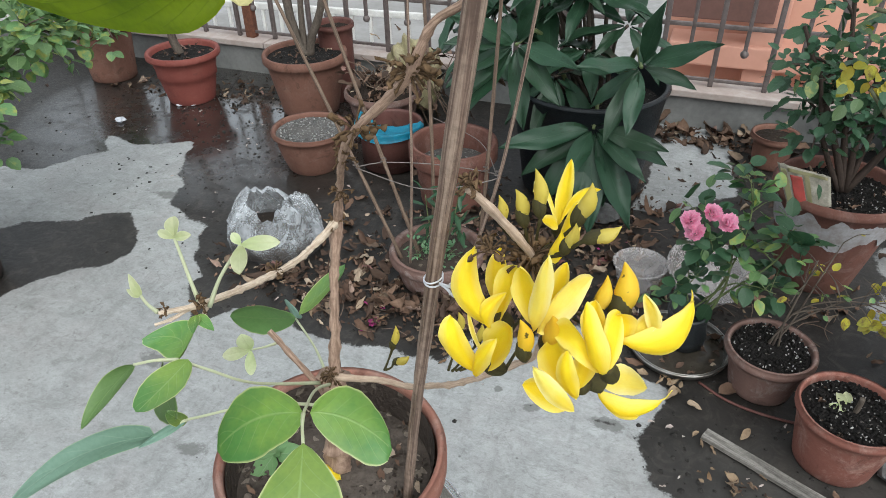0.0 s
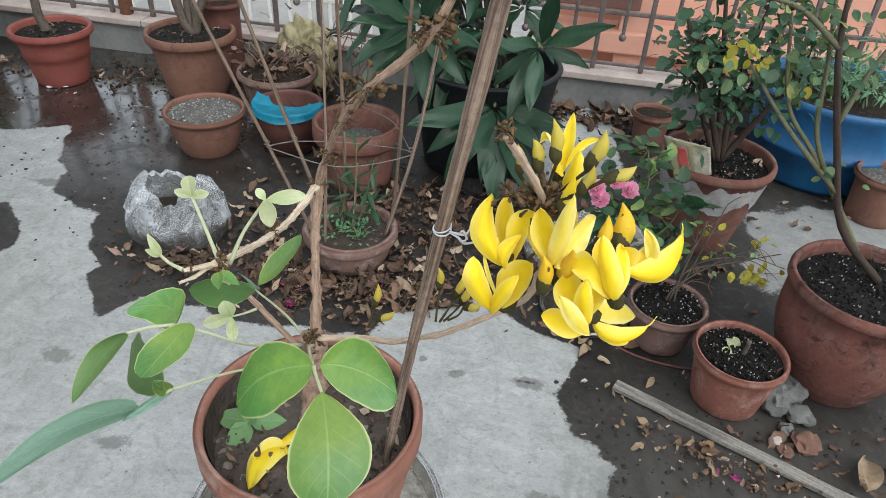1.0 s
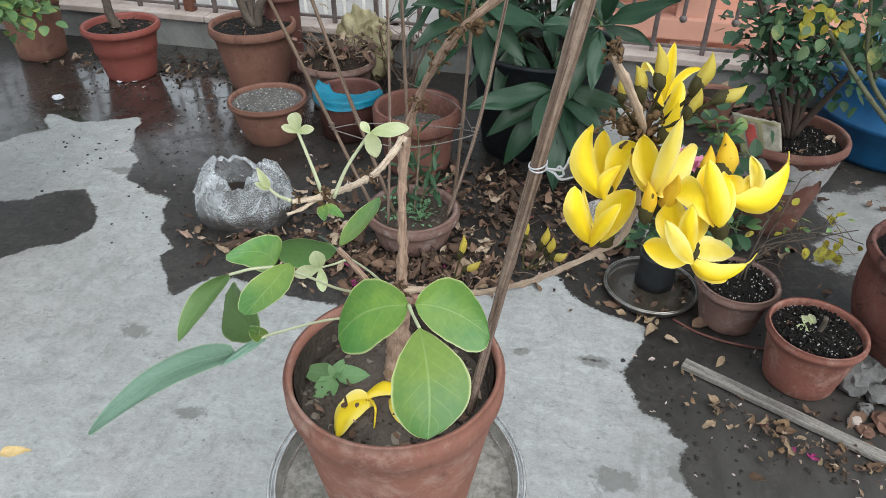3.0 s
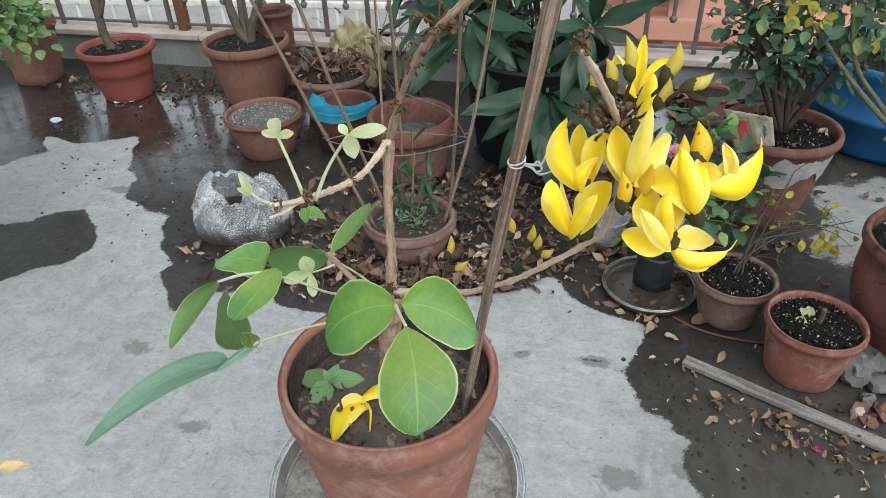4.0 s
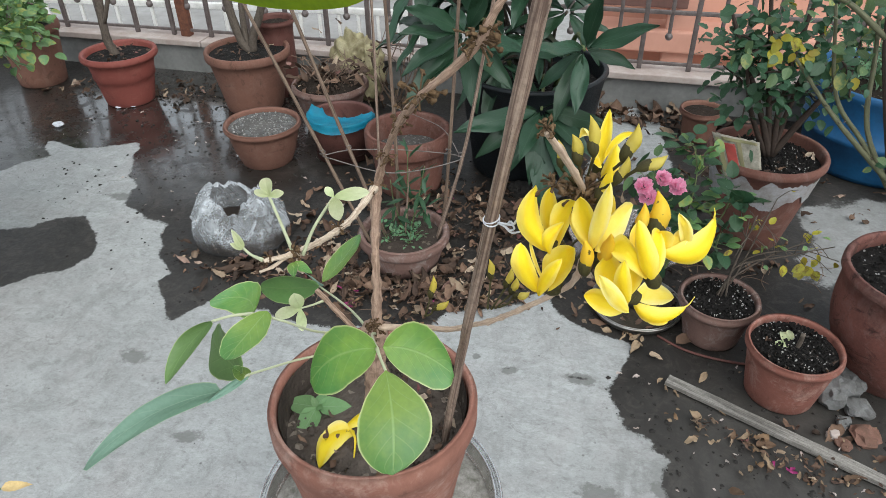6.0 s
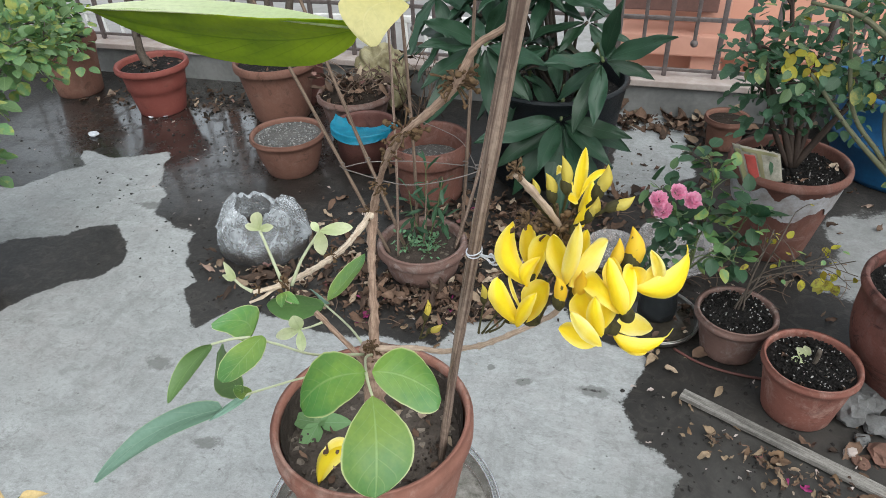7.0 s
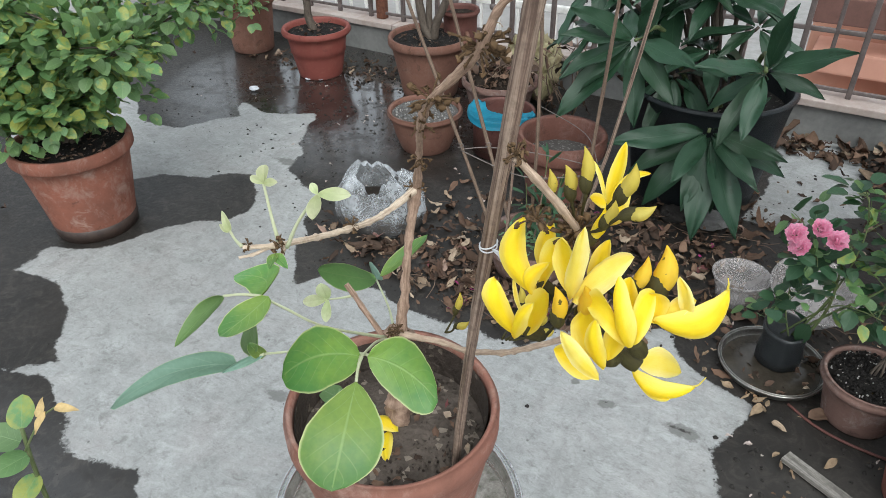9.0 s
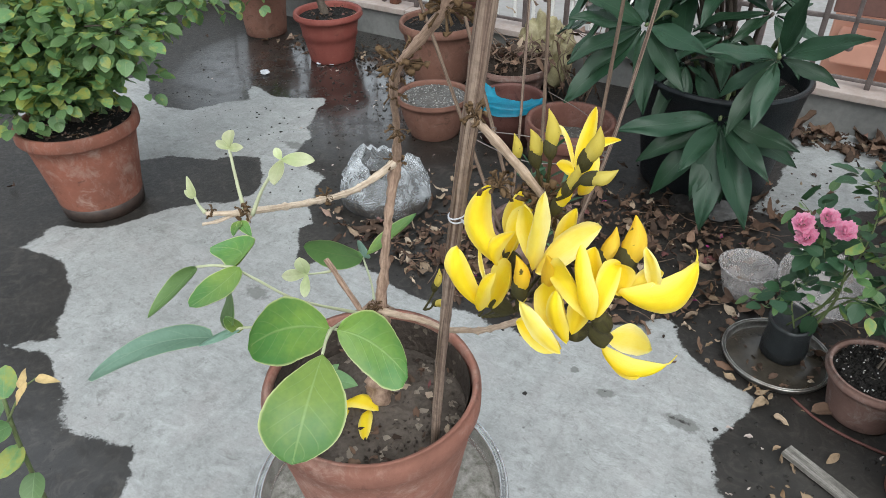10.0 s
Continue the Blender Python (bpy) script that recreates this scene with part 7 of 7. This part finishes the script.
# lime wash runs round the front of the pot below its rim
bm = bmesh.new()
ni, nj = 150, 10
g = {}
for i in range(ni + 1):
    a = math.radians(175 + 190 * i / ni)
    lo = 0.215 + 0.06 * noise.noise((i * 0.035, 1, 1)) + 0.014 * noise.noise((i * 0.13, 2, 1)) + 0.005 * noise.noise((i * 0.5, 3, 1))
    hi = 0.3 + 0.03 * noise.noise((i * 0.09, 5, 1)) + 0.008 * noise.noise((i * 0.4, 5, 1))
    for j in range(nj + 1):
        z = lo + (hi - lo) * j / nj
        s = (z - 0.006) / (0.353 - 0.035 - 0.006)
        r = 0.1176 + (0.1832 - 0.1176) * s + 0.004
        g[i, j] = bm.verts.new((0.828 + r * math.cos(a), 2.009 + r * math.sin(a), z))
for i in range(ni):
    for j in range(nj):
        bm.faces.new((g[i, j], g[i + 1, j], g[i + 1, j + 1], g[i, j + 1]))
lw = part("lime_wash", bm, LIME, None)
tagged(lw, "flaking grey lime wash on the tall terracotta pot", "lime wash")

# ---------------------------------------------------------------- things in and round the main pot
L_SEED = leaf_meshes("seedling_leaf", LEAF_SEEDLING, 0.03, 0.019, "ovate", 1, 4, 6, 0.15, 0.1, 0.05)
ws = bush("weed_seedling", "small green weed seedling in the flower pot soil", "seedling", (-0.182, 0.372, HRIM - 0.062),
          [(((-0.182, 0.372, HRIM - 0.062), (-0.178, 0.367, HRIM - 0.055), (-0.175, 0.363, HRIM - 0.048)), 0.0015)], [(L_SEED[0], 1)], 0, 0.01, 0.5, STEM_GREEN, 71, 300, 0.5, 0.1, 0)
cz = HRIM - 0.048
for dx, dy, dz, sc in ((-0.04, 0.004, -0.002, 1.8), (0.036, 0.012, -0.002, 1.7), (-0.01, -0.036, -0.012, 1.9), (0.004, 0.022, 0.006, 1.0), (0.012, -0.008, 0.01, 0.6), (-0.008, 0.006, 0.012, 0.6)):
    m, _ = aim((-0.175, 0.363, cz), (-0.175 + dx, 0.363 + dy, cz + dz), (0, -0.3, 1))
    place("leaf", L_SEED[0], m @ Matrix.Scale(sc, 4), ws)

FF = empty("fallen_flower", -0.115, 0.32, HRIM - 0.062)
tagged(FF, "fallen yellow flower lying on the pot soil", "flower")
for b, t_, l, r, mt, cup_ in (((-0.108, 0.338, 0.637), (-0.138, 0.264, 0.637), (-0.15, 0.318, 0.645), (-0.117, 0.3, 0.648), PETAL, -0.004),
                              ((-0.126, 0.338, 0.638), (-0.072, 0.354, 0.642), (-0.1, 0.364, 0.65), (-0.1, 0.338, 0.648), PETAL, -0.005),
                              ((-0.112, 0.336, 0.64), (-0.148, 0.306, 0.65), (-0.134, 0.335, 0.656), (-0.126, 0.312, 0.648), PETAL_PALE, 0.003),
                              ((-0.086, 0.35, 0.64), (-0.06, 0.304, 0.637), (-0.067, 0.332, 0.646), (-0.083, 0.322, 0.642), PETAL, -0.004)):
    part("petal", spread_blade(b, t_, l, r, cup_, 0.6, 0.5, 0.06, b[0] * 70, 8, 14), mt, FF)
part("style", tube([(-0.112, 0.33, 0.645), (-0.1, 0.313, 0.65), (-0.096, 0.29, 0.637)], [0.0022, 0.0018, 0.001], 7, 5, 0.15), PETAL, FF)

# plant at the walker's left knee: a few pale leaves and a yellow twig
LK = empty("low_plant", -0.62, 0.12, 0.0)
tagged(LK, "low leafy plant with a yellowing twig in the near corner", "plant")
part("stem", tube([(-0.638, 0.1, 0.0), (-0.618, 0.1, 0.3), (-0.583, 0.1, 0.52), (-0.578, 0.11, 0.62)], [0.006, 0.005, 0.003], 8, 6, 0.1), STEM_GREEN, LK)
part("twig", tube([(-0.578, 0.1, 0.58), (-0.558, 0.13, 0.63), (-0.533, 0.145, 0.655)], [0.002, 0.0016, 0.0012], 7, 5, 0.1), STEM_GREEN, LK)
lk = [mesh_of("leaf", blade(bmesh.new(), Matrix(), 0.052, 0.042, "broad", 8, 10, 0.12, 0.1, 0.03, k), LEAF_SHRUB) for k in range(2)]
for c, tip, k in (((-0.578, 0.1, 0.6), (-0.618, 0.07, 0.64), 0), ((-0.578, 0.1, 0.57), (-0.588, 0.04, 0.58), 1), ((-0.578, 0.11, 0.62), (-0.618, 0.15, 0.66), 0), ((-0.583, 0.1, 0.52), (-0.568, 0.03, 0.5), 1), ((-0.583, 0.1, 0.5), (-0.628, 0.05, 0.48), 0), ((-0.588, 0.1, 0.45), (-0.558, 0.06, 0.42), 1)):
    m, _ = aim(c, tip, (0.2, -0.4, 0.9))
    place("leaf", lk[k], m, LK)
yl = [mesh_of("leaf", blade(bmesh.new(), Matrix(), 0.035, 0.014, "ovate", 4, 6, 0.4, 0.3, 0.1, k), DRY_TAN) for k in range(2)]
for c, tip, k in (((-0.533, 0.145, 0.655), (-0.49, 0.16, 0.66), 0), ((-0.548, 0.138, 0.645), (-0.548, 0.11, 0.63), 1), ((-0.558, 0.13, 0.63), (-0.578, 0.15, 0.65), 0)):
    m, _ = aim(c, tip, (0.2, -0.4, 0.9))
    place("leaf", yl[k], m, LK)

# sprout and stub in the small terracotta pots
sp = empty("pruned_sprout", 0.79, 1.2, 0.16)
tagged(sp, "pruned stub with pale curled leaves in a clay pot", "sprout")
part("stub", tube([(0.8, 1.2, 0.155), (0.802, 1.195, 0.19), (0.8, 1.19, 0.22)], [0.007, 0.006, 0.006], 9, 4, 0.2), BARK_GREY, sp)
pale = mesh_of("leaf", blade(bmesh.new(), Matrix(), 0.032, 0.024, "broad", 6, 8, 0.5, 0.3, 0.2, 3), LEAF_YOUNG)
for c, tip in (((0.78, 1.215, 0.165), (0.755, 1.24, 0.2)), ((0.775, 1.21, 0.165), (0.765, 1.18, 0.185)), ((0.785, 1.22, 0.165), (0.785, 1.25, 0.195)), ((0.77, 1.2, 0.165), (0.742, 1.195, 0.172))):
    m, _ = aim(c, tip, (0, -0.6, 0.8))
    place("leaf", pale, m, sp)
tq = bush("thin_rose", "thin straggly rose stems with a few yellow leaves", "rose", (0.64, 1.42, 0.135),
          [(((0.64, 1.42, 0.135), (0.66, 1.42, 0.3), (0.68, 1.43, 0.42)), 0.0035), (((0.65, 1.42, 0.2), (0.74, 1.42, 0.3), (0.84, 1.43, 0.36)), 0.003), (((0.66, 1.42, 0.25), (0.78, 1.45, 0.28), (0.93, 1.5, 0.3)), 0.003), (((0.66, 1.42, 0.2), (0.7, 1.44, 0.36), (0.74, 1.5, 0.44)), 0.003), (((0.68, 1.42, 0.28), (0.8, 1.4, 0.34), (0.9, 1.38, 0.33)), 0.0025)],
          [(m, 1) for m in L_YEL] + [(m, 0.6) for m in L_PROSE], 1, 0.035, 0.5, BARK_GREY, 81, 300, 0.5, 0.2, 5, 0.09, (0.4, 0.7))
for k in range(9):
    c = Vector((0.864, 1.47, 0.246)) + Vector((rng.uniform(-0.03, 0.03), rng.uniform(-0.02, 0.02), rng.uniform(-0.035, 0.03)))
    m, _ = aim(c, c + Vector((rng.uniform(-1, 1), -0.3, rng.uniform(-1.2, 0.3))), (rng.uniform(-0.4, 0.4), -0.8, 0.6))
    place("leaf", rng.choice(L_YEL), m @ Matrix.Scale(rng.uniform(0.5, 0.8), 4), tq)

# ---------------------------------------------------------------- litter


def floor_leaf(bm, x, y, s, seed, z=0.002):
    a = rng.uniform(0, 6.3)
    d = Vector((math.cos(a), math.sin(a), rng.uniform(-0.12, 0.3)))
    p = Vector((x, y, z + abs(d.z) * 0.3 * s + 0.003))
    m, _ = aim(p, p + d, Vector((rng.uniform(-0.6, 0.6), rng.uniform(-0.6, 0.6), 1)))
    blade(bm, m, s, s * rng.uniform(0.25, 0.58), rng.choice(("ovate", "lance", "lance", "rose")), 3, 6, rng.uniform(-0.8, 0.9), rng.uniform(-0.6, 0.7), 0.3, seed)


TAKEN = [(-1.158, 2.264, 0.13), (-0.835, 2.375, 0.11), (-0.481, 2.157, 0.14), (-0.373, 1.626, 0.13), (0.0, 2.5, 0.23), (0.828, 2.009, 0.12), (0.794, 1.198, 0.095), (0.637, 1.41, 0.09), (1.1, 1.33, 0.13), (-1.0, 1.68, 0.17), (0.417, 1.494, 0.12), (0.275, 1.765, 0.06), (0.74, 2.82, 0.08)]


def on_dry(x, y):
    return inside_depth(np.array([x]), np.array([y]), DRY_MAIN)[0] > 0.01


def litter(name, label, spots, mat, big=(0.012, 0.05)):
    bm = bmesh.new()
    bm.loops.layers.uv.verify()
    k = 0
    for cx, cy, sx, sy, n in spots:
        for _ in range(n):
            x, y = rng.gauss(cx, sx), rng.gauss(cy, sy)
            if on_dry(x, y) and rng.random() < 0.93:
                continue
            if y > wall_y(x) - 0.03 or any(math.hypot(x - a, y - b) < r for a, b, r in TAKEN):
                continue
            floor_leaf(bm, x, y, big[0] + (big[1] - big[0]) * rng.random() ** 1.6, k, rng.uniform(0.001, 0.014))
            k += 1
    tagged(part(name, bm, mat), label, "leaf litter", kind="stuff")


litter("leaf_litter", "brown dry fallen leaves lying over the damp floor",
       [(-0.2, 1.5, 0.25, 0.1, 420), (-0.42, 1.42, 0.16, 0.07, 150), (-0.62, 1.52, 0.14, 0.1, 90), (-0.1, 1.9, 0.3, 0.22, 560), (-0.65, 1.75, 0.2, 0.2, 110), (-0.75, 1.45, 0.2, 0.07, 90), (0.25, 2.1, 0.25, 0.25, 180), (-1.05, 1.48, 0.12, 0.05, 40), (0.45, 3.0, 0.25, 0.07, 90), (0.75, 2.6, 0.25, 0.2, 60), (0.6, 1.75, 0.25, 0.15, 60), (1.0, 2.4, 0.4, 0.2, 60), (-2.0, 2.95, 0.3, 0.1, 60), (-1.85, 2.9, 0.12, 0.08, 40), (-2.5, 2.9, 0.2, 0.08, 30), (1.0, 1.05, 0.12, 0.1, 36), (-2.4, 1.0, 0.15, 0.2, 40)], DRY, (0.014, 0.07))
litter("leaf_litter", "large curled brown leaves heaped along the parapet", [(0.5, 3.02, 0.14, 0.05, 44), (0.28, 3.05, 0.1, 0.04, 14), (0.62, 2.88, 0.12, 0.06, 12)], DRY, (0.06, 0.15))
litter("leaf_litter", "pale curled fallen leaves and petals on the floor",
       [(0.68, 0.99, 0.04, 0.02, 10), (0.78, 0.94, 0.06, 0.02, 12), (0.88, 0.9, 0.07, 0.02, 8), (0.56, 1.04, 0.03, 0.015, 5), (0.95, 1.02, 0.12, 0.1, 16), (0.55, 1.05, 0.06, 0.06, 8), (0.4, 1.33, 0.06, 0.03, 10), (0.4, 1.45, 0.07, 0.06, 12), (-0.3, 1.5, 0.35, 0.2, 30), (0.8, 1.1, 0.3, 0.25, 30), (0.1, 1.7, 0.3, 0.2, 40)], DRY_PALE, (0.012, 0.045))
# broken stalks among the leaves
bm = bmesh.new()
for cx, cy, sx, sy, n in ((-0.25, 1.5, 0.3, 0.1, 46), (-0.1, 1.85, 0.3, 0.2, 40), (0.25, 2.1, 0.2, 0.2, 14), (0.75, 1.75, 0.2, 0.15, 26)):
    for k in range(n):
        x, y, a, q = rng.gauss(cx, sx), rng.gauss(cy, sy), rng.uniform(0, 6.3), rng.uniform(0.015, 0.07)
        if on_dry(x, y) or any(math.hypot(x - g, y - h) < r + q for g, h, r in TAKEN):
            continue
        dx, dy, z = q * math.cos(a), q * math.sin(a), rng.uniform(0.006, 0.02)
        tube([(x - dx, y - dy, z), (x + dy * 0.2, y - dx * 0.2, z + 0.004), (x + dx, y + dy, rng.uniform(0.004, 0.022))], [0.0012, 0.0014, 0.0008], 5, 3, 0.1, bm)
tagged(part("twig_scraps", bm, STICK_THIN), "thin dry stalks lying among the fallen leaves", "twigs", kind="stuff")


def specks(name, label, spots, mat, size, everywhere=False):
    """Small angular crumbs strewn over the floor."""
    bm = bmesh.new()
    for cx, cy, sx, sy, n in spots:
        for _ in range(n):
            x, y = rng.gauss(cx, sx), rng.gauss(cy, sy)
            if (not everywhere and on_dry(x, y) and rng.random() < 0.97) or y > wall_y(x) - 0.03 or any(math.hypot(x - a, y - b) < r for a, b, r in TAKEN):
                continue
            r = size[0] + (size[1] - size[0]) * rng.random() ** 2.2
            a0 = rng.uniform(0, 6.3)
            ring_ = [bm.verts.new((x + r * rng.uniform(0.5, 1.2) * math.cos(a0 + k * 1.05), y + r * rng.uniform(0.5, 1.2) * math.sin(a0 + k * 1.05), 0.0005)) for k in range(6)]
            tip = bm.verts.new((x + rng.uniform(-0.3, 0.3) * r, y + rng.uniform(-0.3, 0.3) * r, 0.002 + r * rng.uniform(0.3, 0.7)))
            for k in range(6):
                bm.faces.new((ring_[k], ring_[(k + 1) % 6], tip))
    tagged(part(name, bm, mat, smooth=False), label, "grit", kind="stuff")


specks("grit", "black crumbs of soil scattered on the wet floor",
       [(-1.75, 2.75, 0.35, 0.16, 300), (-1.4, 2.45, 0.25, 0.25, 300), (-2.35, 2.6, 0.25, 0.25, 90), (-1.2, 2.0, 0.25, 0.25, 130), (-1.8, 1.8, 0.5, 0.2, 160), (-0.2, 1.75, 0.4, 0.25, 500), (0.2, 2.2, 0.3, 0.25, 200), (0.7, 1.05, 0.3, 0.2, 240), (-0.7, 1.5, 0.3, 0.15, 200), (-0.9, 0.8, 0.6, 0.3, 260), (0.2, 0.9, 0.3, 0.3, 160)], MUD, (0.0025, 0.011))
specks("grit", "dark crumbs of soil on the dry cement", [(-2.0, 1.95, 0.25, 0.12, 60), (-1.5, 1.6, 0.2, 0.15, 16)], MUD, (0.002, 0.009), True)
litter("petal_scraps", "white and pale scraps scattered on the floor",
       [(-1.6, 2.3, 0.4, 0.4, 34), (-1.0, 2.0, 0.3, 0.3, 30), (-0.2, 1.6, 0.5, 0.3, 40), (-2.0, 2.62, 0.08, 0.03, 5), (0.7, 1.0, 0.25, 0.15, 30), (-2.2, 2.4, 0.15, 0.1, 5)], LEDGE, (0.01, 0.022))
litter("leaf_litter", "small broken brown leaf bits beside the batten", [(0.68, 0.99, 0.04, 0.02, 22), (0.78, 0.94, 0.06, 0.025, 40), (0.88, 0.9, 0.07, 0.02, 26), (0.56, 1.04, 0.03, 0.015, 10)], DRY, (0.008, 0.03))
litter("fallen_petals", "magenta petals fallen among the leaf litter", [(-0.25, 1.42, 0.25, 0.08, 14), (0.78, 0.92, 0.06, 0.02, 4), (0.15, 1.9, 0.25, 0.2, 10)], MAGENTA, (0.014, 0.025))
bm = bmesh.new()
for k in range(9):
    a = k * 0.7
    m, _ = aim((-0.488, 1.336, 0.006), (-0.488 + math.cos(a), 1.336 + math.sin(a), 0.35 + 0.3 * (k % 3)), (0, 0, 1))
    blade(bm, m, 0.021, 0.017, "ovate", 4, 5, 0.4, 0.3, 0.2, k)
tagged(part("fallen_blossom", bm, MAGENTA), "small crumpled magenta blossom fallen on the floor", "blossom")
bm = bmesh.new()
for k in range(60):
    a, r = rng.uniform(0, 6.3), 0.125 * math.sqrt(rng.random())
    floor_leaf(bm, HX + r * math.cos(a), HY + r * math.sin(a), rng.uniform(0.007, 0.02), k, HRIM - 0.052)
tagged(part("soil_scraps", bm, DRY), "dry brown plant scraps on the pot soil", "plant scraps", kind="stuff")


def chips(name, x, y, z, r, n, size, mat, label):
    bm = bmesh.new()
    for _ in range(n):
        a, q = rng.uniform(0, 6.3), r * math.sqrt(rng.random())
        m = Matrix.Translation((x + q * math.cos(a), y + q * math.sin(a), z)) @ Euler((rng.random() * 6, rng.random() * 6, rng.random() * 6)).to_matrix().to_4x4() @ Matrix.Diagonal((size * rng.uniform(0.5, 1.4), size * rng.uniform(0.5, 1.2), size * 0.6, 1))
        bmesh.ops.create_icosphere(bm, subdivisions=1, radius=1.0, matrix=m)
    tagged(part(name, bm, mat, smooth=False), label, "soil crumbs", kind="stuff")


for x, y, z, r in ((0.794, 1.198, 0.17, 0.098), (0.637, 1.41, 0.142, 0.094), (1.1, 1.33, 0.328, 0.165), (0.828, 2.009, 0.324, 0.155)):
    chips("soil_crumbs", x, y, z + 0.002, r, 460, 0.0052, SOIL_BLACK, "coarse black crumbs of potting mix")
    chips("soil_crumbs", x, y, z + 0.004, r, 70, 0.003, PERLITE, "pale specks in the potting mix")
chips("soil_crumbs", HX, HY, HRIM - 0.056, 0.122, 260, 0.0032, SOIL_HERO, "crumbs of damp brown soil")
chips("soil_crumbs", HX + 0.05, HY - 0.03, HRIM - 0.056, 0.06, 110, 0.003, SOIL_DAMP, "dark crumbs of damp soil")
chips("soil_crumbs", -1.158, 2.264, 0.17, 0.13, 320, 0.0055, STONE, "coarse grey gravel in a clay pot")
chips("soil_crumbs", -1.158, 2.264, 0.171, 0.13, 90, 0.005, PERLITE, "pale gravel specks in a clay pot")

# larger single leaves
for x, y, s, mt, lab in ((0.53, 1.33, 0.075, DRY, "large curled dry brown leaf beside a tray"), (0.7, 0.985, 0.055, DRY_PALE, "curled dry tan leaf on the floor"), (1.08, 0.93, 0.12, DRY_PALE, "large pale dry leaf at the end of the plank"), (0.42, 1.32, 0.05, DRY_PALE, "dry orange-brown leaf on the floor"), (0.45, 1.28, 0.04, DRY, "dry reddish leaf on the floor"), (0.39, 1.355, 0.05, DRY_PALE, "dry yellow-brown leaf on the floor"), (-0.92, 1.5, 0.13, DRY, "curled dry brown leaf beside the plastic bag"), (-0.87, 1.46, 0.11, DRY, "curled dry brown leaf beside the plastic bag")):
    bm = bmesh.new()
    a = rng.uniform(0, 6.3)
    m, _ = aim((x, y, 0.006), (x + math.cos(a), y + math.sin(a), 0.12), (0, -0.2, 1))
    blade(bm, m, s, s * 0.5, "ovate", 8, 12, 0.5, 0.25, 0.12, x * 9, 0.0008)
    low = min(v.co.z for v in bm.verts)
    bm.transform(Matrix.Translation((0, 0, 0.001 - low)))
    tagged(part("dry_leaf", bm, mt), lab, "dry leaf", "single dry leaves")
bm = bmesh.new()
for k in range(26):
    a, r = rng.uniform(0, 6.3), 0.118 * math.sqrt(rng.uniform(0.25, 1))
    floor_leaf(bm, 0.417 + r * math.cos(a), 1.494 + r * math.sin(a), rng.uniform(0.008, 0.028), k, 0.014)
tagged(part("tray_scraps", bm, DRY), "wet brown leaf scraps in the stained steel tray", "leaf scraps", kind="stuff")
# dead leaves and bits on the earth of the far pots
for px, py, pz, pr, n in ((-1.947, 1.118, 0.345, 0.17, 70), (-2.153, 2.789, 0.245, 0.14, 30), (-1.461, 2.83, 0.29, 0.16, 40), (-0.985, 2.673, 0.225, 0.15, 90), (0.828, 2.009, 0.325, 0.15, 24), (0.794, 1.198, 0.166, 0.09, 10)):
    bm = bmesh.new()
    for k in range(n):
        a, r = rng.uniform(0, 6.3), pr * math.sqrt(rng.random())
        floor_leaf(bm, px + r * math.cos(a), py + r * math.sin(a), rng.uniform(0.01, 0.035), k, pz)
    tagged(part("soil_scraps", bm, DRY), "dead leaf scraps on the soil of a pot", "plant scraps", kind="stuff")
